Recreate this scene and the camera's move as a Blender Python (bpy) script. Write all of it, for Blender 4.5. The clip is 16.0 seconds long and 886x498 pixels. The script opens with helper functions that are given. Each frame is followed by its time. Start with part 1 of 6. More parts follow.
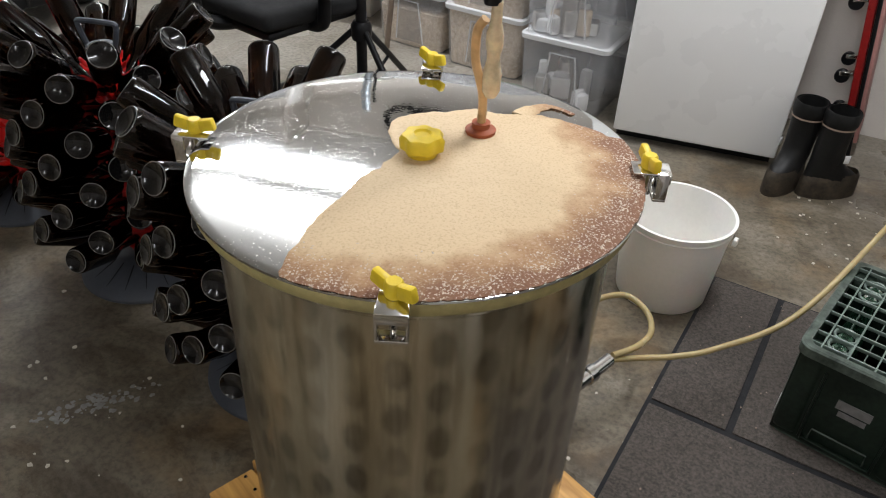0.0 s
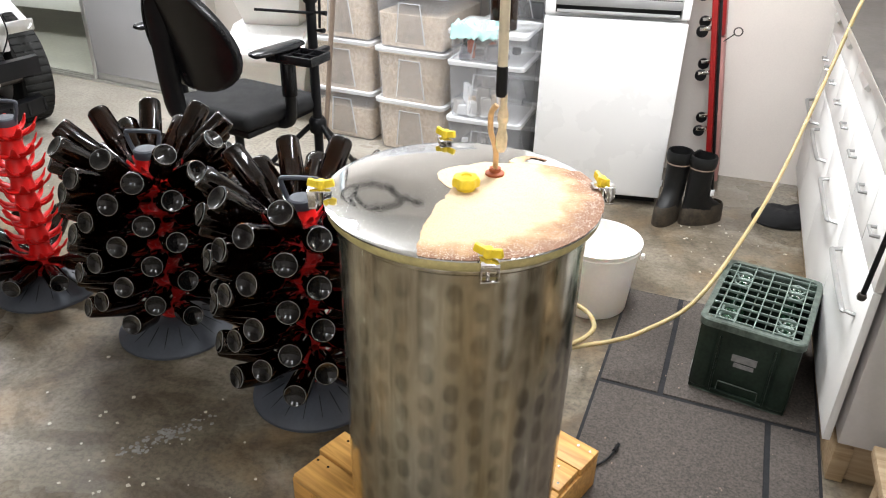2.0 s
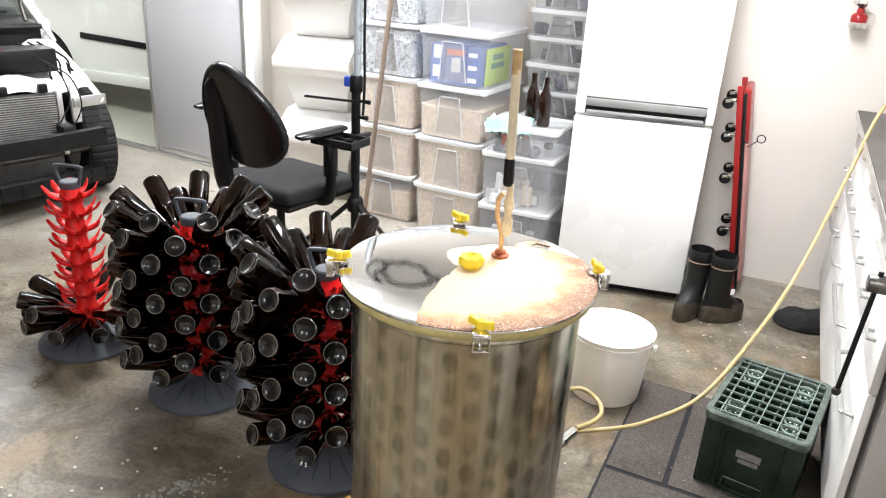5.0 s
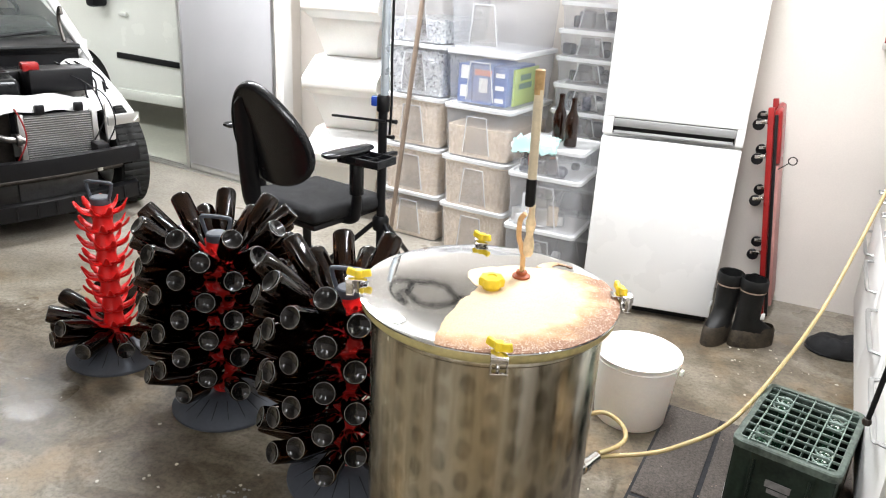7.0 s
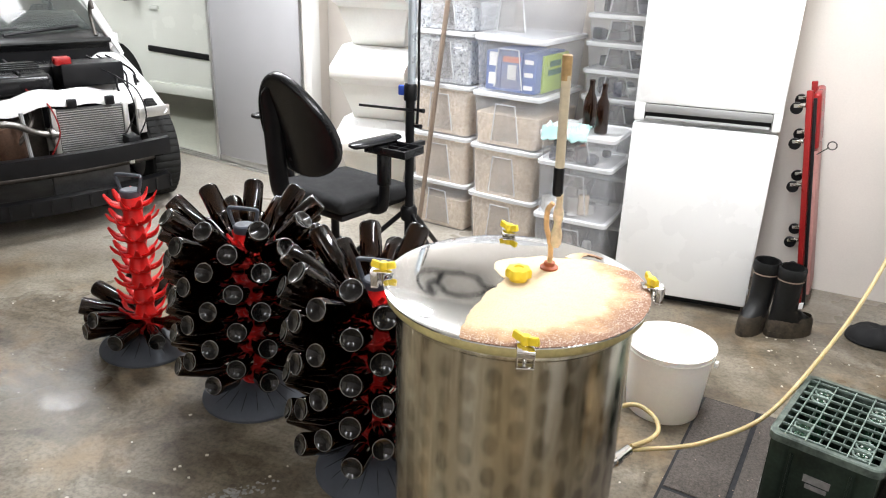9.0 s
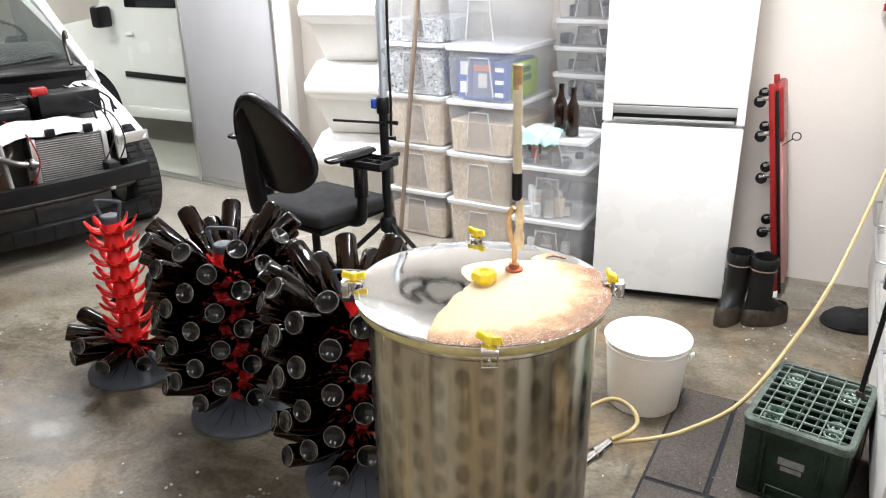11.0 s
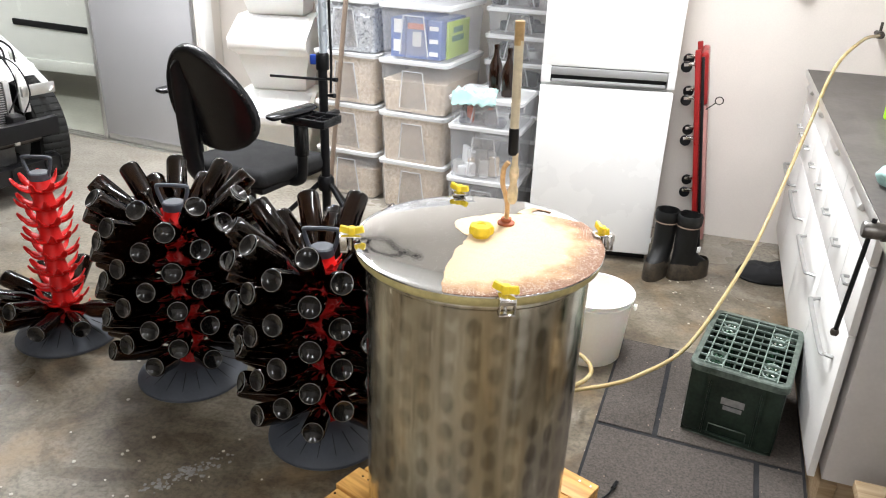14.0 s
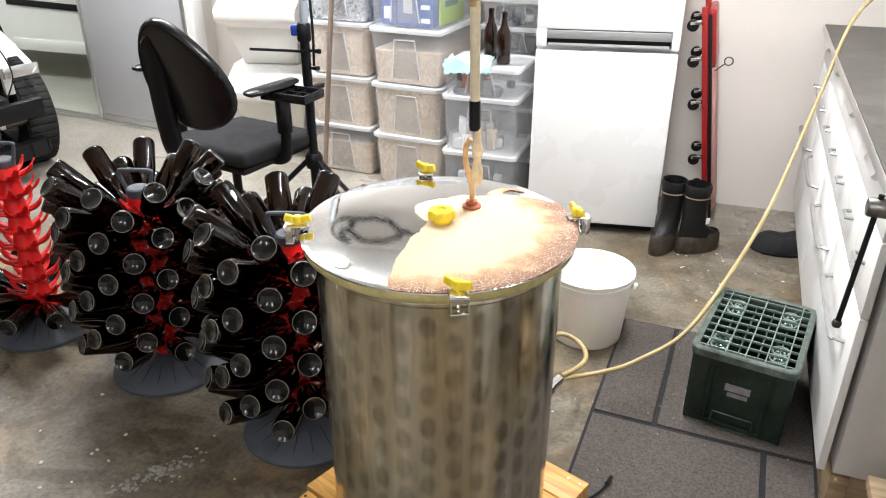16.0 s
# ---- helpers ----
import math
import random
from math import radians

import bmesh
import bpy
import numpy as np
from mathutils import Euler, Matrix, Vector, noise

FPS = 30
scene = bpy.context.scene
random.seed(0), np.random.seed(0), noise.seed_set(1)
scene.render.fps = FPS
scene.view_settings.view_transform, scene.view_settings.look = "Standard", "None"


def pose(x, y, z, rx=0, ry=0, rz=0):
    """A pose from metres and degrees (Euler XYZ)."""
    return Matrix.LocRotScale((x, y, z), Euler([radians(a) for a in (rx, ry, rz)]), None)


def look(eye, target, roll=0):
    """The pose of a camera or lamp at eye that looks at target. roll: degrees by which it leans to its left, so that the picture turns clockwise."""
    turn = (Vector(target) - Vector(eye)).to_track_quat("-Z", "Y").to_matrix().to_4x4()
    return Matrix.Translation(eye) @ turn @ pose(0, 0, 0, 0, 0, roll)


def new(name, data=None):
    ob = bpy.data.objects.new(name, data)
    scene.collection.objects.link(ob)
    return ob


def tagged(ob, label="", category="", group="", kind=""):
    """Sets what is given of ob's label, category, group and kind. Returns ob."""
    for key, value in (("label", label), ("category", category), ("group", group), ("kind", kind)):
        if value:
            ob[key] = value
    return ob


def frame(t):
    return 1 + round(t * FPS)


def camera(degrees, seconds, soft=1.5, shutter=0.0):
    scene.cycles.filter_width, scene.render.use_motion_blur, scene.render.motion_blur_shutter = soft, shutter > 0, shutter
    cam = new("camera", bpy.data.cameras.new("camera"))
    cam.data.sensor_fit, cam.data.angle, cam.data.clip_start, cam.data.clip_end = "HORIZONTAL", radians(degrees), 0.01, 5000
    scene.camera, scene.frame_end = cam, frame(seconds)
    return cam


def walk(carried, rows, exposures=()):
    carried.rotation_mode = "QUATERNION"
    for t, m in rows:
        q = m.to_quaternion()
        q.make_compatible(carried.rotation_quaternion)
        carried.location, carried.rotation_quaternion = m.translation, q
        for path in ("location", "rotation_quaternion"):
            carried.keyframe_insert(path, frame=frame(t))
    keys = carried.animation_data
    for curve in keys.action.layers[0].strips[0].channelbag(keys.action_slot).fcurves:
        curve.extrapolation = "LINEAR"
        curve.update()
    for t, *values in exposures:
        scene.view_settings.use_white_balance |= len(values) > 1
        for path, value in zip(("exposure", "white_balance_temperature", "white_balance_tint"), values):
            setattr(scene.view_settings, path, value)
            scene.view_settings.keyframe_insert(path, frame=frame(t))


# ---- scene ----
cam = camera(61.2, 16.0, soft=1.1)
PATH = [
    (0, (0.298, 0.224, 1.356), (-0.214, 1.766, 0.189), 2.7),
    (0.5, (0.323, 0.095, 1.397), (-0.212, 1.631, 0.234), 2.7),
    (1, (0.269, -0.035, 1.429), (-0.139, 1.578, 0.32), 4.3),
    (1.5, (0.181, -0.234, 1.469), (-0.137, 1.466, 0.465), 4.1),
    (2, (0.19, -0.356, 1.527), (-0.092, 1.371, 0.558), 1.4),
    (2.5, (0.226, -0.415, 1.541), (-0.057, 1.327, 0.599), 2.4),
    (3, (0.272, -0.451, 1.549), (-0.045, 1.311, 0.658), 4.4),
    (3.5, (0.29, -0.465, 1.548), (-0.076, 1.309, 0.699), 3.9),
    (4, (0.299, -0.476, 1.567), (-0.105, 1.309, 0.761), 3.3),
    (4.5, (0.292, -0.472, 1.554), (-0.113, 1.323, 0.77), 3.3),
    (5, (0.286, -0.463, 1.564), (-0.132, 1.337, 0.798), 3.4),
    (5.2, (0.287, -0.469, 1.564), (-0.134, 1.336, 0.813), 3.5),
    (7.5, (0.301, -0.442, 1.562), (-0.222, 1.349, 0.84), 3.0),
    (8, (0.294, -0.437, 1.561), (-0.248, 1.341, 0.822), 2.8),
    (8.5, (0.295, -0.427, 1.558), (-0.267, 1.343, 0.814), 2.7),
    (9, (0.303, -0.416, 1.557), (-0.271, 1.346, 0.803), 1.9),
    (11.3, (0.372, -0.453, 1.577), (-0.18, 1.324, 0.845), -1.0),
    (11.5, (0.333, -0.444, 1.566), (-0.209, 1.326, 0.809), -0.9),
    (12, (0.261, -0.485, 1.57), (-0.209, 1.296, 0.79), -0.7),
    (12.5, (0.196, -0.529, 1.579), (-0.147, 1.278, 0.794), 0.2),
    (13, (0.165, -0.542, 1.569), (-0.135, 1.271, 0.78), 0.8),
    (13.5, (0.162, -0.54, 1.568), (-0.125, 1.269, 0.764), 1.5),
    (14, (0.152, -0.531, 1.563), (-0.112, 1.274, 0.744), 2.2),
    (14.5, (0.144, -0.519, 1.56), (-0.101, 1.281, 0.724), 2.5),
    (15, (0.141, -0.508, 1.565), (-0.094, 1.29, 0.722), 2.3),
    (15.5, (0.163, -0.48, 1.551), (-0.059, 1.311, 0.688), 1.6),
    (16, (0.26, -0.351, 1.533), (-0.061, 1.409, 0.64), -0.0),
]
walk(cam, [(t, look(eye, target, roll)) for t, eye, target, roll in PATH],
     exposures=[(0.0, -1.0), (0.5, -1.0), (1.0, -0.8), (1.5, -0.3), (2.0, 0.02), (3.0, 0.27), (5.0, 0.26), (9.0, 0.04), (16.0, 0.05)])

# ---- world and light ----
world = bpy.data.worlds.new("world")
scene.world = world
world.use_nodes = True
world.node_tree.nodes["Background"].inputs[0].default_value = (0.9, 0.95, 1.0, 1)
world.node_tree.nodes["Background"].inputs[1].default_value = 0.05
CEIL = 2.75
DROP = 2.45                          # underside of the hung lamp housings
# third and last rows: assumed unseen fittings, added to light fridge and next bay
# tube fittings: x, y, turn, length, watts
TUBES = [(-1.75, 3.05, 0, 1.5, 84), (-4.5, 3.7, 0, 1.5, 30), (0.45, 2.0, 80, 1.5, 66),
         (-1.25, -1.75, 90, 1.5, 31), (0.30, -1.75, 90, 1.5, 31), (-4.6, 6.3, 0, 1.5, 58)]


def tube_lamp(x, y, turn, length, watts):
    data = bpy.data.lights.new("tube_light", "AREA")
    data.shape, data.size, data.size_y, data.energy = "RECTANGLE", length, 0.20, watts
    data.color = (0.935, 0.957, 1.0)
    ob = new("tube_light", data)
    ob.matrix_basis = pose(x, y, DROP - 0.09, 0, 0, turn)
    up = bpy.data.lights.new("tube_uplight", "AREA")
    up.shape, up.size, up.size_y, up.energy = "RECTANGLE", length, 0.10, watts * 0.42
    up.color = data.color
    ob = new("tube_uplight", up)
    ob.matrix_basis = pose(x, y, DROP + 0.004, 180, 0, turn)


for row in TUBES:
    tube_lamp(*row)


# ---- materials ----
def nodes_of(name):
    m = bpy.data.materials.new(name)
    m.use_nodes = True
    t = m.node_tree
    return m, t.nodes, t.links, t.nodes["Principled BSDF"]


def mat(name, color, rough=0.5, metal=0.0, var=0.25, scale=8.0, fine=90.0, bump=0.15, trans=0.0, coat=0.0, sss=0.0, tint=None, rvar=0.15, ior=1.45, alpha=1.0, island=0.0):
    """A surface with blotches at one scale and grain at another."""
    m, n, l, b = nodes_of(name)
    co = n.new("ShaderNodeTexCoord")
    a = n.new("ShaderNodeTexNoise")
    a.inputs["Scale"].default_value, a.inputs["Detail"].default_value = scale, 6
    l.new(co.outputs["Object"], a.inputs["Vector"])
    g = n.new("ShaderNodeTexNoise")
    g.inputs["Scale"].default_value, g.inputs["Detail"].default_value = fine, 3
    l.new(co.outputs["Object"], g.inputs["Vector"])
    mixf = n.new("ShaderNodeMath")
    mixf.operation = "MULTIPLY_ADD"
    mixf.inputs[1].default_value = 0.35
    l.new(g.outputs["Fac"], mixf.inputs[0])
    half = n.new("ShaderNodeMath")
    half.operation = "MULTIPLY"
    half.inputs[1].default_value = 0.65
    l.new(a.outputs["Fac"], half.inputs[0])
    l.new(half.outputs[0], mixf.inputs[2])
    src = mixf.outputs[0]
    if island:
        info = n.new("ShaderNodeObjectInfo")
        add = n.new("ShaderNodeMath")
        add.operation = "MULTIPLY_ADD"
        add.inputs[1].default_value = island
        l.new(info.outputs["Random"], add.inputs[0])
        l.new(src, add.inputs[2])
        src = add.outputs[0]
    r = n.new("ShaderNodeValToRGB")
    lo = [c * (1 - var) for c in color]
    hi = [min(1, c * (1 + var * 0.6)) for c in (tint or color)]
    r.color_ramp.elements[0].position, r.color_ramp.elements[1].position = 0.3, 0.68
    r.color_ramp.elements[0].color, r.color_ramp.elements[1].color = (*lo, 1), (*hi, 1)
    l.new(src, r.inputs[0])
    l.new(r.outputs[0], b.inputs["Base Color"])
    mr = n.new("ShaderNodeMapRange")
    mr.inputs["From Min"].default_value, mr.inputs["From Max"].default_value = 0.3, 0.7
    mr.inputs["To Min"].default_value, mr.inputs["To Max"].default_value = max(0.01, rough - rvar * rough), min(1, rough + rvar * rough)
    l.new(a.outputs["Fac"], mr.inputs["Value"])
    l.new(mr.outputs[0], b.inputs["Roughness"])
    if bump:
        bp = n.new("ShaderNodeBump")
        bp.inputs["Strength"].default_value, bp.inputs["Distance"].default_value = bump, 0.003
        l.new(g.outputs["Fac"], bp.inputs["Height"])
        l.new(bp.outputs[0], b.inputs["Normal"])
    b.inputs["Metallic"].default_value = metal
    b.inputs["Transmission Weight"].default_value = trans
    b.inputs["Coat Weight"].default_value = coat
    b.inputs["IOR"].default_value = ior
    b.inputs["Alpha"].default_value = alpha
    if sss:
        b.inputs["Subsurface Weight"].default_value = sss
        b.inputs["Subsurface Radius"].default_value = (0.02, 0.012, 0.008)
        b.inputs["Subsurface Scale"].default_value = 0.5
    return m


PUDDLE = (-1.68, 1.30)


def concrete():
    """Power-floated slab: pale and ochre patches, dark grime, a few damp glossy spots."""
    m, n, l, b = nodes_of("concrete_floor")
    co = n.new("ShaderNodeTexCoord")

    def ns(scale, detail, rough=0.55):
        t = n.new("ShaderNodeTexNoise")
        t.inputs["Scale"].default_value, t.inputs["Detail"].default_value, t.inputs["Roughness"].default_value = scale, detail, rough
        l.new(co.outputs["Object"], t.inputs["Vector"])
        return t

    def ramp(fac, stops):
        r = n.new("ShaderNodeValToRGB")
        e = r.color_ramp.elements
        while len(e) < len(stops):
            e.new(0.5)
        for k, (p, c) in enumerate(stops):
            e[k].position, e[k].color = p, (*c, 1)
        l.new(fac, r.inputs[0])
        return r.outputs[0]

    def mix(mode, fac, x, y):
        k = n.new("ShaderNodeMixRGB")
        k.blend_type = mode
        if isinstance(fac, float):
            k.inputs[0].default_value = fac
        else:
            l.new(fac, k.inputs[0])
        l.new(x, k.inputs[1])
        if isinstance(y, tuple):
            k.inputs[2].default_value = (*y, 1)
        else:
            l.new(y, k.inputs[2])
        return k.outputs[0]

    base = ramp(ns(1.7, 8, 0.62).outputs["Fac"], [(0.34, (0.094, 0.076, 0.057)), (0.5, (0.172, 0.148, 0.112)), (0.64, (0.27, 0.246, 0.203))])
    grain = ramp(ns(60, 5, 0.7).outputs["Fac"], [(0.38, (0.36, 0.35, 0.33)), (0.56, (1, 1, 1))])
    c = mix("MULTIPLY", 0.55, base, grain)
    rust = ramp(ns(3.1, 6).outputs["Fac"], [(0.52, (0, 0, 0)), (0.68, (1, 1, 1))])
    c = mix("MIX", mix("MULTIPLY", 1.0, rust, (0.5, 0.5, 0.5)), c, (0.27, 0.18, 0.09))
    paint = ramp(ns(2.3, 10, 0.75).outputs["Fac"], [(0.645, (0, 0, 0)), (0.67, (1, 1, 1))])
    c = mix("MIX", mix("MULTIPLY", 1.0, paint, (0.7, 0.7, 0.7)), c, (0.5, 0.5, 0.47))
    dark = ramp(ns(9, 8, 0.7).outputs["Fac"], [(0.56, (0, 0, 0)), (0.70, (1, 1, 1))])
    c = mix("MIX", mix("MULTIPLY", 1.0, dark, (0.6, 0.6, 0.6)), c, (0.06, 0.055, 0.05))
    mp = n.new("ShaderNodeMapping")
    mp.inputs["Rotation"].default_value, mp.inputs["Scale"].default_value = (0, 0, 0.6), (1.0, 1.7, 1)
    l.new(co.outputs["Object"], mp.inputs["Vector"])
    st = n.new("ShaderNodeTexNoise")
    st.inputs["Scale"].default_value, st.inputs["Detail"].default_value, st.inputs["Roughness"].default_value, st.inputs["Distortion"].default_value = 2.2, 9, 0.7, 1.6
    l.new(mp.outputs[0], st.inputs["Vector"])
    wipe = ramp(st.outputs["Fac"], [(0.42, (0.52, 0.45, 0.35)), (0.5, (1, 0.97, 0.92)), (0.62, (1.25, 1.22, 1.16))])
    c = mix("MULTIPLY", 0.6, c, wipe)
    # paler concrete colour towards the sliding doors, its edge broken by noise
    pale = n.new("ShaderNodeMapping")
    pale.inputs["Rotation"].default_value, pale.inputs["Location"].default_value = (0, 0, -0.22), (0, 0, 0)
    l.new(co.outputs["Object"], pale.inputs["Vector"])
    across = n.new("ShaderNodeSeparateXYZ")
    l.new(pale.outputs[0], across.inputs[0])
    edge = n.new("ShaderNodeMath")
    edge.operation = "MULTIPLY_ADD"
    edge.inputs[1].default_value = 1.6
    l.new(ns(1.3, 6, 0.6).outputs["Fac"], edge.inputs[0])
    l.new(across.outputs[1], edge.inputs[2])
    door_blend = n.new("ShaderNodeMapRange")
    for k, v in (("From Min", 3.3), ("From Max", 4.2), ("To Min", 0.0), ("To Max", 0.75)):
        door_blend.inputs[k].default_value = v
    l.new(edge.outputs[0], door_blend.inputs["Value"])
    c = mix("MIX", door_blend.outputs[0], c, mix("MULTIPLY", 0.5, ramp(ns(2.6, 7).outputs["Fac"], [(0.35, (0.33, 0.30, 0.25)), (0.62, (0.44, 0.41, 0.36))]), grain))
    vor = n.new("ShaderNodeTexVoronoi")
    vor.inputs["Scale"].default_value = 26
    l.new(co.outputs["Object"], vor.inputs["Vector"])
    fleck = ramp(vor.outputs["Distance"], [(0.02, (1, 1, 1)), (0.05, (0, 0, 0))])
    c = mix("MIX", mix("MULTIPLY", 1.0, fleck, (0.35, 0.35, 0.35)), c, (0.5, 0.45, 0.36))
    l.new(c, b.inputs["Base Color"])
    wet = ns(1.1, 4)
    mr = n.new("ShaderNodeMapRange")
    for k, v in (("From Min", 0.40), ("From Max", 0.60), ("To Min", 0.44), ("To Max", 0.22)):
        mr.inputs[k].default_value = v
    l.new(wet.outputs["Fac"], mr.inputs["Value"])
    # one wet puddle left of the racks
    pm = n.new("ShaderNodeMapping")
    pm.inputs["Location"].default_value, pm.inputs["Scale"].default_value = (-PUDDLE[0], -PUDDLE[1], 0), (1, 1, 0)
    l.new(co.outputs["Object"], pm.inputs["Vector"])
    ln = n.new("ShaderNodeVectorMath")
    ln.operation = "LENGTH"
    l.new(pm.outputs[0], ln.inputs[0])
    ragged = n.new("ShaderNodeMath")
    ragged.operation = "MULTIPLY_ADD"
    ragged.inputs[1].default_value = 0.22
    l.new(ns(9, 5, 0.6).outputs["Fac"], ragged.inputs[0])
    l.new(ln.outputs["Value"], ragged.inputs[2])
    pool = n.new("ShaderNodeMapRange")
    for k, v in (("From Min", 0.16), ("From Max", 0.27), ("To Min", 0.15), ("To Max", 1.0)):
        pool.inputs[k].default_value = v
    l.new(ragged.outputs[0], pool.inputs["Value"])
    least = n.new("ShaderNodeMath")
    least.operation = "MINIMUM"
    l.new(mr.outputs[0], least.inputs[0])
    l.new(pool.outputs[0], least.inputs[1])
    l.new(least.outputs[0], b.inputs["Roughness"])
    b.inputs["IOR"].default_value = 1.38
    bp = n.new("ShaderNodeBump")
    bp.inputs["Strength"].default_value, bp.inputs["Distance"].default_value = 0.12, 0.004
    l.new(ns(35, 6, 0.65).outputs["Fac"], bp.inputs["Height"])
    l.new(bp.outputs[0], b.inputs["Normal"])
    return m


def dotted_steel():
    """Marbled stainless sheet: staggered rows of polished discs, with runs of dried beer."""
    m, n, l, b = nodes_of("marbled_steel")
    co = n.new("ShaderNodeTexCoord")
    sep = n.new("ShaderNodeSeparateXYZ")
    l.new(co.outputs["Object"], sep.inputs[0])

    def op(kind, x, y=None, z=None):
        k = n.new("ShaderNodeMath")
        k.operation = kind
        for i, v in enumerate((x, y, z)):
            if v is None:
                continue
            if isinstance(v, (int, float)):
                k.inputs[i].default_value = v
            else:
                l.new(v, k.inputs[i])
        return k.outputs[0]
    ang = op("ARCTAN2", sep.outputs[1], sep.outputs[0])
    u = op("MULTIPLY", ang, 32 / (2 * math.pi))
    v = op("MULTIPLY", sep.outputs[2], 1 / 0.073)
    col = op("FLOOR", u)
    odd = op("MULTIPLY", op("FRACT", op("MULTIPLY", col, 0.5)), 1.0)
    fu = op("SUBTRACT", op("FRACT", u), 0.5)
    wob = n.new("ShaderNodeTexNoise")
    wob.inputs["Scale"].default_value = 14
    l.new(co.outputs["Object"], wob.inputs["Vector"])
    fv = op("SUBTRACT", op("FRACT", op("ADD", op("ADD", v, odd), op("MULTIPLY", wob.outputs["Fac"], 0.3))), 0.5)
    d = op("SQRT", op("ADD", op("MULTIPLY", fu, op("MULTIPLY", fu, 1.2)), op("MULTIPLY", fv, fv)))
    disc = n.new("ShaderNodeMapRange")
    for k, val in (("From Min", 0.26), ("From Max", 0.44), ("To Min", 1.0), ("To Max", 0.0)):
        disc.inputs[k].default_value = val
    l.new(d, disc.inputs["Value"])
    big = n.new("ShaderNodeTexNoise")
    big.inputs["Scale"].default_value, big.inputs["Detail"].default_value = 5, 5
    mp = n.new("ShaderNodeMapping")
    mp.inputs["Scale"].default_value = (2.2, 2.2, 0.22)
    l.new(co.outputs["Object"], mp.inputs["Vector"])
    l.new(mp.outputs[0], big.inputs["Vector"])
    runs = n.new("ShaderNodeValToRGB")
    runs.color_ramp.elements[0].position, runs.color_ramp.elements[1].position = 0.42, 0.72
    runs.color_ramp.elements[0].color, runs.color_ramp.elements[1].color = (0.86, 0.84, 0.74, 1), (0.60, 0.52, 0.37, 1)
    l.new(big.outputs["Fac"], runs.inputs[0])
    mx = n.new("ShaderNodeMixRGB")
    mx.blend_type = "MULTIPLY"
    mx.inputs[2].default_value = (0.40, 0.39, 0.37, 1)
    l.new(op("MULTIPLY", disc.outputs[0], op("MULTIPLY_ADD", wob.outputs["Fac"], 1.6, -0.4)), mx.inputs[0])
    l.new(runs.outputs[0], mx.inputs[1])
    streak = n.new("ShaderNodeTexNoise")
    streak.inputs["Scale"].default_value, streak.inputs["Detail"].default_value, streak.inputs["Roughness"].default_value = 5, 7, 0.7
    sm = n.new("ShaderNodeMapping")
    sm.inputs["Scale"].default_value = (14, 14, 0.7)
    l.new(co.outputs["Object"], sm.inputs["Vector"])
    l.new(sm.outputs[0], streak.inputs["Vector"])
    sr = n.new("ShaderNodeValToRGB")
    sr.color_ramp.elements[0].position, sr.color_ramp.elements[1].position = 0.36, 0.62
    sr.color_ramp.elements[0].color, sr.color_ramp.elements[1].color = (0.66, 0.65, 0.60, 1), (1, 1, 1, 1)
    l.new(streak.outputs["Fac"], sr.inputs[0])
    worn = n.new("ShaderNodeMixRGB")
    worn.blend_type = "MULTIPLY"
    worn.inputs[0].default_value = 0.7
    l.new(mx.outputs[0], worn.inputs[1])
    l.new(sr.outputs[0], worn.inputs[2])
    # dried splashes, pale ochre
    dried = n.new("ShaderNodeTexNoise")
    dried.inputs["Scale"].default_value, dried.inputs["Detail"].default_value, dried.inputs["Roughness"].default_value = 9, 6, 0.7
    dm = n.new("ShaderNodeMapping")
    dm.inputs["Scale"].default_value = (2.4, 2.4, 1.0)
    l.new(co.outputs["Object"], dm.inputs["Vector"])
    l.new(dm.outputs[0], dried.inputs["Vector"])
    dr = n.new("ShaderNodeMapRange")
    for k, val in (("From Min", 0.66), ("From Max", 0.72), ("To Min", 0.0), ("To Max", 0.6)):
        dr.inputs[k].default_value = val
    l.new(dried.outputs["Fac"], dr.inputs["Value"])
    splash = n.new("ShaderNodeMixRGB")
    splash.inputs[2].default_value = (0.62, 0.50, 0.28, 1)
    l.new(dr.outputs[0], splash.inputs[0])
    l.new(worn.outputs[0], splash.inputs[1])
    l.new(splash.outputs[0], b.inputs["Base Color"])
    l.new(op("ADD", op("MULTIPLY", disc.outputs[0], -0.06), op("MULTIPLY_ADD", streak.outputs["Fac"], 0.30, 0.07)), b.inputs["Roughness"])
    b.inputs["Metallic"].default_value = 1.0
    bp = n.new("ShaderNodeBump")
    bp.inputs["Strength"].default_value, bp.inputs["Distance"].default_value = 0.07, 0.002
    l.new(op("ADD", disc.outputs[0], op("MULTIPLY", wob.outputs["Fac"], 1.5)), bp.inputs["Height"])
    l.new(bp.outputs[0], b.inputs["Normal"])
    return m


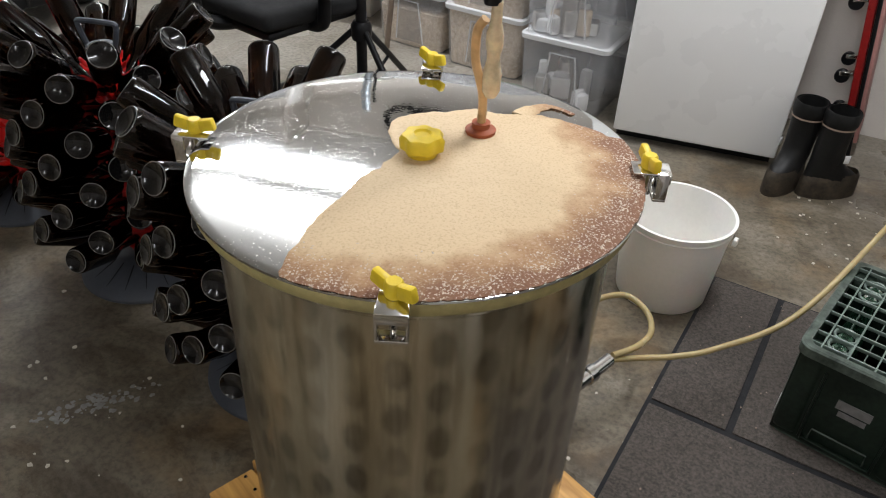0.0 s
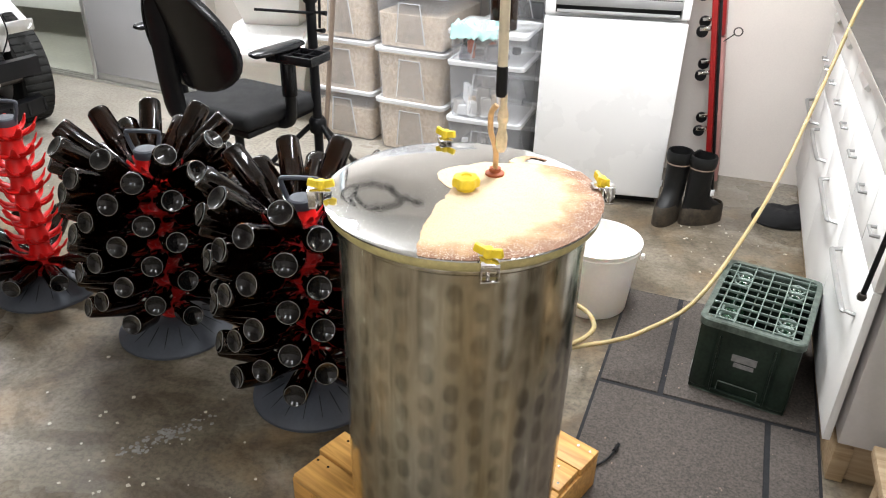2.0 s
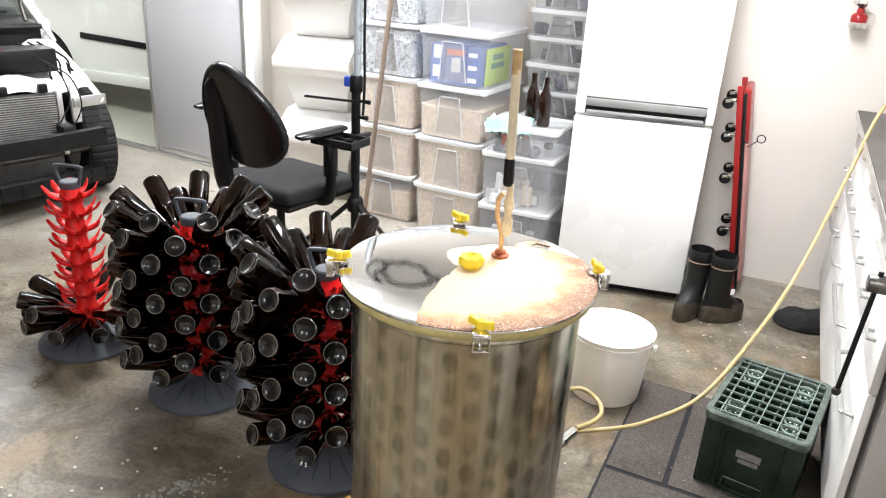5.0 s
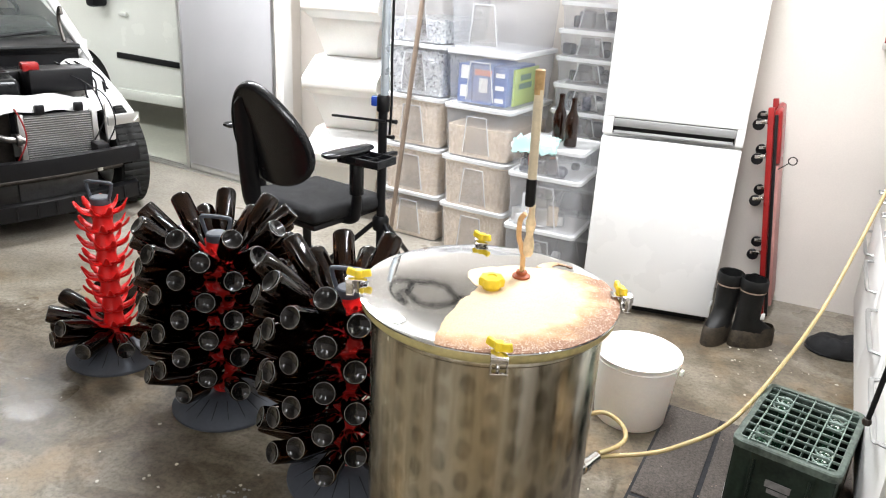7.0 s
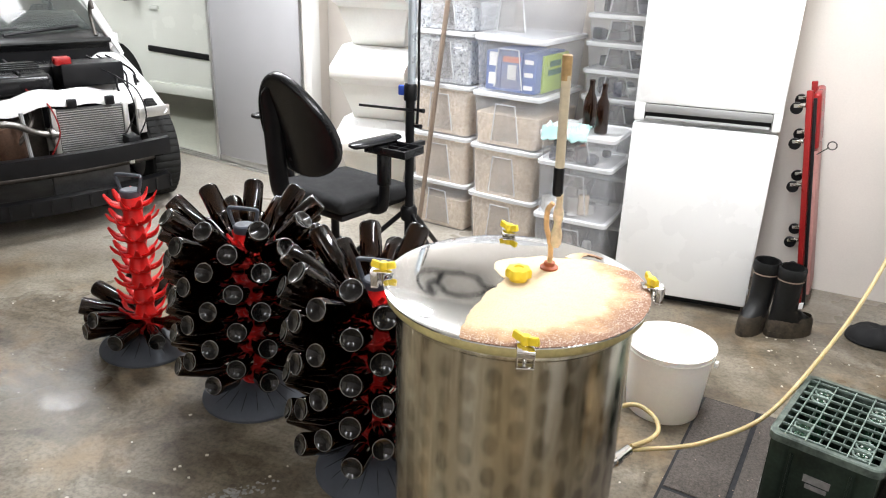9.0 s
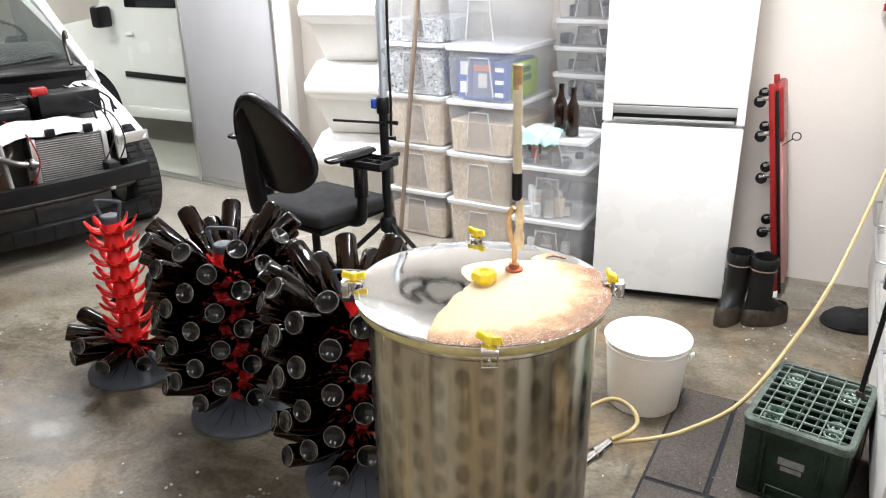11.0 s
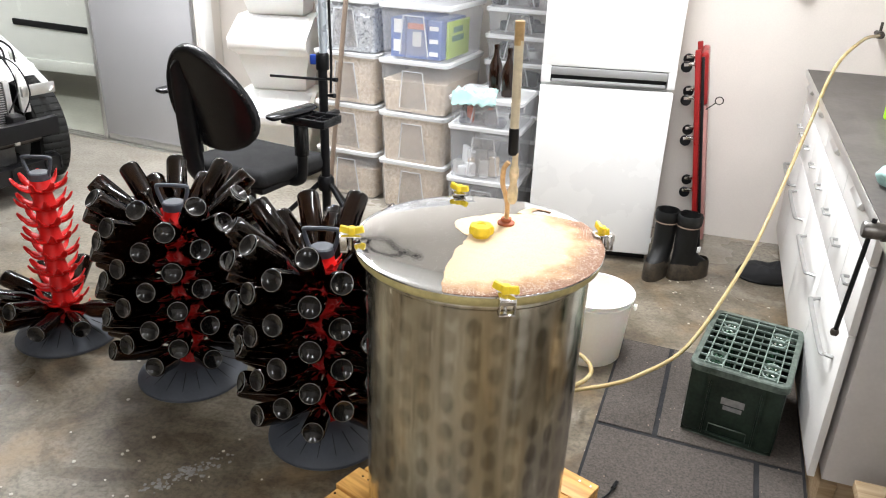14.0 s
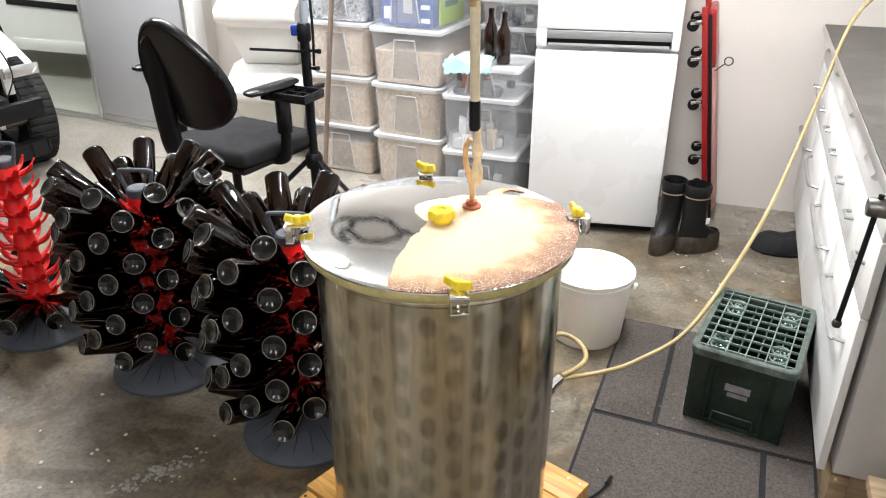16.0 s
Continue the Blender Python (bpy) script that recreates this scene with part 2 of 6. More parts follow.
def lid_steel():
    """Brushed lid with a mist of dried drops and a rough dull patch."""
    m, n, l, b = nodes_of("lid_steel")
    co = n.new("ShaderNodeTexCoord")
    vor = n.new("ShaderNodeTexVoronoi")
    vor.inputs["Scale"].default_value = 230
    l.new(co.outputs["Object"], vor.inputs["Vector"])
    spot = n.new("ShaderNodeValToRGB")
    spot.color_ramp.elements[0].position, spot.color_ramp.elements[1].position = 0.16, 0.3
    spot.color_ramp.elements[0].color, spot.color_ramp.elements[1].color = (0.64, 0.64, 0.62, 1), (0.60, 0.605, 0.60, 1)
    l.new(vor.outputs["Distance"], spot.inputs[0])
    l.new(spot.outputs[0], b.inputs["Base Color"])
    big = n.new("ShaderNodeTexNoise")
    big.inputs["Scale"].default_value, big.inputs["Detail"].default_value = 7, 6
    l.new(co.outputs["Object"], big.inputs["Vector"])
    mr = n.new("ShaderNodeMapRange")
    for k, val in (("From Min", 0.35), ("From Max", 0.65), ("To Min", 0.018), ("To Max", 0.055)):
        mr.inputs[k].default_value = val
    l.new(big.outputs["Fac"], mr.inputs["Value"])
    # scattered dull drop marks, denser where the noise is high
    near = n.new("ShaderNodeMapRange")
    for k, val in (("From Min", 0.12), ("From Max", 0.28), ("To Min", 1.0), ("To Max", 0.0)):
        near.inputs[k].default_value = val
    l.new(vor.outputs["Distance"], near.inputs["Value"])
    pick = n.new("ShaderNodeSeparateXYZ")
    l.new(vor.outputs["Color"], pick.inputs[0])
    some = n.new("ShaderNodeMath")
    some.operation = "MULTIPLY_ADD"
    some.inputs[1].default_value, some.inputs[2].default_value = 2.4, -1.47
    l.new(big.outputs["Fac"], some.inputs[0])
    keep = n.new("ShaderNodeMath")
    keep.operation = "ADD"
    l.new(pick.outputs[0], keep.inputs[0])
    l.new(some.outputs[0], keep.inputs[1])
    step = n.new("ShaderNodeMath")
    step.operation = "GREATER_THAN"
    step.inputs[1].default_value = 0.25
    l.new(keep.outputs[0], step.inputs[0])
    drop = n.new("ShaderNodeMath")
    drop.operation = "MULTIPLY"
    l.new(near.outputs[0], drop.inputs[0])
    l.new(step.outputs[0], drop.inputs[1])
    dull = n.new("ShaderNodeMath")
    dull.operation = "MULTIPLY_ADD"
    dull.inputs[1].default_value = 0.36
    l.new(drop.outputs[0], dull.inputs[0])
    l.new(mr.outputs[0], dull.inputs[2])
    l.new(dull.outputs[0], b.inputs["Roughness"])
    chalk = n.new("ShaderNodeMixRGB")
    chalk.inputs[2].default_value = (0.80, 0.79, 0.77, 1)
    l.new(drop.outputs[0], chalk.inputs[0])
    l.new(spot.outputs[0], chalk.inputs[1])
    l.new(chalk.outputs[0], b.inputs["Base Color"])
    b.inputs["Metallic"].default_value = 1.0
    bp = n.new("ShaderNodeBump")
    bp.inputs["Strength"].default_value, bp.inputs["Distance"].default_value = 0.015, 0.001
    l.new(vor.outputs["Distance"], bp.inputs["Height"])
    l.new(bp.outputs[0], b.inputs["Normal"])
    return m


def foam_mat():
    """Dried yeast foam: tan, speckled; towards the rim red-brown with white curds."""
    m, n, l, b = nodes_of("dried_foam")
    co = n.new("ShaderNodeTexCoord")
    mp = n.new("ShaderNodeMapping")
    mp.inputs["Location"].default_value, mp.inputs["Scale"].default_value = (0.020, 0.004, 0), (1, 1, 0)
    l.new(co.outputs["Object"], mp.inputs["Vector"])
    ln = n.new("ShaderNodeVectorMath")
    ln.operation = "LENGTH"
    l.new(mp.outputs[0], ln.inputs[0])
    a = n.new("ShaderNodeTexNoise")
    a.inputs["Scale"].default_value, a.inputs["Detail"].default_value = 22, 8
    l.new(co.outputs["Object"], a.inputs["Vector"])
    k = n.new("ShaderNodeMath")
    k.operation = "MULTIPLY_ADD"
    k.inputs[1].default_value = 0.1
    l.new(a.outputs["Fac"], k.inputs[0])
    l.new(ln.outputs["Value"], k.inputs[2])
    r = n.new("ShaderNodeValToRGB")
    e = r.color_ramp.elements
    e.new(0.5), e.new(0.6)
    for q, (p, c) in zip(e, [(0.10, (0.70, 0.55, 0.36)), (0.258, (0.66, 0.50, 0.31)), (0.292, (0.42, 0.25, 0.13)), (0.318, (0.23, 0.11, 0.06))]):
        q.position, q.color = p, (*c, 1)
    l.new(k.outputs[0], r.inputs[0])
    v = n.new("ShaderNodeTexNoise")
    v.inputs["Scale"].default_value, v.inputs["Detail"].default_value, v.inputs["Roughness"].default_value = 330, 4, 0.65
    l.new(co.outputs["Object"], v.inputs["Vector"])
    curd = n.new("ShaderNodeValToRGB")
    curd.color_ramp.elements[0].position, curd.color_ramp.elements[1].position = 0.56, 0.62
    l.new(v.outputs["Fac"], curd.inputs[0])
    rim = n.new("ShaderNodeMapRange")
    for q, val in (("From Min", 0.280), ("From Max", 0.315), ("To Min", 0.0), ("To Max", 0.85)):
        rim.inputs[q].default_value = val
    l.new(k.outputs[0], rim.inputs["Value"])
    f = n.new("ShaderNodeMath")
    f.operation = "MULTIPLY"
    l.new(curd.outputs[0], f.inputs[0])
    l.new(rim.outputs[0], f.inputs[1])
    mx = n.new("ShaderNodeMixRGB")
    l.new(f.outputs[0], mx.inputs[0])
    l.new(r.outputs[0], mx.inputs[1])
    mx.inputs[2].default_value = (0.70, 0.60, 0.50, 1)
    sp = n.new("ShaderNodeMixRGB")
    sp.blend_type = "MULTIPLY"
    sp.inputs[0].default_value = 0.45
    gr = n.new("ShaderNodeValToRGB")
    gr.color_ramp.elements[0].position, gr.color_ramp.elements[1].position = 0.33, 0.5
    gr.color_ramp.elements[0].color = (0.58, 0.48, 0.36, 1)
    l.new(v.outputs["Fac"], gr.inputs[0])
    l.new(mx.outputs[0], sp.inputs[1])
    l.new(gr.outputs[0], sp.inputs[2])
    l.new(sp.outputs[0], b.inputs["Base Color"])
    b.inputs["Roughness"].default_value = 0.8
    bp = n.new("ShaderNodeBump")
    bp.inputs["Strength"].default_value, bp.inputs["Distance"].default_value = 0.25, 0.001
    l.new(v.outputs["Fac"], bp.inputs["Height"])
    l.new(bp.outputs[0], b.inputs["Normal"])
    return m


def wood(name, color):
    m, n, l, b = nodes_of(name)
    co = n.new("ShaderNodeTexCoord")
    mp = n.new("ShaderNodeMapping")
    mp.inputs["Scale"].default_value = (1.2, 14, 14)
    l.new(co.outputs["Object"], mp.inputs["Vector"])
    a = n.new("ShaderNodeTexNoise")
    a.inputs["Scale"].default_value, a.inputs["Detail"].default_value, a.inputs["Distortion"].default_value = 4, 8, 1.2
    l.new(mp.outputs[0], a.inputs["Vector"])
    r = n.new("ShaderNodeValToRGB")
    r.color_ramp.elements[0].position, r.color_ramp.elements[1].position = 0.3, 0.7
    r.color_ramp.elements[0].color = (color[0] * 0.62, color[1] * 0.55, color[2] * 0.45, 1)
    r.color_ramp.elements[1].color = (*color, 1)
    l.new(a.outputs["Fac"], r.inputs[0])
    l.new(r.outputs[0], b.inputs["Base Color"])
    b.inputs["Roughness"].default_value = 0.5
    bp = n.new("ShaderNodeBump")
    bp.inputs["Strength"].default_value, bp.inputs["Distance"].default_value = 0.2, 0.002
    l.new(a.outputs["Fac"], bp.inputs["Height"])
    l.new(bp.outputs[0], b.inputs["Normal"])
    return m


def clear_plastic(name, color, alpha=0.35, rough=0.3):
    """Milky clear polypropylene: part of the light goes straight through."""
    m, n, l, b = nodes_of(name)
    b.inputs["Base Color"].default_value = (*color, 1)
    b.inputs["Roughness"].default_value = rough
    no = n.new("ShaderNodeTexNoise")
    no.inputs["Scale"].default_value = 9
    co = n.new("ShaderNodeTexCoord")
    l.new(co.outputs["Object"], no.inputs["Vector"])
    mr = n.new("ShaderNodeMapRange")
    mr.inputs["To Min"].default_value, mr.inputs["To Max"].default_value = alpha - 0.08, alpha + 0.1
    l.new(no.outputs["Fac"], mr.inputs["Value"])
    l.new(mr.outputs[0], b.inputs["Alpha"])
    return m


def glow(name, color, strength):
    m, n, l, b = nodes_of(name)
    b.inputs["Base Color"].default_value = (0.8, 0.8, 0.8, 1)
    b.inputs["Emission Color"].default_value = (*color, 1)
    b.inputs["Emission Strength"].default_value = strength
    return m


FLOOR = concrete()
TANK_STEEL = dotted_steel()
LID_STEEL = lid_steel()
FOAM = foam_mat()
PLASTER = mat("painted_wall", (0.70, 0.655, 0.605), 0.7, var=0.07, scale=2.5, fine=140, bump=0.12)
CEILING = mat("ceiling_paint", (0.78, 0.77, 0.74), 0.8, var=0.05, scale=2)
GREY_PANEL = mat("grey_panel", (0.42, 0.42, 0.43), 0.45, var=0.06, scale=3, fine=200, bump=0.05)
ALU = mat("aluminium", (0.72, 0.72, 0.71), 0.35, metal=1, var=0.1, bump=0.05)
CHROME = mat("chrome", (0.75, 0.74, 0.72), 0.14, metal=1, var=0.12, scale=30, bump=0.03)
WHITE_ENAMEL = mat("white_enamel", (0.86, 0.86, 0.85), 0.28, var=0.02, scale=4, fine=260, bump=0.03)
FRIDGE_GREY = mat("fridge_grey", (0.34, 0.34, 0.34), 0.4, var=0.08, bump=0.04)
WHITE_PLASTIC = mat("white_plastic", (0.90, 0.88, 0.84), 0.42, var=0.06, scale=6, bump=0.06, sss=0.1)
CABINET = mat("white_cabinet", (0.80, 0.79, 0.77), 0.35, var=0.04, scale=5, bump=0.03)
PANEL_END = mat("cabinet_end", (0.70, 0.67, 0.66), 0.5, var=0.08, scale=12, bump=0.05)
WORKTOP = mat("dark_worktop", (0.050, 0.044, 0.040), 0.48, var=0.4, scale=7, fine=60, tint=(0.088, 0.079, 0.072), bump=0.08)
CHIP = mat("pale_chip", (0.62, 0.58, 0.50), 0.7, var=0.3, scale=60, bump=0.1)
CHIP_DULL = mat("old_paint", (0.30, 0.30, 0.29), 0.7, var=0.4, scale=40, bump=0.1)
YELLOW = mat("yellow_plastic", (0.82, 0.60, 0.03), 0.42, var=0.15, scale=40, bump=0.06)
RED = mat("red_plastic", (0.56, 0.008, 0.007), 0.36, var=0.2, scale=14, bump=0.05, ior=1.36)
RED_PAINT = mat("red_paint", (0.29, 0.013, 0.013), 0.3, var=0.2, scale=14, bump=0.05)
DARK_GREY = mat("dark_grey_plastic", (0.058, 0.065, 0.080), 0.5, var=0.2, scale=12, bump=0.1)
BLACK = mat("black_plastic", (0.007, 0.007, 0.008), 0.36, var=0.3, scale=10, bump=0.08, ior=1.33)
BLACK_GLOSS = mat("black_moulding", (0.009, 0.009, 0.010), 0.24, var=0.25, scale=10, bump=0.05, ior=1.36)
RUBBER = mat("black_rubber", (0.008, 0.008, 0.008), 0.5, var=0.4, scale=20, bump=0.2, ior=1.36)
TREAD = mat("tyre_rubber", (0.016, 0.016, 0.015), 0.8, var=0.3, scale=20, bump=0.3, ior=1.35)
FABRIC = mat("black_fabric", (0.012, 0.012, 0.013), 0.95, var=0.4, scale=16, fine=420, bump=0.5)
MUDDY = mat("muddy_rubber", (0.016, 0.015, 0.013), 0.55, var=0.5, scale=26, tint=(0.055, 0.042, 0.028), bump=0.3)
AMBER = mat("amber_glass", (0.022, 0.007, 0.0025), 0.015, var=0.25, scale=6, bump=0.0, trans=0.96, ior=1.4, rvar=0.0)
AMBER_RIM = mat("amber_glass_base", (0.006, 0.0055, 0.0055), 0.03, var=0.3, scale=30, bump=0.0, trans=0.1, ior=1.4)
# pale grey stands for light bent through the thick glass base
RING_GLINT = mat("base_ring_glint", (0.20, 0.196, 0.19), 0.08, var=0.4, scale=60, bump=0.0, trans=0.3, ior=1.5)
BROWN_GLASS = mat("brown_glass", (0.028, 0.009, 0.004), 0.04, var=0.2, scale=8, bump=0.0, trans=0.5, ior=1.5)
GREEN = mat("green_crate", (0.005, 0.014, 0.008), 0.36, var=0.6, scale=11, bump=0.15, tint=(0.015, 0.026, 0.018), ior=1.4)
GREEN_RIM = mat("worn_green", (0.026, 0.046, 0.034), 0.5, var=0.6, scale=22, bump=0.2, tint=(0.10, 0.125, 0.105))
GRID = mat("crate_grid", (0.17, 0.22, 0.19), 0.4, var=0.3, scale=22, bump=0.1)
GREEN_GLASS = mat("green_glass", (0.03, 0.09, 0.05), 0.08, var=0.2, scale=20, bump=0, trans=0.5, ior=1.5)
CARPET = mat("grey_carpet", (0.050, 0.041, 0.035), 0.95, var=0.6, scale=140, fine=420, bump=0.9, tint=(0.098, 0.083, 0.072))
CARPET_LINE = mat("black_groove", (0.014, 0.014, 0.016), 0.85, var=0.4, scale=30, fine=300, bump=0.4)
PINE = wood("varnished_pine", (0.68, 0.38, 0.11))
RAW_PINE = wood("raw_pine", (0.44, 0.33, 0.21))
BROOM = mat("old_handle", (0.30, 0.22, 0.17), 0.6, var=0.3, scale=10, bump=0.1)
HOSE = mat("clear_hose", (0.42, 0.33, 0.16), 0.25, var=0.15, scale=12, bump=0.03, sss=0.3)
GASKET = mat("amber_gasket", (0.45, 0.38, 0.17), 0.4, var=0.3, scale=30, bump=0.1)
AIRLOCK = mat("stained_airlock", (0.82, 0.68, 0.46), 0.22, var=0.3, scale=45, bump=0.04, sss=0.3, trans=0.15)
AIRLOCK_DARK = mat("brown_sediment", (0.64, 0.40, 0.19), 0.3, var=0.4, scale=50, bump=0.1)
CURD = mat("foam_curd", (0.62, 0.52, 0.42), 0.8, var=0.2, scale=60, bump=0.1)
BUNG = mat("red_bung", (0.36, 0.09, 0.035), 0.6, var=0.2, scale=40, bump=0.1)
STICK = mat("stained_tube", (0.63, 0.55, 0.40), 0.35, var=0.22, scale=20, bump=0.05)
STICK_TOP = mat("browned_tube_end", (0.46, 0.30, 0.13), 0.45, var=0.4, scale=60, bump=0.1)
BOX_WALL = clear_plastic("clear_box", (0.88, 0.90, 0.95), 0.21)
BOX_LID = clear_plastic("box_lid", (0.88, 0.89, 0.90), 0.72, 0.35)
BOX_EDGE = clear_plastic("box_ridge", (0.90, 0.91, 0.92), 0.4, 0.3)
RECESS_SHADE = clear_plastic("recess_shade", (0.42, 0.38, 0.34), 0.30, 0.35)
MALT = mat("malt_grain", (0.58, 0.46, 0.33), 0.9, var=0.32, scale=60, fine=190, bump=0.6, tint=(0.66, 0.55, 0.43))
CAPS = mat("bottle_caps", (0.46, 0.50, 0.56), 0.3, metal=0.6, var=0.6, scale=45, fine=120, bump=0.6, tint=(0.72, 0.74, 0.78))
CAP_METAL = mat("cap_metal", (0.62, 0.64, 0.68), 0.3, metal=0.7, var=0.5, scale=60, bump=0.05)
BLUE_CARD = mat("blue_carton", (0.06, 0.12, 0.34), 0.5, var=0.15, scale=8, bump=0.05)
WHITE_CARD = mat("white_print", (0.80, 0.80, 0.80), 0.6, var=0.08, scale=15, bump=0.04)
RED_CARD = mat("red_print", (0.62, 0.14, 0.07), 0.6, var=0.08, scale=15, bump=0.04)
LIME_CARD = mat("lime_carton", (0.36, 0.48, 0.04), 0.5, var=0.12, scale=15, bump=0.05)
DARK_GREEN_PRINT = mat("dark_green_print", (0.04, 0.14, 0.05), 0.5, var=0.1, bump=0)
TOOLS = mat("dark_odds", (0.06, 0.07, 0.10), 0.5, var=0.6, scale=20, bump=0.3, tint=(0.22, 0.22, 0.25))
CLOTH = mat("aqua_cloth", (0.42, 0.64, 0.61), 0.9, var=0.15, scale=14, fine=300, bump=0.3)
CAR_WHITE = mat("car_white", (0.80, 0.80, 0.78), 0.22, var=0.05, scale=6, bump=0.02, coat=0.5)
CAR_DIRTY = mat("dusty_white", (0.72, 0.70, 0.67), 0.5, var=0.25, scale=12, bump=0.08)
VAN_WHITE = mat("van_white", (0.76, 0.78, 0.72), 0.25, var=0.05, scale=3, bump=0.02, coat=0.4)
VISE_STEEL = mat("dull_steel", (0.20, 0.19, 0.18), 0.35, metal=0.9, var=0.4, scale=30, bump=0.1)
SATIN = mat("satin_steel", (0.42, 0.42, 0.41), 0.4, metal=0.8, var=0.12, scale=20, bump=0.03)
IRON = mat("engine_metal", (0.085, 0.075, 0.066), 0.45, metal=0.6, var=0.5, scale=16, bump=0.3)
FINS = mat("radiator_metal", (0.16, 0.16, 0.16), 0.45, metal=0.8, var=0.25, scale=24, bump=0.1)
GLASS = mat("car_glass", (0.55, 0.62, 0.60), 0.03, var=0.03, bump=0, trans=0.92, ior=1.3)
BLUE = mat("blue_plastic", (0.02, 0.07, 0.42), 0.4, var=0.2, bump=0.05)
PALE_BLUE = mat("pale_blue_tube", (0.56, 0.62, 0.68), 0.3, var=0.1, scale=12, bump=0.03, metal=0.5)
COPPER_STICK = mat("brown_pole", (0.22, 0.165, 0.125), 0.5, var=0.3, scale=10, bump=0.1)
LIME = mat("lime_bottle", (0.42, 0.85, 0.02), 0.35, var=0.15, scale=18, bump=0.05)
INK = mat("grey_print", (0.22, 0.21, 0.21), 0.7, var=0.35, scale=40, bump=0.1)
LAMP_GLOW = glow("tube_glow", (1, 0.97, 0.92), 6.0)


# ---- building helpers ----
def thing(name, m, label, category, group="", kind=""):
    ob = new(name)
    ob.empty_display_size = 0.05
    ob.matrix_basis = m
    return tagged(ob, label, category, group, kind)


def part(name, bm, material, parent=None, label="", smooth=40.0, m=None):
    me = bpy.data.meshes.new(name)
    bmesh.ops.recalc_face_normals(bm, faces=bm.faces[:])
    if smooth:
        for f in bm.faces:
            f.smooth = True
        for e in bm.edges:
            if len(e.link_faces) == 2 and e.calc_face_angle(0) > radians(smooth):
                e.smooth = False
    bm.to_mesh(me)
    bm.free()
    me.materials.append(material)
    ob = new(name, me)
    ob.parent = parent
    if m is not None:
        ob.matrix_basis = m
    return tagged(ob, label)


def box(bm, size, at=(0, 0, 0), turn=(0, 0, 0), bevel=0.0, taper=1.0, segs=2):
    r = bmesh.ops.create_cube(bm, size=1.0)
    vs = r["verts"]
    for v in vs:
        k = taper if v.co.z < 0 else 1.0
        v.co = Vector((v.co.x * size[0] * k, v.co.y * size[1] * k, v.co.z * size[2]))
    if bevel:
        es = list({e for v in vs for e in v.link_edges})
        g = bmesh.ops.bevel(bm, geom=es, offset=bevel, segments=segs, affect="EDGES", profile=0.5)
        vs = list({v for f in g["faces"] for v in f.verts} | {v for v in vs if v.is_valid})
    bmesh.ops.transform(bm, matrix=pose(*at, *turn), verts=vs)
    return bm


def lathe(bm, profile, segs=24, m=None):
    rings = []
    for r, z in profile:
        if r < 1e-5:
            rings.append([bm.verts.new((0, 0, z))])
        else:
            rings.append([bm.verts.new((r * math.cos(2 * math.pi * k / segs), r * math.sin(2 * math.pi * k / segs), z)) for k in range(segs)])
    for a, b in zip(rings, rings[1:]):
        for k in range(segs):
            q = (k + 1) % segs
            if len(a) == 1 and len(b) == 1:
                continue
            if len(a) == 1:
                bm.faces.new((a[0], b[k], b[q]))
            elif len(b) == 1:
                bm.faces.new((a[k], b[0], a[q]))
            else:
                bm.faces.new((a[k], b[k], b[q], a[q]))
    if m is not None:
        bmesh.ops.transform(bm, matrix=m, verts=[v for ring in rings for v in ring])
    return bm


def smooth_path(pts, steps=8):
    pts = [Vector(p) for p in pts]
    out = []
    for i in range(len(pts) - 1):
        p0, p1, p2, p3 = pts[max(0, i - 1)], pts[i], pts[i + 1], pts[min(len(pts) - 1, i + 2)]
        for k in range(steps):
            t = k / steps
            out.append(0.5 * (2 * p1 + (p2 - p0) * t + (2 * p0 - 5 * p1 + 4 * p2 - p3) * t * t + (3 * p1 - p0 - 3 * p2 + p3) * t ** 3))
    return out + [pts[-1]]


def tube(bm, pts, r, segs=10, flat=1.0):
    """A round bar along points; r one radius or one for each point."""
    pts = [Vector(p) for p in pts]
    rs = r if isinstance(r, (list, tuple)) else [r] * len(pts)
    up = Vector((0.13, 0.21, 0.97))
    rings = []
    for i, p in enumerate(pts):
        d = (pts[min(i + 1, len(pts) - 1)] - pts[max(i - 1, 0)]).normalized()
        s = d.cross(up)
        if s.length < 0.05:
            s = d.cross(Vector((1, 0.1, 0)))
        s.normalize()
        u = s.cross(d).normalized()
        rings.append([bm.verts.new(p + rs[i] * (s * math.cos(2 * math.pi * k / segs) + u * flat * math.sin(2 * math.pi * k / segs))) for k in range(segs)])
    for a, b in zip(rings, rings[1:]):
        for k in range(segs):
            q = (k + 1) % segs
            bm.faces.new((a[k], a[q], b[q], b[k]))
    bm.faces.new(rings[0][::-1]), bm.faces.new(rings[-1])
    return bm


def slab(bm, outline, z0, z1):
    """A prism over a plan outline."""
    lo = [bm.verts.new((x, y, z0)) for x, y in outline]
    hi = [bm.verts.new((x, y, z1)) for x, y in outline]
    bm.faces.new(lo[::-1]), bm.faces.new(hi)
    for k in range(len(lo)):
        q = (k + 1) % len(lo)
        bm.faces.new((lo[k], lo[q], hi[q], hi[k]))
    return bm


def rounded(w, d, r, n=5):
    pts = []
    for cx, cy, a0 in ((w / 2 - r, d / 2 - r, 0), (-w / 2 + r, d / 2 - r, 90), (-w / 2 + r, -d / 2 + r, 180), (w / 2 - r, -d / 2 + r, 270)):
        for k in range(n + 1):
            a = radians(a0 + 90 * k / n)
            pts.append((cx + r * math.cos(a), cy + r * math.sin(a)))
    return pts


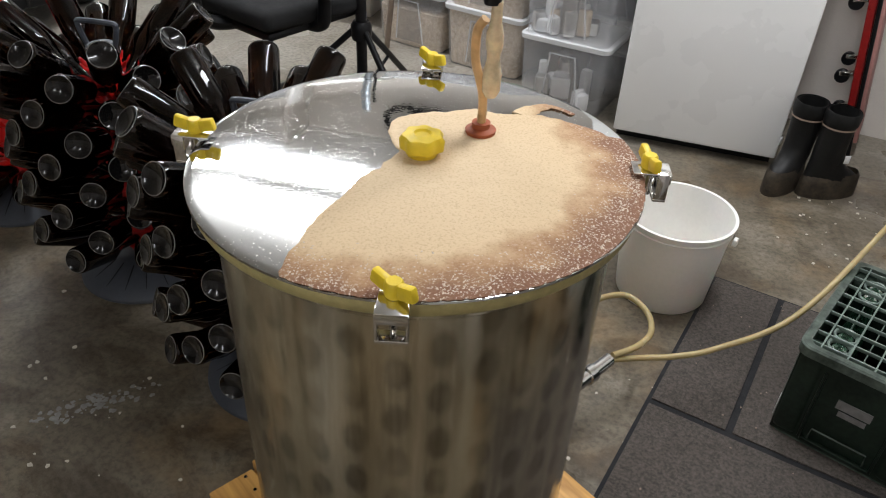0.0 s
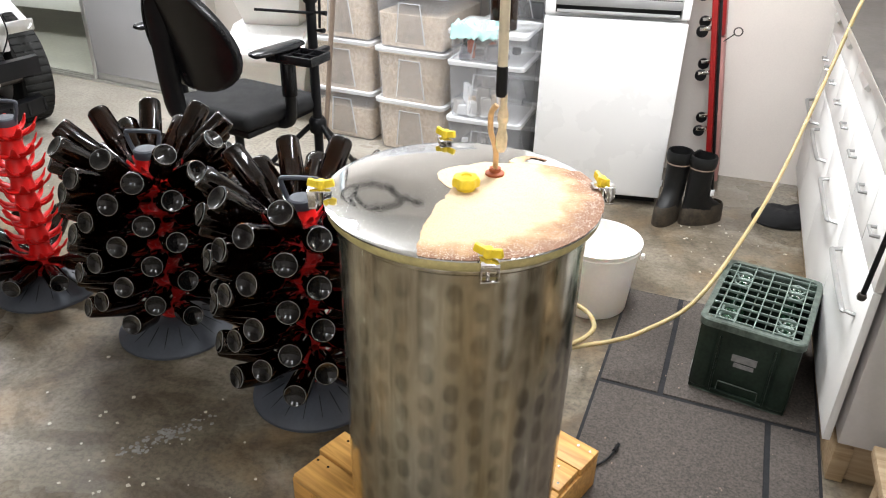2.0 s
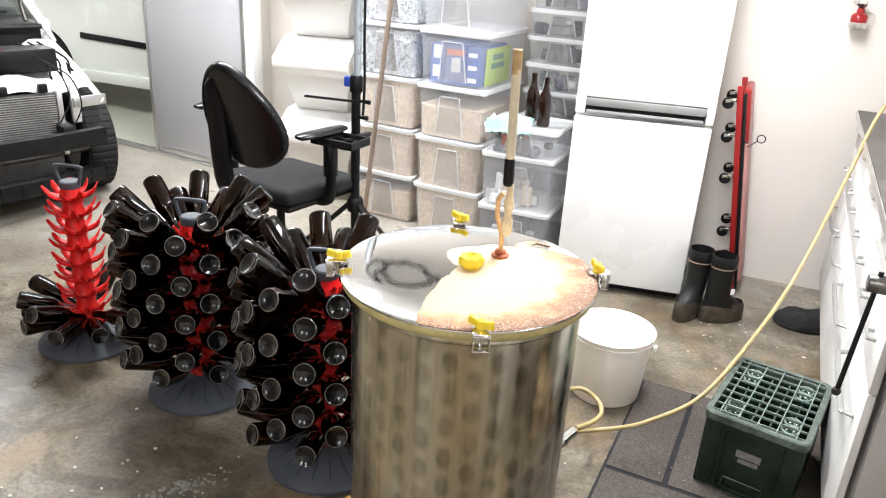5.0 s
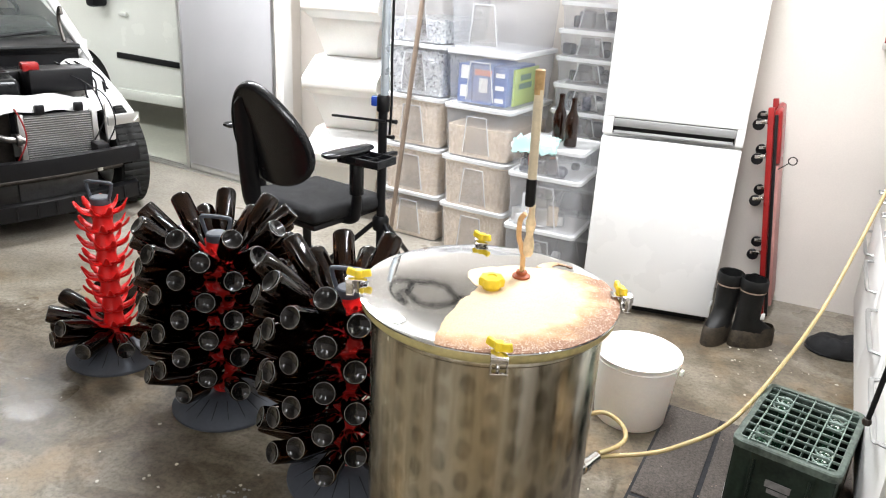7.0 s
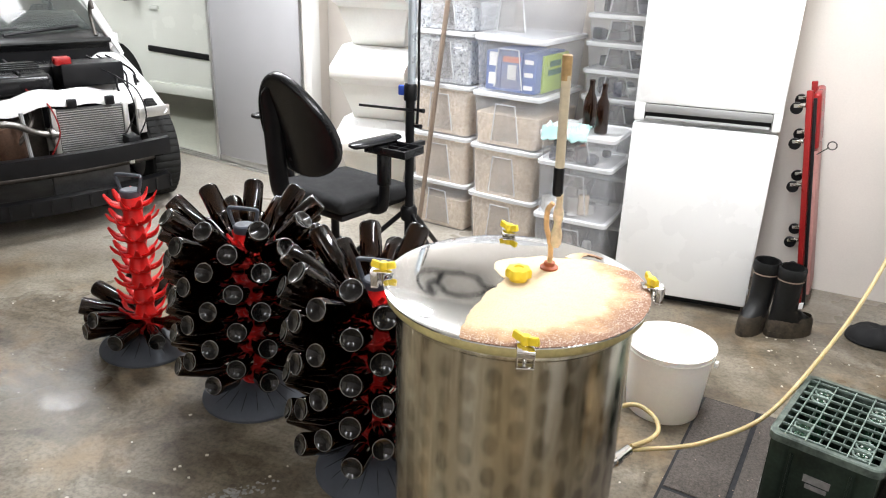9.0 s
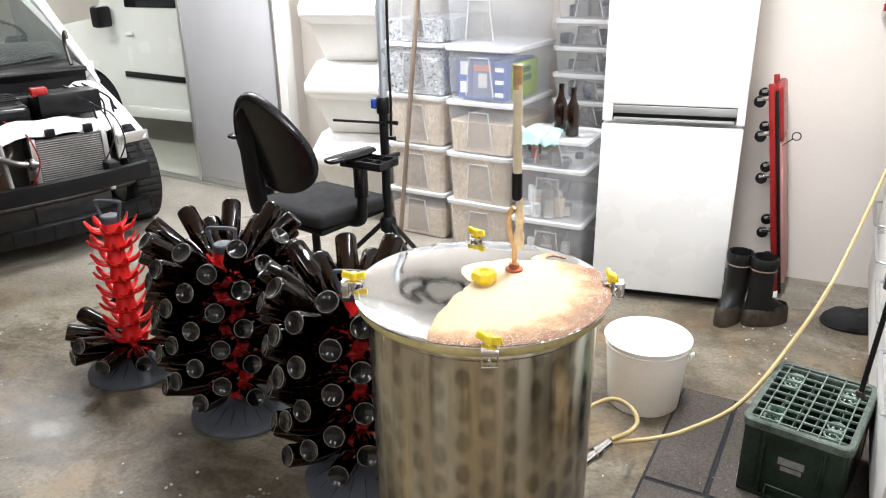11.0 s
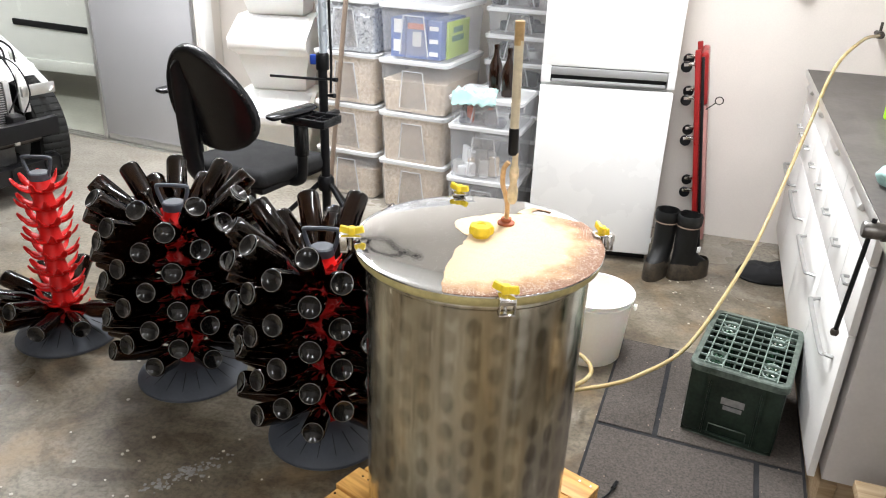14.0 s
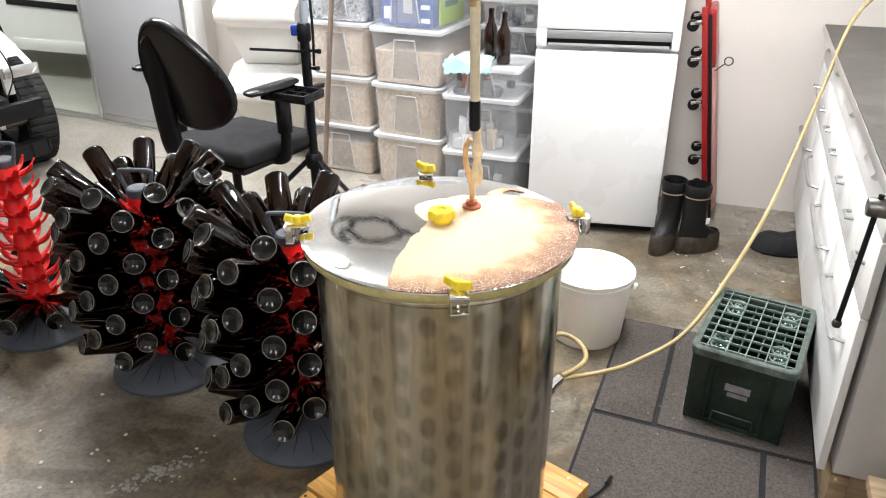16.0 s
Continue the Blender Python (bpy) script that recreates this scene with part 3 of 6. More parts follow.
def loft(bm, rings, close=True, caps=(True, True)):
    """Skin between rings of equal counts."""
    vs = [[bm.verts.new(p) for p in ring] for ring in rings]
    n = len(vs[0])
    for a, b in zip(vs, vs[1:]):
        for k in range(n if close else n - 1):
            q = (k + 1) % n
            bm.faces.new((a[k], a[q], b[q], b[k]))
    if caps[0]:
        bm.faces.new(vs[0][::-1])
    if caps[1]:
        bm.faces.new(vs[-1])
    return bm


B = bmesh.new


# ---- structure ----
def wall(name, a, b, z0, z1, thick, material, label, category="wall"):
    """An upright wall whose seen face runs from a to b in plan; its thickness lies to the left of that way."""
    ax, ay = a
    bx, by = b
    dx, dy = bx - ax, by - ay
    s = math.hypot(dx, dy)
    nx, ny = -dy / s * thick, dx / s * thick
    ob = part(name, slab(B(), [(ax, ay), (bx, by), (bx + nx, by + ny), (ax + nx, ay + ny)], z0, z1), material, smooth=0)
    return tagged(ob, label, category, kind="structure")


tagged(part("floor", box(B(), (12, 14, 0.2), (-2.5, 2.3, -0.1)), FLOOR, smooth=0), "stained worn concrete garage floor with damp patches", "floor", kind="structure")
tagged(part("ceiling", box(B(), (12, 14, 0.1), (-2.5, 2.3, CEIL + 0.05)), CEILING, smooth=0), "plain off-white garage ceiling", "ceiling", kind="structure")
BAY_FLOOR = mat("painted_bay_floor", (0.44, 0.45, 0.38), 0.4, var=0.2, scale=3, fine=40, bump=0.05)
tagged(part("floor_bay", slab(B(), [(-6.98, 5.37), (-5.2, 4.90), (-2.1, 4.06), (-1.32, 4.45), (-1.32, 8.88), (-6.98, 8.88)], -0.05, 0.004), BAY_FLOOR, smooth=0), "pale green-grey painted floor of the adjoining bay", "floor", kind="structure")
# room axes: the wall behind the refrigerator and the bench turn about ten degrees
WB0, WB1 = (0.69, 3.50), (2.05, 3.31)
wall("wall_north", WB0, WB1, 0, CEIL, 0.15, PLASTER, "cream painted plaster wall with faint scuffs")
wall("wall_recess_side", (0.69, 4.27), (0.69, 3.51), 0, CEIL, 0.13, PLASTER, "cream painted wall return")
wall("wall_recess", (-2.08, 4.27), (0.69, 4.27), 0, CEIL, 0.15, PLASTER, "cream painted wall behind storage boxes")
wall("wall_jamb", (-2.08, 3.965), (-2.08, 4.265), 0, CEIL, 0.03, PLASTER, "white door jamb beside sliding panel")
wall("wall_east", (2.05, 3.305), (1.25, -3.0), 0, CEIL, 0.15, PLASTER, "cream painted garage wall")
wall("wall_south", (1.25, -3.0), (-7.0, -3.0), 0, CEIL, 0.15, PLASTER, "cream painted garage wall")
wall("wall_west", (-7.0, -3.0), (-7.0, 9.0), 0, CEIL, 0.15, PLASTER, "cream painted garage wall")
wall("wall_bay_north", (-7.0, 8.9), (0.7, 8.9), 0, CEIL, 0.15, PLASTER, "cream wall of the adjoining bay")
wall("wall_bay_east", (-1.3, 8.9), (-1.3, 4.42), 0, CEIL, 0.15, PLASTER, "cream wall of the adjoining bay")
wall("wall_northwest", (-7.0, 5.33), (-5.2, 4.84), 0, CEIL, 0.12, PLASTER, "cream wall beside the sliding doors")
wall("wall_over_doors", (-5.2, 4.84), (-2.115, 4.0), 2.12, CEIL, 0.12, PLASTER, "cream wall over the sliding doors")


def sliding_doors():
    d = Vector((0.9649, -0.2626, 0))
    turn = math.degrees(math.atan2(d.y, d.x))
    p = thing("sliding_door", pose(-2.995, 4.21, 0, 0, 0, turn), "closed grey sliding door panel in an aluminium frame", "door", kind="structure")
    part("panel", box(B(), (0.86, 0.025, 2.06), (0.455, 0.02, 1.06), bevel=0.003), GREY_PANEL, p)
    part("stile", box(B(), (0.028, 0.045, 2.08), (0.012, 0.02, 1.055), bevel=0.004), ALU, p)
    part("stile", box(B(), (0.028, 0.045, 2.08), (0.896, 0.02, 1.055), bevel=0.004), ALU, p)
    part("bottom_rail", box(B(), (0.84, 0.035, 0.05), (0.454, 0.02, 0.035), bevel=0.004), ALU, p)
    t = thing("door_track", pose(-2.995, 4.21, 0, 0, 0, turn), "aluminium floor track with two grooves", "track", kind="structure")
    for k in range(3):
        part("rib", box(B(), (3.1, 0.012, 0.016), (-0.64, -0.012 + 0.032 * k, 0.008), bevel=0.002), ALU, t)
    s = thing("wall_post", pose(-2.09, 3.95, 0, 0, 0, turn), "white timber post at the door frame", "post", kind="structure")
    part("post", box(B(), (0.05, 0.09, 2.3), (0.02, 0.05, 1.15), bevel=0.004), CABINET, s)


sliding_doors()


def tube_fitting(x, y, turn, length, watts):
    f = thing("ceiling_lamp", pose(x, y, DROP, 0, 0, turn), "white hung batten lamp with two lit tubes", "lamp", "ceiling lamps")
    part("housing", box(B(), (length, 0.20, 0.05), (0, 0, -0.026), bevel=0.006), WHITE_ENAMEL, f)
    for e in (-0.6, 0.6):
        part("hanger", tube(B(), [(e, 0, -0.01), (e, 0, CEIL - DROP)], 0.004, 6), ALU, f)
    for s in (-0.06, 0.06):
        part("tube", tube(B(), [(-length / 2 + 0.03, s, -0.066), (length / 2 - 0.03, s, -0.066)], 0.012, 10), LAMP_GLOW, f)


for row in TUBES:
    tube_fitting(*row)

def debris():
    rng = random.Random(11)
    bm = B()
    spots = [(-0.85, 1.08, 0.30, 26), (-1.5, 1.2, 0.8, 34), (0.85, 2.75, 0.28, 26), (1.0, 2.5, 0.3, 10), (-0.7, 0.7, 0.4, 24), (0.35, 1.6, 0.15, 16), (-2.0, 2.2, 0.5, 14)]
    for cx, cy, sp, n in spots:
        for _ in range(n):
            x, y, r = rng.gauss(cx, sp * 0.6), rng.gauss(cy, sp * 0.6), rng.uniform(0.0015, 0.007)
            k = rng.randint(5, 7)
            slab(bm, [(x + r * rng.uniform(0.5, 1.2) * math.cos(2 * math.pi * i / k), y + r * rng.uniform(0.5, 1.2) * math.sin(2 * math.pi * i / k)) for i in range(k)], 0.0004, 0.0022)
    tagged(part("floor_debris", bm, CHIP, smooth=0), "small pale chips and crumbs strewn on the concrete", "debris", kind="stuff")
    leaf = thing("dry_leaf", pose(-0.62, 0.74, 0.001, 0, 0, 30), "small dry tan leaf on the concrete", "leaf")
    part("blade", loft(B(), [[(0.02 * math.cos(a) * q, 0.012 * math.sin(a) * q * (1 + 0.2 * math.cos(a)), z) for a in [2 * math.pi * k / 12 for k in range(12)]] for q, z in ((1, 0.001), (0.7, 0.004), (0.2, 0.003))]), PINE, leaf)
    # thin spill of old white paint
    bm = B()
    for _ in range(90):
        u = rng.gauss(0, 0.8)
        x, y, r = -0.845 + 0.05 * u + rng.gauss(0, 0.018), 1.105 + 0.055 * u + rng.gauss(0, 0.014), rng.uniform(0.0015, 0.009)
        k = 9
        slab(bm, [(x + r * rng.uniform(0.5, 1.25) * math.cos(2 * math.pi * i / k), y + r * rng.uniform(0.5, 1.25) * math.sin(2 * math.pi * i / k)) for i in range(k)], 0.0003, 0.0008 + 0.0006 * rng.random())
    tagged(part("paint_spill", bm, CHIP_DULL, smooth=0), "dried splash of grey-white paint on the concrete", "paint spill", kind="stuff")


debris()

# ---- fermenter ----
TX, TY = 0.010, 0.977
LID_Z = 0.912


def lid_foam_field(x, y):
    """Positive where dried foam lies on the lid (lid centre as origin)."""
    r = math.hypot(x, y)
    inside = 0.2720 - r
    w = 0.010 * noise.noise((x * 22, y * 22, 1.7)) + 0.005 * noise.noise((x * 60, y * 60, 4.1))
    left = x + 0.044 - 0.26 * max(0.0, y + 0.09) + w
    back = (0.172 - y) * 0.95 - 0.25 * max(0.0, x - 0.14) + w
    lobe = 0.068 - math.hypot(x - 0.008, y - 0.062) + w * 0.6
    bulge = 0.052 - math.hypot(x - 0.036, y - 0.100) + w * 0.6
    # bare notch behind the bung
    notch = math.hypot((x - 0.05) * 0.55, y - 0.195) - 0.042
    back = min(back, notch + w * 0.5)
    return min(inside, max(min(left, back), lobe, bulge))


def fermenter():
    f = thing("fermenter", pose(TX, TY, 0), "tall marbled stainless fermenting tank with clamped lid, on a pallet", "tank")
    H = LID_Z
    prof = [(0.0, 0.128), (0.232, 0.128), (0.243, 0.134), (0.2445, 0.20), (0.2465, 0.5), (0.2475, H - 0.045), (0.252, H - 0.04), (0.252, H - 0.032), (0.249, H - 0.026), (0.249, H - 0.012)]
    part("body", lathe(B(), prof, 72), TANK_STEEL, f, "marbled stainless steel wall with dried runs")
    part("gasket", lathe(B(), [(0.2455, H - 0.027), (0.264, H - 0.026), (0.2695, H - 0.020), (0.2705, H - 0.008), (0.27, H - 0.0045), (0.25, H - 0.0045)], 72), GASKET, f, "amber rubber sealing ring")
    lid = part("lid", lathe(B(), [(0, H + 0.004), (0.2, H + 0.003), (0.262, H + 0.0015), (0.270, H + 0.0005), (0.2735, H - 0.0005), (0.274, H - 0.003), (0.272, H - 0.004), (0.25, H - 0.004), (0, H - 0.004)], 96), LID_STEEL, f, "brushed steel lid misted with dried drops")
    # foam, a thin crust with rounded edge and pitted top
    cx, cy, n, rings = 0.06, -0.02, 260, 26
    bm = B()
    edge = []
    for k in range(n):
        a = 2 * math.pi * k / n
        s = 0.02
        while s < 0.36 and lid_foam_field(cx + s * math.cos(a), cy + s * math.sin(a)) > 0:
            s += 0.002
        edge.append(s)
    rows = []
    for j in range(rings + 1):
        q = (j / rings) ** 0.8
        row = []
        for k in range(n):
            a = 2 * math.pi * k / n
            x, y = cx + q * edge[k] * math.cos(a), cy + q * edge[k] * math.sin(a)
            e = (1 - q) * edge[k]
            h = 0.0013 * min(1, e / 0.005) ** 0.5 + 0.0006 * noise.noise((x * 55, y * 55, 0.3)) * min(1, e / 0.01)
            row.append(bm.verts.new((x, y, H + 0.0042 - 0.048 * max(0.0, math.hypot(x, y) - 0.20) + max(0.0, h) * (1 if j < rings else 0))))
        rows.append(row)
    for p, q in zip(rows, rows[1:]):
        for k in range(n):
            bm.faces.new((p[k], p[(k + 1) % n], q[(k + 1) % n], q[k]))
    bm.faces.new(rows[0])
    part("foam_crust", bm, FOAM, f, "dried tan yeast foam crust with curds")
    part("foam_streak", tube(B(), smooth_path([(0.085, 0.160, H + 0.0035), (0.098, 0.190, H + 0.003), (0.115, 0.207, H + 0.0025), (0.135, 0.205, H + 0.002), (0.152, 0.196, H + 0.002)]), [0.014] * 8 + [0.011] * 8 + [0.008] * 8 + [0.007] * 8 + [0.004], 10, 0.18), FOAM, f)
    # drops and curds along the front edge
    rng = random.Random(5)
    bm = B()
    for _ in range(1500):
        a, r = rng.uniform(-1.75, 0.45), 0.266 - min(0.07, abs(rng.gauss(0, 0.024)))
        x, y = r * math.cos(a), r * math.sin(a)
        if lid_foam_field(x, y) < 0.002:
            continue
        s = rng.uniform(0.0004, 0.0011)
        bmesh.ops.create_icosphere(bm, subdivisions=1, radius=1, matrix=Matrix.LocRotScale((x, y, H + 0.0052 - 0.048 * max(0.0, r - 0.20)), Euler((0, 0, rng.uniform(0, 3))), (s * rng.uniform(1, 2.2), s, s * 0.7)))
    tagged(part("curd_scatter", bm, CURD, f, "pale dried foam curds"), kind="stuff")
    # lobed centre knob
    bm = B()
    prof = []
    for z, r in ((0, 0.0), (0, 0.021), (0.008, 0.024), (0.012, 0.030), (0.026, 0.031), (0.032, 0.027), (0.034, 0.013), (0.031, 0.010), (0.031, 0.0)):
        prof.append((r, z))
    lathe(bm, prof, 48)
    for v in bm.verts:
        r = math.hypot(v.co.x, v.co.y)
        if r > 0.025:
            a = math.atan2(v.co.y, v.co.x)
            k = 1 + 0.07 * math.cos(7 * a)
            v.co.x *= k
            v.co.y *= k
    part("lid_knob", bm, YELLOW, f, "yellow lobed knob", m=pose(0.004, 0.004, H + 0.004) @ Matrix.Scale(0.86, 4))
    # four screw clamps with winged yellow knobs
    for ang, wing in ((193.5, 8), (15.5, 118), (-73.0, -20), (107.0, -28)):
        c = part("clamp", box(B(), (0.046, 0.030, 0.003), (0.0, 0, 0.020), bevel=0.001), CHROME, f, "bright steel rim clamp", m=Matrix.Rotation(radians(ang), 4, "Z") @ pose(0.281, 0, H - 0.012))
        bm = box(B(), (0.014, 0.003, 0.034), (0.014, 0.0145, 0.004), bevel=0.001)
        box(bm, (0.014, 0.003, 0.034), (0.014, -0.0145, 0.004), bevel=0.001)
        box(bm, (0.016, 0.032, 0.004), (0.013, 0, -0.014), bevel=0.001)
        box(bm, (0.003, 0.032, 0.012), (0.021, 0, 0.014), bevel=0.001)
        part("clamp_leg", bm, CHROME, c)
        part("screw", lathe(B(), [(0, -0.014), (0.004, -0.014), (0.004, 0.03), (0, 0.03)], 10), CHROME, c)
        bm = B()
        lathe(bm, [(0, 0.022), (0.010, 0.022), (0.0115, 0.026), (0.0115, 0.040), (0.009, 0.043), (0, 0.043)], 16)
        for s in (-1, 1):
            box(bm, (0.012, 0.027, 0.020), (0, s * 0.019, 0.035), (s * 14, 0, 0), bevel=0.004)
        part("wing_knob", bm, YELLOW, c, "yellow winged knob", m=pose(-0.004, 0, 0.004, 0, 0, wing - 90 - ang) @ Matrix.Scale(0.82, 4))
    # airlock in its bung, with a blow-off tube standing on it
    ax, ay = 0.052, 0.088
    part("bung", lathe(B(), [(0, 0.002), (0.019, 0.002), (0.020, 0.010), (0.017, 0.012), (0.012, 0.013), (0.012, 0.02), (0, 0.02)], 24), BUNG, f, "red rubber bung", m=pose(ax, ay, H))
    bm = B()
    tube(bm, smooth_path([(0, 0, 0.01), (0, 0, 0.05), (-0.006, 0, 0.075), (-0.014, 0, 0.10), (-0.014, 0, 0.135), (-0.004, 0, 0.152)]), 0.0058, 12)
    part("stem", bm, AIRLOCK_DARK, f, "stained airlock stem", m=pose(ax, ay, H, 0, 0, -10))
    bm = B()
    lathe(bm, [(0, 0.055), (0.007, 0.057), (0.0115, 0.066), (0.0118, 0.088), (0.0085, 0.102), (0.0080, 0.112), (0.0108, 0.122), (0.0108, 0.136), (0.007, 0.150), (0.0065, 0.175), (0, 0.175)], 20, pose(0.010, 0, 0))
    part("airlock_chamber", bm, AIRLOCK, f, "stained clear airlock chamber", m=pose(ax, ay, H, 0, 0, -10))
    bm = lathe(B(), [(0, 0), (0.010, 0.001), (0.0115, 0.008), (0.0112, 0.06), (0, 0.06)], 16)
    part("tube_sleeve", bm, BLACK, f, "black rubber sleeve", m=pose(ax + 0.004, ay - 0.002, H + 0.170, -1.5, -1.2, 0))
    bm = lathe(B(), [(0, 0), (0.0098, 0), (0.0098, 0.20), (0, 0.20)], 16)
    part("blow_off_tube", bm, STICK, f, "beer-stained plastic tube", m=pose(ax + 0.003, ay, H + 0.229, -1.2, -1.2, 0))
    bm = lathe(B(), [(0.0, 0), (0.0102, 0), (0.0104, 0.048), (0.008, 0.05), (0, 0.046)], 16)
    part("tube_end", bm, STICK_TOP, f, "brown crusted tube end", m=pose(ax - 0.001, ay + 0.004, H + 0.405, -1.2, -1.2, 0))
    # outlet valve low at the back
    bm = tube(B(), [(0.10, 0.215, 0.20), (0.165, 0.34, 0.185), (0.20, 0.42, 0.18)], 0.011, 12)
    part("outlet_pipe", bm, BLACK, f, "black outlet pipe")
    bm = tube(B(), [(0.2, 0.42, 0.18), (0.262, 0.56, 0.165)], 0.017, 14)
    tube(bm, [(0.225, 0.48, 0.173), (0.235, 0.50, 0.171)], 0.022, 14)
    part("valve", bm, CHROME, f, "steel hose coupling")


fermenter()


def pallet():
    p = thing("wooden_pallet", pose(-0.011, 1.045, 0, 0, 0, -30), "varnished pine board pallet under the steel tank", "pallet")
    rng = random.Random(2)
    # boards along local x
    for k in range(6):
        y = -0.243 + 0.097 * k
        part("board", box(B(), (0.535 + (0.012 if k % 2 else 0), 0.092, 0.022), (rng.uniform(-0.006, 0.006), y, 0.114), (0, 0, rng.uniform(-0.4, 0.4)), bevel=0.003), PINE, p)
    for x in (-0.24, 0.0, 0.24):
        part("bearer", box(B(), (0.07, 0.57, 0.10), (x, 0, 0.0515), bevel=0.003), PINE, p)
    bm = B()
    for k in range(6):
        for x in (-0.25, -0.22, 0.22, 0.25):
            lathe(bm, [(0, 0.1262), (0.0035, 0.1262), (0.004, 0.125), (0, 0.124)], 8, pose(x + rng.uniform(-0.01, 0.01), -0.243 + 0.097 * k + rng.choice((-0.025, 0.025)), 0))
    part("screws", bm, CHROME, p)


pallet()


def hose():
    h = thing("beer_hose", pose(0, 0, 0), "yellowed clear hose from the tank to the wall tap", "hose")
    pts = [(0.272, 1.537, 0.165), (0.33, 1.575, 0.158), (0.415, 1.61, 0.163), (0.503, 1.66, 0.176), (0.657, 1.78, 0.222), (0.807, 2.0, 0.323), (0.977, 2.3, 0.483), (1.147, 2.6, 0.818), (1.234, 2.72, 1.048), (1.394, 2.95, 1.134), (1.56, 3.24, 1.121)]
    part("tube", tube(B(), smooth_path(pts, 10), 0.0072, 12), HOSE, h)
    pts = [(0.28, 1.545, 0.175), (0.33, 1.60, 0.175), (0.352, 1.67, 0.17), (0.33, 1.74, 0.172), (0.27, 1.77, 0.18), (0.2, 1.74, 0.16), (0.15, 1.66, 0.14)]
    part("tube_loop", tube(B(), smooth_path(pts, 8), 0.0078, 10), HOSE, h)
    t = thing("wall_tap", pose(1.585, 3.29, 1.12, 0, 0, -8), "dull brass hose tap on the wall over the bench", "tap")
    bm = tube(B(), [(0, 0.085, 0), (0, -0.01, 0), (-0.02, -0.045, 0)], 0.012, 12)
    part("spout", bm, IRON, t)
    part("collar", lathe(B(), [(0, -0.016), (0.016, -0.016), (0.018, 0), (0.016, 0.016), (0, 0.016)], 14, pose(0, 0, 0, 90, 0, 0)), IRON, t)
    part("lever", box(B(), (0.012, 0.012, 0.05), (0, 0.02, 0.03), bevel=0.003), IRON, t)


hose()


# ---- bottle racks ----
def bottle_meshes():
    """One amber bottle lying along +x from its mouth: body, and base with refracted light painted as a pale ring."""
    L, R = 0.243, 0.0345
    prof = [(0.0, 0.0), (0.011, 0.0), (0.0133, 0.004), (0.0133, 0.014), (0.0122, 0.018), (0.0135, 0.055), (0.0165, 0.082), (0.026, 0.104), (R - 0.002, 0.120), (R, 0.132), (R, 0.20), (R, L - 0.012), (R - 0.0010, L - 0.006), (R - 0.0034, L - 0.0016)]
    a = bpy.data.meshes.new("bottle_glass")
    bm = lathe(B(), prof, 30, pose(0, 0, 0, 0, 90, 0))
    for f in bm.faces:
        f.smooth = True
    bmesh.ops.recalc_face_normals(bm, faces=bm.faces[:])
    bm.to_mesh(a)
    bm.free()
    a.materials.append(AMBER)
    b = bpy.data.meshes.new("bottle_base")
    prof = [(R - 0.0034, L - 0.0016), (R - 0.0040, L - 0.0008), (R - 0.0046, L), (R - 0.0054, L), (R - 0.0064, L - 0.0006)]
    edge = R - 0.0064
    prof += [(edge * (1 - k / 7), L - 0.0006 - 0.0075 * (1 - (1 - k / 7) ** 2)) for k in range(1, 8)]
    bm = lathe(B(), prof, 30, pose(0, 0, 0, 0, 90, 0))
    for f in bm.faces:
        f.smooth = True
        c = f.calc_center_median()
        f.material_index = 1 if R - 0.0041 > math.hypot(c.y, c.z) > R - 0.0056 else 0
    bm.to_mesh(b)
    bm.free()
    b.materials.append(AMBER_RIM), b.materials.append(RING_GLINT)
    return a, b


BOTTLE, BOTTLE_BASE = bottle_meshes()


def lay_bottle(m, group):
    ob = new("beer_bottle", BOTTLE)
    ob.matrix_basis = m
    tagged(ob, "empty brown glass beer bottle upside down on a rack peg", "bottle", group)
    base = new("base", BOTTLE_BASE)
    base.parent = ob
    return ob


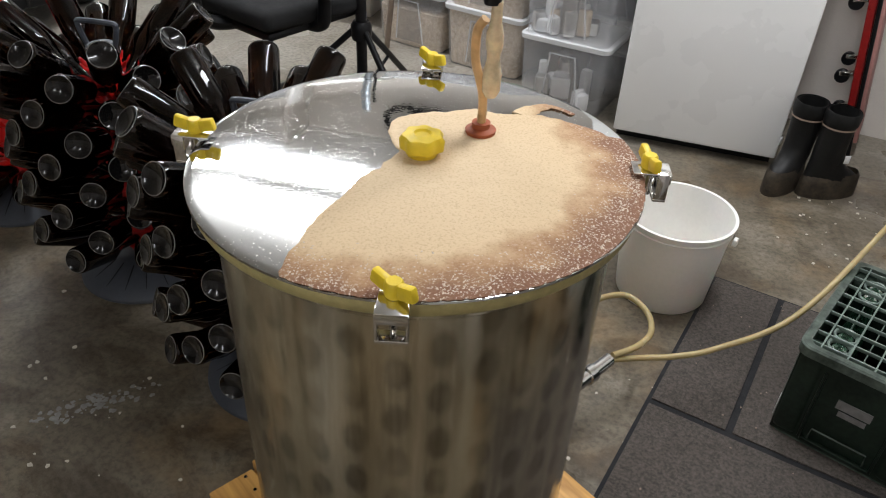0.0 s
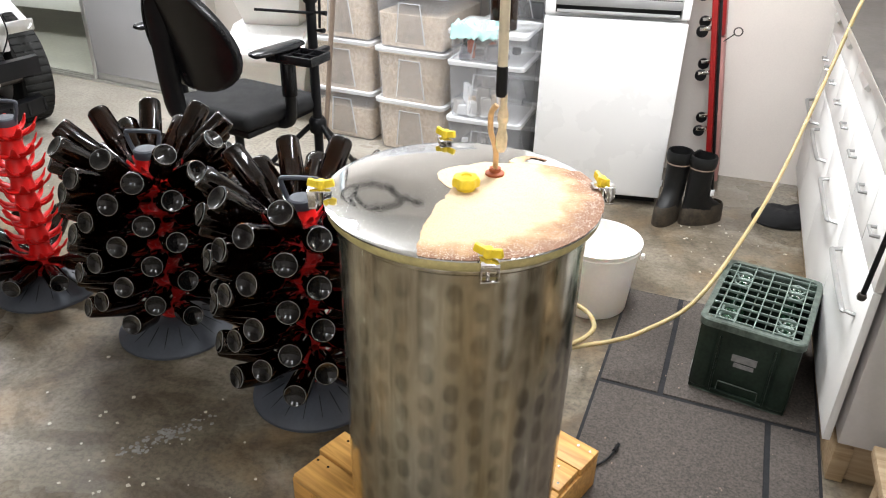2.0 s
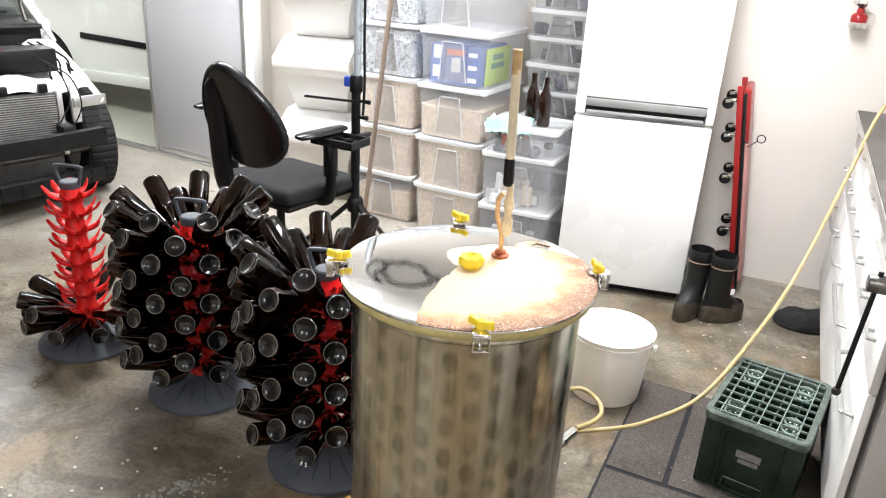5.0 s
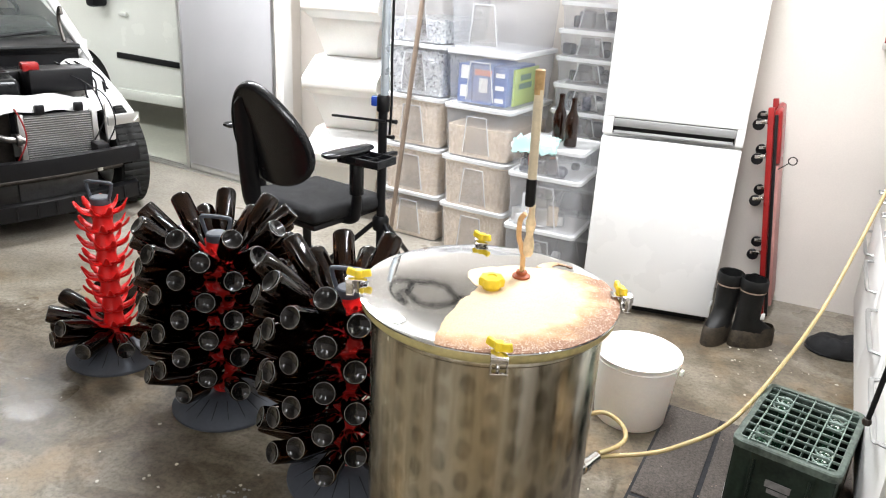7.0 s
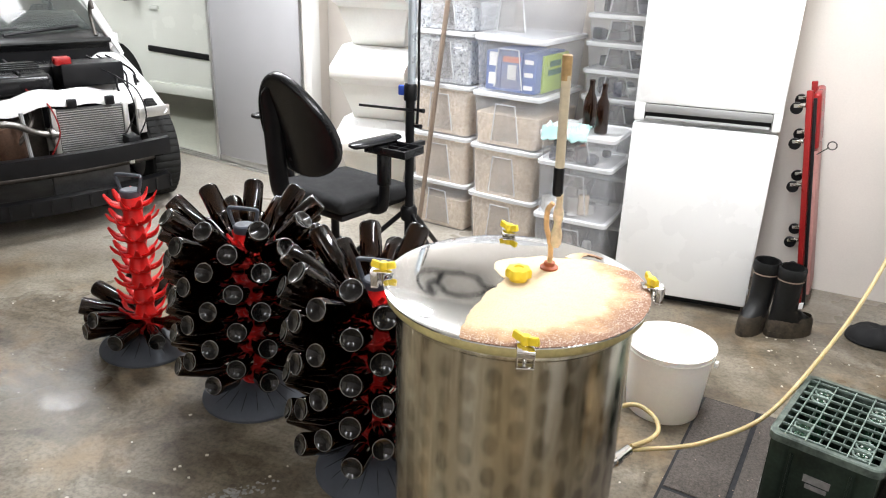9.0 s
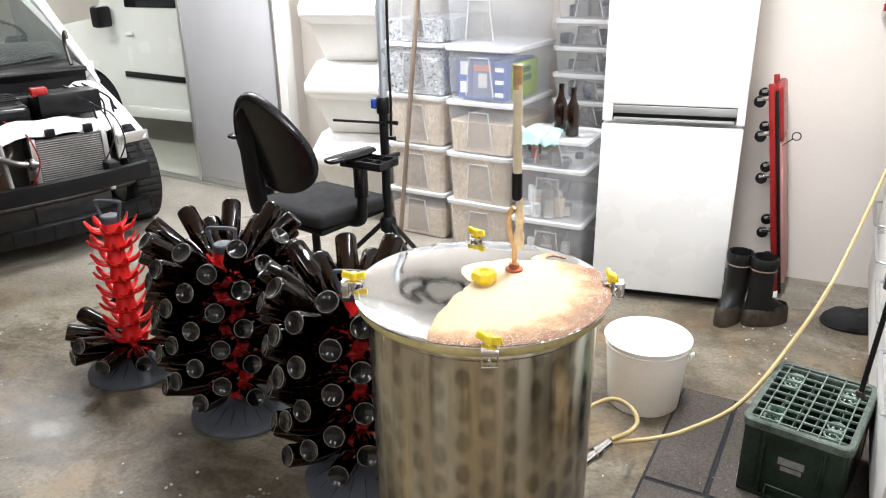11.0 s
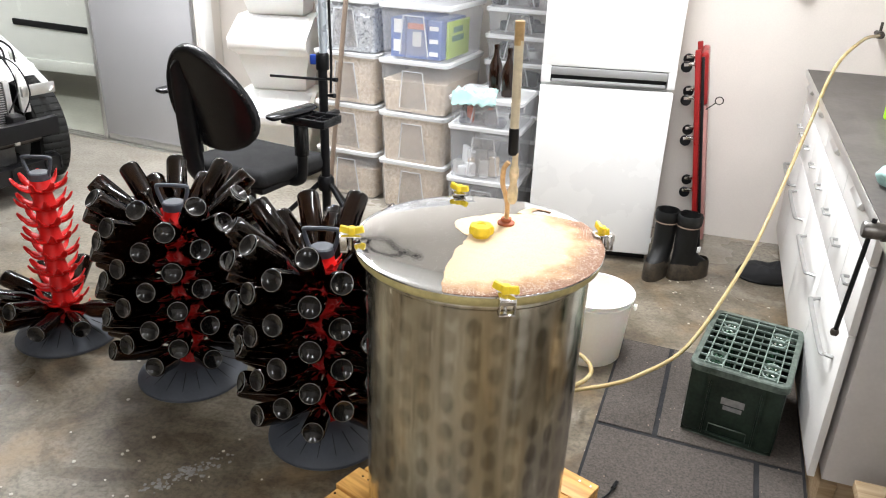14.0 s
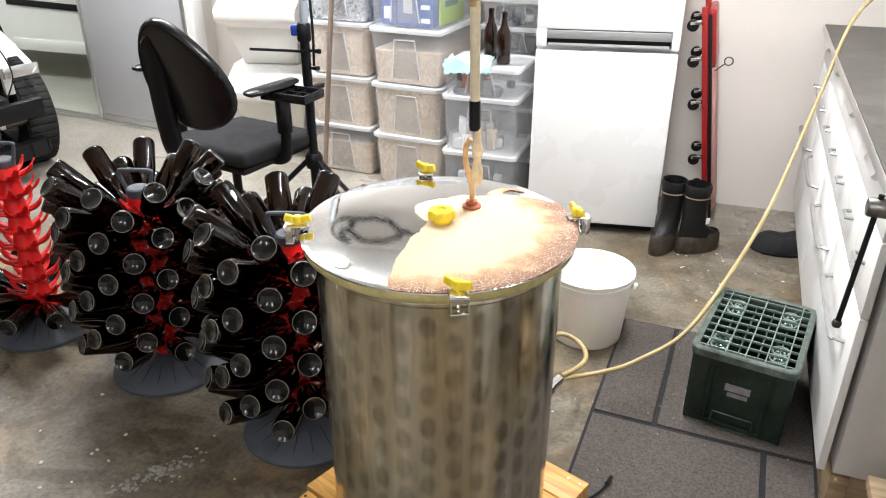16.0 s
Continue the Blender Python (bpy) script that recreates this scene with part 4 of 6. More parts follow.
def rack(x, y, turn, label, loaded=True):
    r = thing("bottle_rack", pose(x, y, 0, 0, 0, turn), label, "bottle rack", "bottle drying racks")
    bm = lathe(B(), [(0.0, 0.0), (0.186, 0.0), (0.191, 0.006), (0.190, 0.014), (0.172, 0.030), (0.10, 0.062), (0.075, 0.072), (0, 0.075)], 48)
    part("base", bm, DARK_GREY, r, "dark grey moulded foot")
    # black strips put the shade of the foot's radial grooves into colour
    for k in range(18):
        part("groove_strip", box(B(), (0.085, 0.0026, 0.003), (0.132, 0, 0.0475), (0, 26, 0), bevel=0.001), BLACK, r, m=Matrix.Rotation(2 * math.pi * k / 18, 4, "Z"))
    # stacked peg rings
    prof = []
    for level in range(9):
        z = 0.080 + 0.0655 * level
        prof += [(0.030, z - 0.012), (0.042, z - 0.010), (0.046, z), (0.038, z + 0.014), (0.031, z + 0.053)]
    ring = part("column", lathe(B(), prof, 24), RED, r, "red plastic centre column")
    peg = bpy.data.meshes.new("peg")
    pm = B()
    tube(pm, smooth_path([(0.036, 0, 0), (0.060, 0, 0.008), (0.080, 0, 0.021), (0.096, 0, 0.046)], 4), [0.017] * 3 + [0.0155] * 3 + [0.0125] * 3 + [0.011, 0.009, 0.007, 0.005], 8, 0.36)
    bmesh.ops.recalc_face_normals(pm, faces=pm.faces[:])
    for f in pm.faces:
        f.smooth = True
    pm.to_mesh(peg)
    pm.free()
    peg.materials.append(RED)
    for level in range(9):
        for k in range(9):
            ob = new("peg", peg)
            ob.parent = r
            ob.matrix_basis = Matrix.Rotation(radians(40 * k + 20 * (level % 2)), 4, "Z") @ pose(0, 0, 0.080 + 0.0655 * level)
            if loaded:
                ob.scale = (0.62, 0.7, 0.62)
    part("top_sleeve", lathe(B(), [(0.0, 0.60), (0.034, 0.60), (0.033, 0.645), (0, 0.648)], 24), RED, r)
    part("cap", lathe(B(), [(0.0, 0.64), (0.035, 0.64), (0.037, 0.645), (0.036, 0.664), (0.031, 0.668), (0.0, 0.666)], 24), DARK_GREY, r, "dark grey cap")
    h = [(-0.034, 0, 0.655), (-0.044, 0, 0.685), (-0.05, 0, 0.712), (-0.042, 0, 0.722), (0.042, 0, 0.722), (0.05, 0, 0.712), (0.044, 0, 0.685), (0.034, 0, 0.655)]
    part("handle", tube(B(), smooth_path(h, 4), 0.0065, 8), DARK_GREY, r, "dark grey carrying handle", m=Matrix.Rotation(radians(-turn + 8), 4, "Z"))
    return r


# rings of bottles, from the foot up: height of the base centre, its reach, tilt, half step
RINGS = [(0.208 + 0.0667 * k, 0.266, 19 + 0.4 * k, (k + 1) % 2) for k in range(7)] + [(0.675, 0.264, 27, 0), (0.744, 0.248, 42, 1)]


def fill(x, y, phase, rings, skip=(), group="bottles"):
    rng = random.Random(int(abs(x) * 100))
    for i, (z, reach, tilt, odd) in enumerate(rings):
        for k in range(9):
            if (i, k) in skip:
                continue
            a = radians(phase + 40 * k + 20 * odd + rng.uniform(-2.0, 2.0))
            t = radians(tilt + rng.uniform(-2.5, 2.5))
            rr, zz = reach + rng.uniform(-0.004, 0.003), z + rng.uniform(-0.004, 0.004)
            d = Vector((math.cos(a) * math.cos(t), math.sin(a) * math.cos(t), math.sin(t)))
            base = Vector((x + rr * math.cos(a), y + rr * math.sin(a), zz))
            m = Matrix.Translation(base - d * 0.243) @ d.to_track_quat("X", "Z").to_matrix().to_4x4()
            lay_bottle(m, group)


RA, RB, RC = (-1.655, 1.765), (-1.061, 1.610), (-0.483, 1.380)
rack(*RA, 10, "red bottle drying rack on a dark foot, mostly empty", False)
rack(*RB, 4, "red bottle drying rack on a dark foot, full of brown bottles")
rack(*RC, -4, "red bottle drying rack on a dark foot, full of brown bottles")
fill(*RC, -101.2, RINGS, group="bottles on the rack beside the tank")
fill(*RB, -67.3, [(z - 0.010, r, t, o) for z, r, t, o in RINGS], group="bottles on the middle rack")
fill(*RA, -60, [(0.135, 0.236, 6, 1), (0.215, 0.236, 22, 0)], skip={(0, 2), (0, 3), (1, 2), (1, 1), (1, 3), (1, 0)}, group="bottles on the emptied rack")


# ---- floor things on the right ----
def bucket():
    b = thing("bucket", pose(0.358, 2.085, 0), "white plastic bucket with a wire handle, empty", "bucket")
    H = 0.27
    part("body", lathe(B(), [(0, 0.0), (0.124, 0.0), (0.129, 0.006), (0.146, H - 0.05), (0.1475, H - 0.03), (0.152, H - 0.03), (0.153, H - 0.022), (0.149, H - 0.02), (0.150, H - 0.006), (0.156, H - 0.006), (0.157, H), (0.148, H), (0.145, H - 0.03), (0.126, 0.012), (0, 0.012)], 56), WHITE_PLASTIC, b)
    p = [(0.158 * math.cos(a), 0.158 * math.sin(a) - 0.0, H - 0.03 - 0.05 * math.sin((a + 0.3) / 2.8 * math.pi)) for a in [-0.3 + 2.8 * k / 14 for k in range(15)]]
    part("wire_handle", tube(B(), p, 0.002, 6), IRON, b, "thin wire handle")
    part("handle_lug", box(B(), (0.012, 0.022, 0.02), (0.157, -0.045, H - 0.035), (0, 0, -16), bevel=0.003), WHITE_PLASTIC, b)


bucket()


def crate():
    c = thing("beer_crate", pose(0.866, 1.765, 0.008, 0, 0, -20.5), "green plastic beer crate with a grid top and bottles inside", "crate")
    W, D, H = 0.30, 0.415, 0.268
    for sx, sy, w, d in ((0, -1, W, 0.008), (0, 1, W, 0.008), (1, 0, 0.008, D), (-1, 0, 0.008, D)):
        bm = box(B(), (w * 0.95, d * (0.95 if d > 0.1 else 1), H - 0.03), (sx * (W * 0.475 - 0.004), sy * (D * 0.475 - 0.004), (H - 0.03) / 2 + 0.006), bevel=0.002)
        part("crate_wall", bm, GREEN, c)
    part("crate_floor", box(B(), (W * 0.92, D * 0.92, 0.008), (0, 0, 0.008)), GREEN, c)
    # corner pillars, foot ledge and panel frames
    for sx in (-1, 1):
        for sy in (-1, 1):
            part("corner_post", box(B(), (0.062, 0.062, H - 0.02), (sx * (W / 2 - 0.036), sy * (D / 2 - 0.036), H / 2), bevel=0.018, segs=3), GREEN, c)
    bm = loft(B(), [[(x * 1.0, y * 1.0, z) for x, y in rounded(W - 0.022, D - 0.022, 0.02)] for z in (0.0, 0.012)])
    part("foot", bm, GREEN_RIM, c, "scuffed foot rim")
    bm = B()
    outer, inner = rounded(W + 0.004, D + 0.004, 0.03), rounded(W - 0.034, D - 0.034, 0.02)
    loft(bm, [[(x, y, H - 0.022) for x, y in outer], [(x, y, H) for x, y in outer], [(x, y, H + 0.004) for x, y in rounded(W - 0.004, D - 0.004, 0.027)], [(x, y, H + 0.003) for x, y in inner], [(x, y, H - 0.03) for x, y in inner]], caps=(False, False))
    part("rim", bm, GREEN_RIM, c, "worn pale green rim")
    for k in range(5):
        part("grid_bar", box(B(), (0.0036, D - 0.03, 0.009), (-0.11 + 0.055 * k, 0, H - 0.003), bevel=0.001), GRID, c)
    for k in range(4):
        part("grid_bar", box(B(), (0.002, D - 0.05, 0.03), (-0.0825 + 0.055 * k, 0, H - 0.045), bevel=0.0005), GRID, c)
    for k in range(9):
        part("grid_bar", box(B(), (W - 0.03, 0.0036, 0.009), (0, -0.176 + 0.044 * k, H - 0.0025), bevel=0.001), GRID, c)
    # panel frame, carry slot and printed mark on the end
    y = -D / 2 + 0.006
    for n_, s, at in (("panel_edge", (0.006, 0.008, 0.20), (-0.078, y, 0.12)), ("panel_edge", (0.006, 0.008, 0.20), (0.078, y, 0.12)), ("ledge", (0.15, 0.010, 0.008), (0, y, 0.022))):
        part(n_, box(B(), s, at, bevel=0.002), GREEN, c)
    part("label_frame", tube(B(), [(-0.06, y - 0.002, 0.03), (-0.058, y - 0.002, 0.062), (0.058, y - 0.002, 0.062), (0.06, y - 0.002, 0.03)], 0.0022, 6), GREEN_RIM, c)
    part("printed_bar", box(B(), (0.072, 0.002, 0.024), (0.0, y + 0.002, 0.158)), INK, c, "faded grey print")
    part("printed_bar", box(B(), (0.058, 0.002, 0.014), (0.002, y + 0.002, 0.134)), INK, c, "faded grey print")
    part("sticker", box(B(), (0.003, 0.055, 0.06), (-W / 2 + 0.004, -0.15, 0.055), (0, 0, 0), bevel=0.001), WHITE_CARD, c, "torn pale sticker")
    # bottle mouths standing in the cells
    bm = lathe(B(), [(0, 0.012), (0.028, 0.012), (0.030, 0.02), (0.030, 0.15), (0.020, 0.19), (0.0135, 0.215), (0.0135, 0.246), (0.016, 0.248), (0.016, 0.256), (0.012, 0.258), (0.008, 0.25), (0.0, 0.22)], 18)
    for f in bm.faces:
        f.smooth = True
    me = bpy.data.meshes.new("crate_bottle")
    bm.to_mesh(me)
    bm.free()
    me.materials.append(GREEN_GLASS)
    tops = lathe(B(), [(0.020, -0.004), (0.027, -0.002), (0.0275, 0.004), (0.025, 0.006), (0.0225, 0.005), (0.020, 0.0), (0.020, -0.004)], 22)
    tm = bpy.data.meshes.new("collar")
    tops.to_mesh(tm)
    tops.free()
    tm.materials.append(GRID)
    for x, yy in ((-0.08, 0.13), (-0.08, 0.085), (-0.08, -0.10), (-0.08, -0.145), (0.08, 0.13), (0.08, 0.085), (0.085, -0.09), (0.085, -0.135)):
        ob = new("crate_bottle", me)
        ob.matrix_basis = pose(0.866, 1.765, 0.008, 0, 0, -20.5) @ pose(x, yy, 0)
        tagged(ob, "empty green glass bottle standing in the crate", "bottle", "bottles in the crate")
        part_c = new("collar", tm)
        part_c.parent = c
        part_c.matrix_basis = pose(x, yy, 0.268 - 0.010)


crate()


def door_mat():
    d = thing("door_mat", pose(0.505, 2.20, 0, 0, 0, -12), "grey carpet mat with black grooves and dirt", "mat")
    W, L = 0.66, 1.5
    part("backing", box(B(), (W, L, 0.004), (W / 2, -L / 2, 0.003), bevel=0.001), CARPET_LINE, d, "black rubber edge")
    fields = [(0.010, 0.190, -0.594, -0.010), (0.207, W - 0.010, -0.594, -0.010), (0.010, 0.508, -L + 0.010, -0.612), (0.525, W - 0.010, -L + 0.010, -0.612)]
    for x0, x1, y0, y1 in fields:
        part("carpet_field", box(B(), (x1 - x0, y1 - y0, 0.006), ((x0 + x1) / 2, (y0 + y1) / 2, 0.0065), bevel=0.002), CARPET, d, "grey-brown carpet pile")
    rng = random.Random(3)
    bm = B()
    for _ in range(46):
        bmesh.ops.create_icosphere(bm, subdivisions=1, radius=rng.uniform(0.0012, 0.003), matrix=pose(rng.uniform(0.02, W - 0.03), rng.uniform(-L + 0.5, -0.02), 0.0105))
    tagged(part("crumbs", bm, BROOM, d, "pale crumbs"), kind="stuff")
    c = thing("cord_end", pose(0.38, 1.25, 0.012), "short black cord lying on the mat", "cord")
    part("cord", tube(B(), smooth_path([(-0.05, -0.06, 0.0), (0.0, -0.03, 0.004), (0.03, 0.0, 0.006), (0.05, 0.035, 0.008)]), 0.0035, 8), BLACK, c)
    part("plug", tube(B(), [(0.045, 0.027, 0.008), (0.058, 0.055, 0.009)], 0.006, 8), BLACK, c)


door_mat()


def fridge():
    f = thing("refrigerator", pose(0.064, 2.97, 0, 0, 0, 0), "white fridge freezer with two doors and grey grips", "refrigerator")
    W, D, H, S = 0.602, 0.49, 1.86, 0.862
    part("body", box(B(), (W - 0.004, D - 0.06, H - 0.03), (W / 2, 0.065 + (D - 0.06) / 2, 0.03 + (H - 0.03) / 2), bevel=0.006), WHITE_ENAMEL, f)
    part("lower_door", box(B(), (W, 0.058, S - 0.055 - 0.004), (W / 2, 0.029, 0.05 + (S - 0.06) / 2), bevel=0.007, segs=3), WHITE_ENAMEL, f)
    # upper door with a grip recess along its lower edge
    z0 = S + 0.006
    bm = box(B(), (W, 0.058, H - z0 - 0.075), (W / 2, 0.029, z0 + 0.075 + (H - z0 - 0.075) / 2), bevel=0.006, segs=3)
    box(bm, (0.044, 0.0575, 0.080), (0.022, 0.0295, z0 + 0.04), bevel=0.003)
    box(bm, (0.034, 0.0575, 0.080), (W - 0.017, 0.0295, z0 + 0.04), bevel=0.003)
    part("upper_door", bm, WHITE_ENAMEL, f)
    part("grip_recess", box(B(), (W - 0.08, 0.02, 0.078), (W / 2 + 0.004, 0.042, z0 + 0.039)), BLACK, f, "dark grip recess")
    part("grip", box(B(), (W - 0.08, 0.012, 0.036), (W / 2 + 0.004, 0.006, z0 + 0.054), (8, 0, 0), bevel=0.003), FRIDGE_GREY, f, "grey grip strip")
    part("grip_lip", box(B(), (W - 0.09, 0.010, 0.014), (W / 2 + 0.004, 0.012, z0 + 0.010), (-10, 0, 0), bevel=0.003), FRIDGE_GREY, f)
    part("plinth", box(B(), (W - 0.02, 0.4, 0.03), (W / 2, 0.26, 0.02)), BLACK, f)
    for x in (0.05, W - 0.05):
        part("foot", lathe(B(), [(0, 0), (0.02, 0), (0.02, 0.05), (0, 0.05)], 12, pose(x, 0.09, 0)), BLACK, f)


fridge()


def boot(x, y, turn, lean):
    b = thing("rubber_boot", pose(x, y, 0, 0, 0, turn), "muddy black rubber boot with a pale band", "boot", "pair of boots")
    rings = []
    for z, cx, rx, ry in ((0.0, 0.035, 0.106, 0.047), (0.03, 0.036, 0.108, 0.050), (0.06, 0.030, 0.100, 0.049), (0.085, 0.014, 0.080, 0.047), (0.11, 0.002, 0.062, 0.046), (0.15, -0.005, 0.054, 0.047), (0.22, -0.005, 0.053, 0.050), (0.28, -0.004, 0.054, 0.052), (0.305, -0.003, 0.056, 0.054)):
        rings.append([(cx + rx * math.cos(2 * math.pi * k / 22), ry * math.sin(2 * math.pi * k / 22) * (1 - 0.18 * max(0, -math.cos(2 * math.pi * k / 22)) * (z < 0.1)), z) for k in range(22)])
    top = rings[-1]
    inner = [[(p[0] * 0.88, p[1] * 0.88, z) for p in top] for z in (0.307, 0.27, 0.12)]
    part("shaft", loft(B(), rings + inner), RUBBER, b, "black rubber", m=pose(0, 0, 0.014, 0, lean, 0))
    part("collar", loft(B(), [[(p[0] * 1.02, p[1] * 1.02, 0.262) for p in top], [(p[0] * 1.06, p[1] * 1.06, 0.275) for p in top], [(p[0] * 1.06, p[1] * 1.06, 0.30) for p in top], [(p[0] * 1.0, p[1] * 1.0, 0.309) for p in top]], caps=(False, False)), RUBBER, b, m=pose(0, 0, 0.014, 0, lean, 0))
    part("band", loft(B(), [[(p[0] * 1.03, p[1] * 1.03, 0.252) for p in top], [(p[0] * 1.03, p[1] * 1.03, 0.258) for p in top]], caps=(False, False)), BROOM, b, "dull pale band", m=pose(0, 0, 0.014, 0, lean, 0))
    sole = [(0.036 + 0.113 * math.cos(a), 0.051 * math.sin(a)) for a in [2 * math.pi * k / 26 for k in range(26)]]
    part("sole", slab(B(), sole, 0.0, 0.026), MUDDY, b, "mud-caked sole")
    part("vamp", loft(B(), [[(0.036 + 0.112 * math.cos(a) * s, 0.051 * math.sin(a) * s, z) for a in [2 * math.pi * k / 22 for k in range(22)]] for z, s in ((0.026, 1.0), (0.045, 0.995), (0.072, 0.965), (0.09, 0.87))], caps=(False, False)), MUDDY, b, "muddy foot")
    part("buckle_patch", box(B(), (0.02, 0.004, 0.03), (0.035, -0.050, 0.16), bevel=0.002), WHITE_CARD, b, "pale patch")


boot(0.716, 2.90, -118, 0)
boot(0.818, 2.865, 28, 0)


def knit_cap():
    c = thing("knit_cap", pose(1.225, 2.955, 0), "black knitted cap lying flat on the floor", "cap")
    bm = B()
    rings = []
    for z, s in ((0.002, 0.93), (0.014, 1.0), (0.032, 0.97), (0.052, 0.88), (0.066, 0.72), (0.070, 0.5), (0.062, 0.28), (0.056, 0.1)):
        row = []
        for a in [2 * math.pi * k / 48 for k in range(48)]:
            x, y = 0.132 * s * math.cos(a), 0.10 * s * math.sin(a)
            fold = 0.022 * noise.noise((x * 11, y * 11, 1.7)) + 0.008 * noise.noise((x * 32, y * 32, 4.1))
            row.append((x * (1 + 0.13 * noise.noise((math.cos(a) * 1.4, math.sin(a) * 1.4, 3))), y * (1 + 0.16 * noise.noise((math.cos(a) * 1.4, math.sin(a) * 1.4, 7))), max(0.001, z + fold * min(1, z / 0.04))))
        rings.append(row)
    part("crown", loft(bm, rings), FABRIC, c)
    hem = [(0.126 * math.cos(a), 0.095 * math.sin(a), 0.010 + 0.003 * math.sin(3 * a)) for a in [2 * math.pi * k / 48 for k in range(49)]]
    part("cuff", tube(B(), hem, 0.008, 8), FABRIC, c)


knit_cap()


def creeper():
    c = thing("mechanic_creeper", pose(0.945, 3.30, 0, 3.0, -8.0, -11), "red mechanic's creeper stood on end beside the refrigerator", "creeper")
    part("rail", box(B(), (0.026, 0.022, 1.02), (0, -0.11, 0.53), bevel=0.004), RED_PAINT, c, "red steel rail")
    part("rail", box(B(), (0.026, 0.022, 1.02), (0, 0.11, 0.53), bevel=0.004), RED_PAINT, c, "red steel rail")
    for z in (0.06, 0.36, 0.68, 0.97):
        part("cross_bar", box(B(), (0.03, 0.2, 0.03), (0, 0, z), bevel=0.004), RED_PAINT, c)
    part("pad", box(B(), (0.03, 0.21, 0.70), (0.030, 0, 0.42), bevel=0.008), mat("faded_red_vinyl", (0.45, 0.22, 0.20), 0.5, var=0.2, bump=0.08), c, "faded vinyl pad")
    part("pad_edge", box(B(), (0.014, 0.018, 0.98), (0.024, -0.126, 0.52), bevel=0.003), BLACK, c)
    part("headrest", box(B(), (0.034, 0.21, 0.25), (0.030, 0, 0.90), bevel=0.014, segs=3), RED_PAINT, c, "red headrest")
    part("ring", tube(B(), [(0.10 + 0.018 * math.cos(a), -0.12, 0.80 + 0.018 * math.sin(a)) for a in [2 * math.pi * k / 16 for k in range(17)]], 0.003, 6), IRON, c)
    part("ring_arm", tube(B(), [(0.04, -0.12, 0.76), (0.085, -0.12, 0.79)], 0.003, 6), IRON, c)
    for z in (0.13, 0.33, 0.60, 0.80, 0.96):
        for s in (-0.09, 0.09):
            w = part("caster", lathe(B(), [(0, -0.011), (0.022, -0.011), (0.026, -0.007), (0.026, 0.007), (0.022, 0.011), (0, 0.011)], 18, pose(-0.052, s, z, 90, 0, 0)), BLACK, c, "black caster wheel")
            part("fork", box(B(), (0.05, 0.028, 0.016), (-0.038, s, z + 0.012), bevel=0.003), CHROME, w)


creeper()

# ---- bench with drawers ----
BX, BY, BT = 0.958, 1.31, -10.7      # near front corner of the cabinets and their turn
BM = pose(BX, BY, 0, 0, 0, BT)        # local y runs along the front towards the wall, local x into the bench


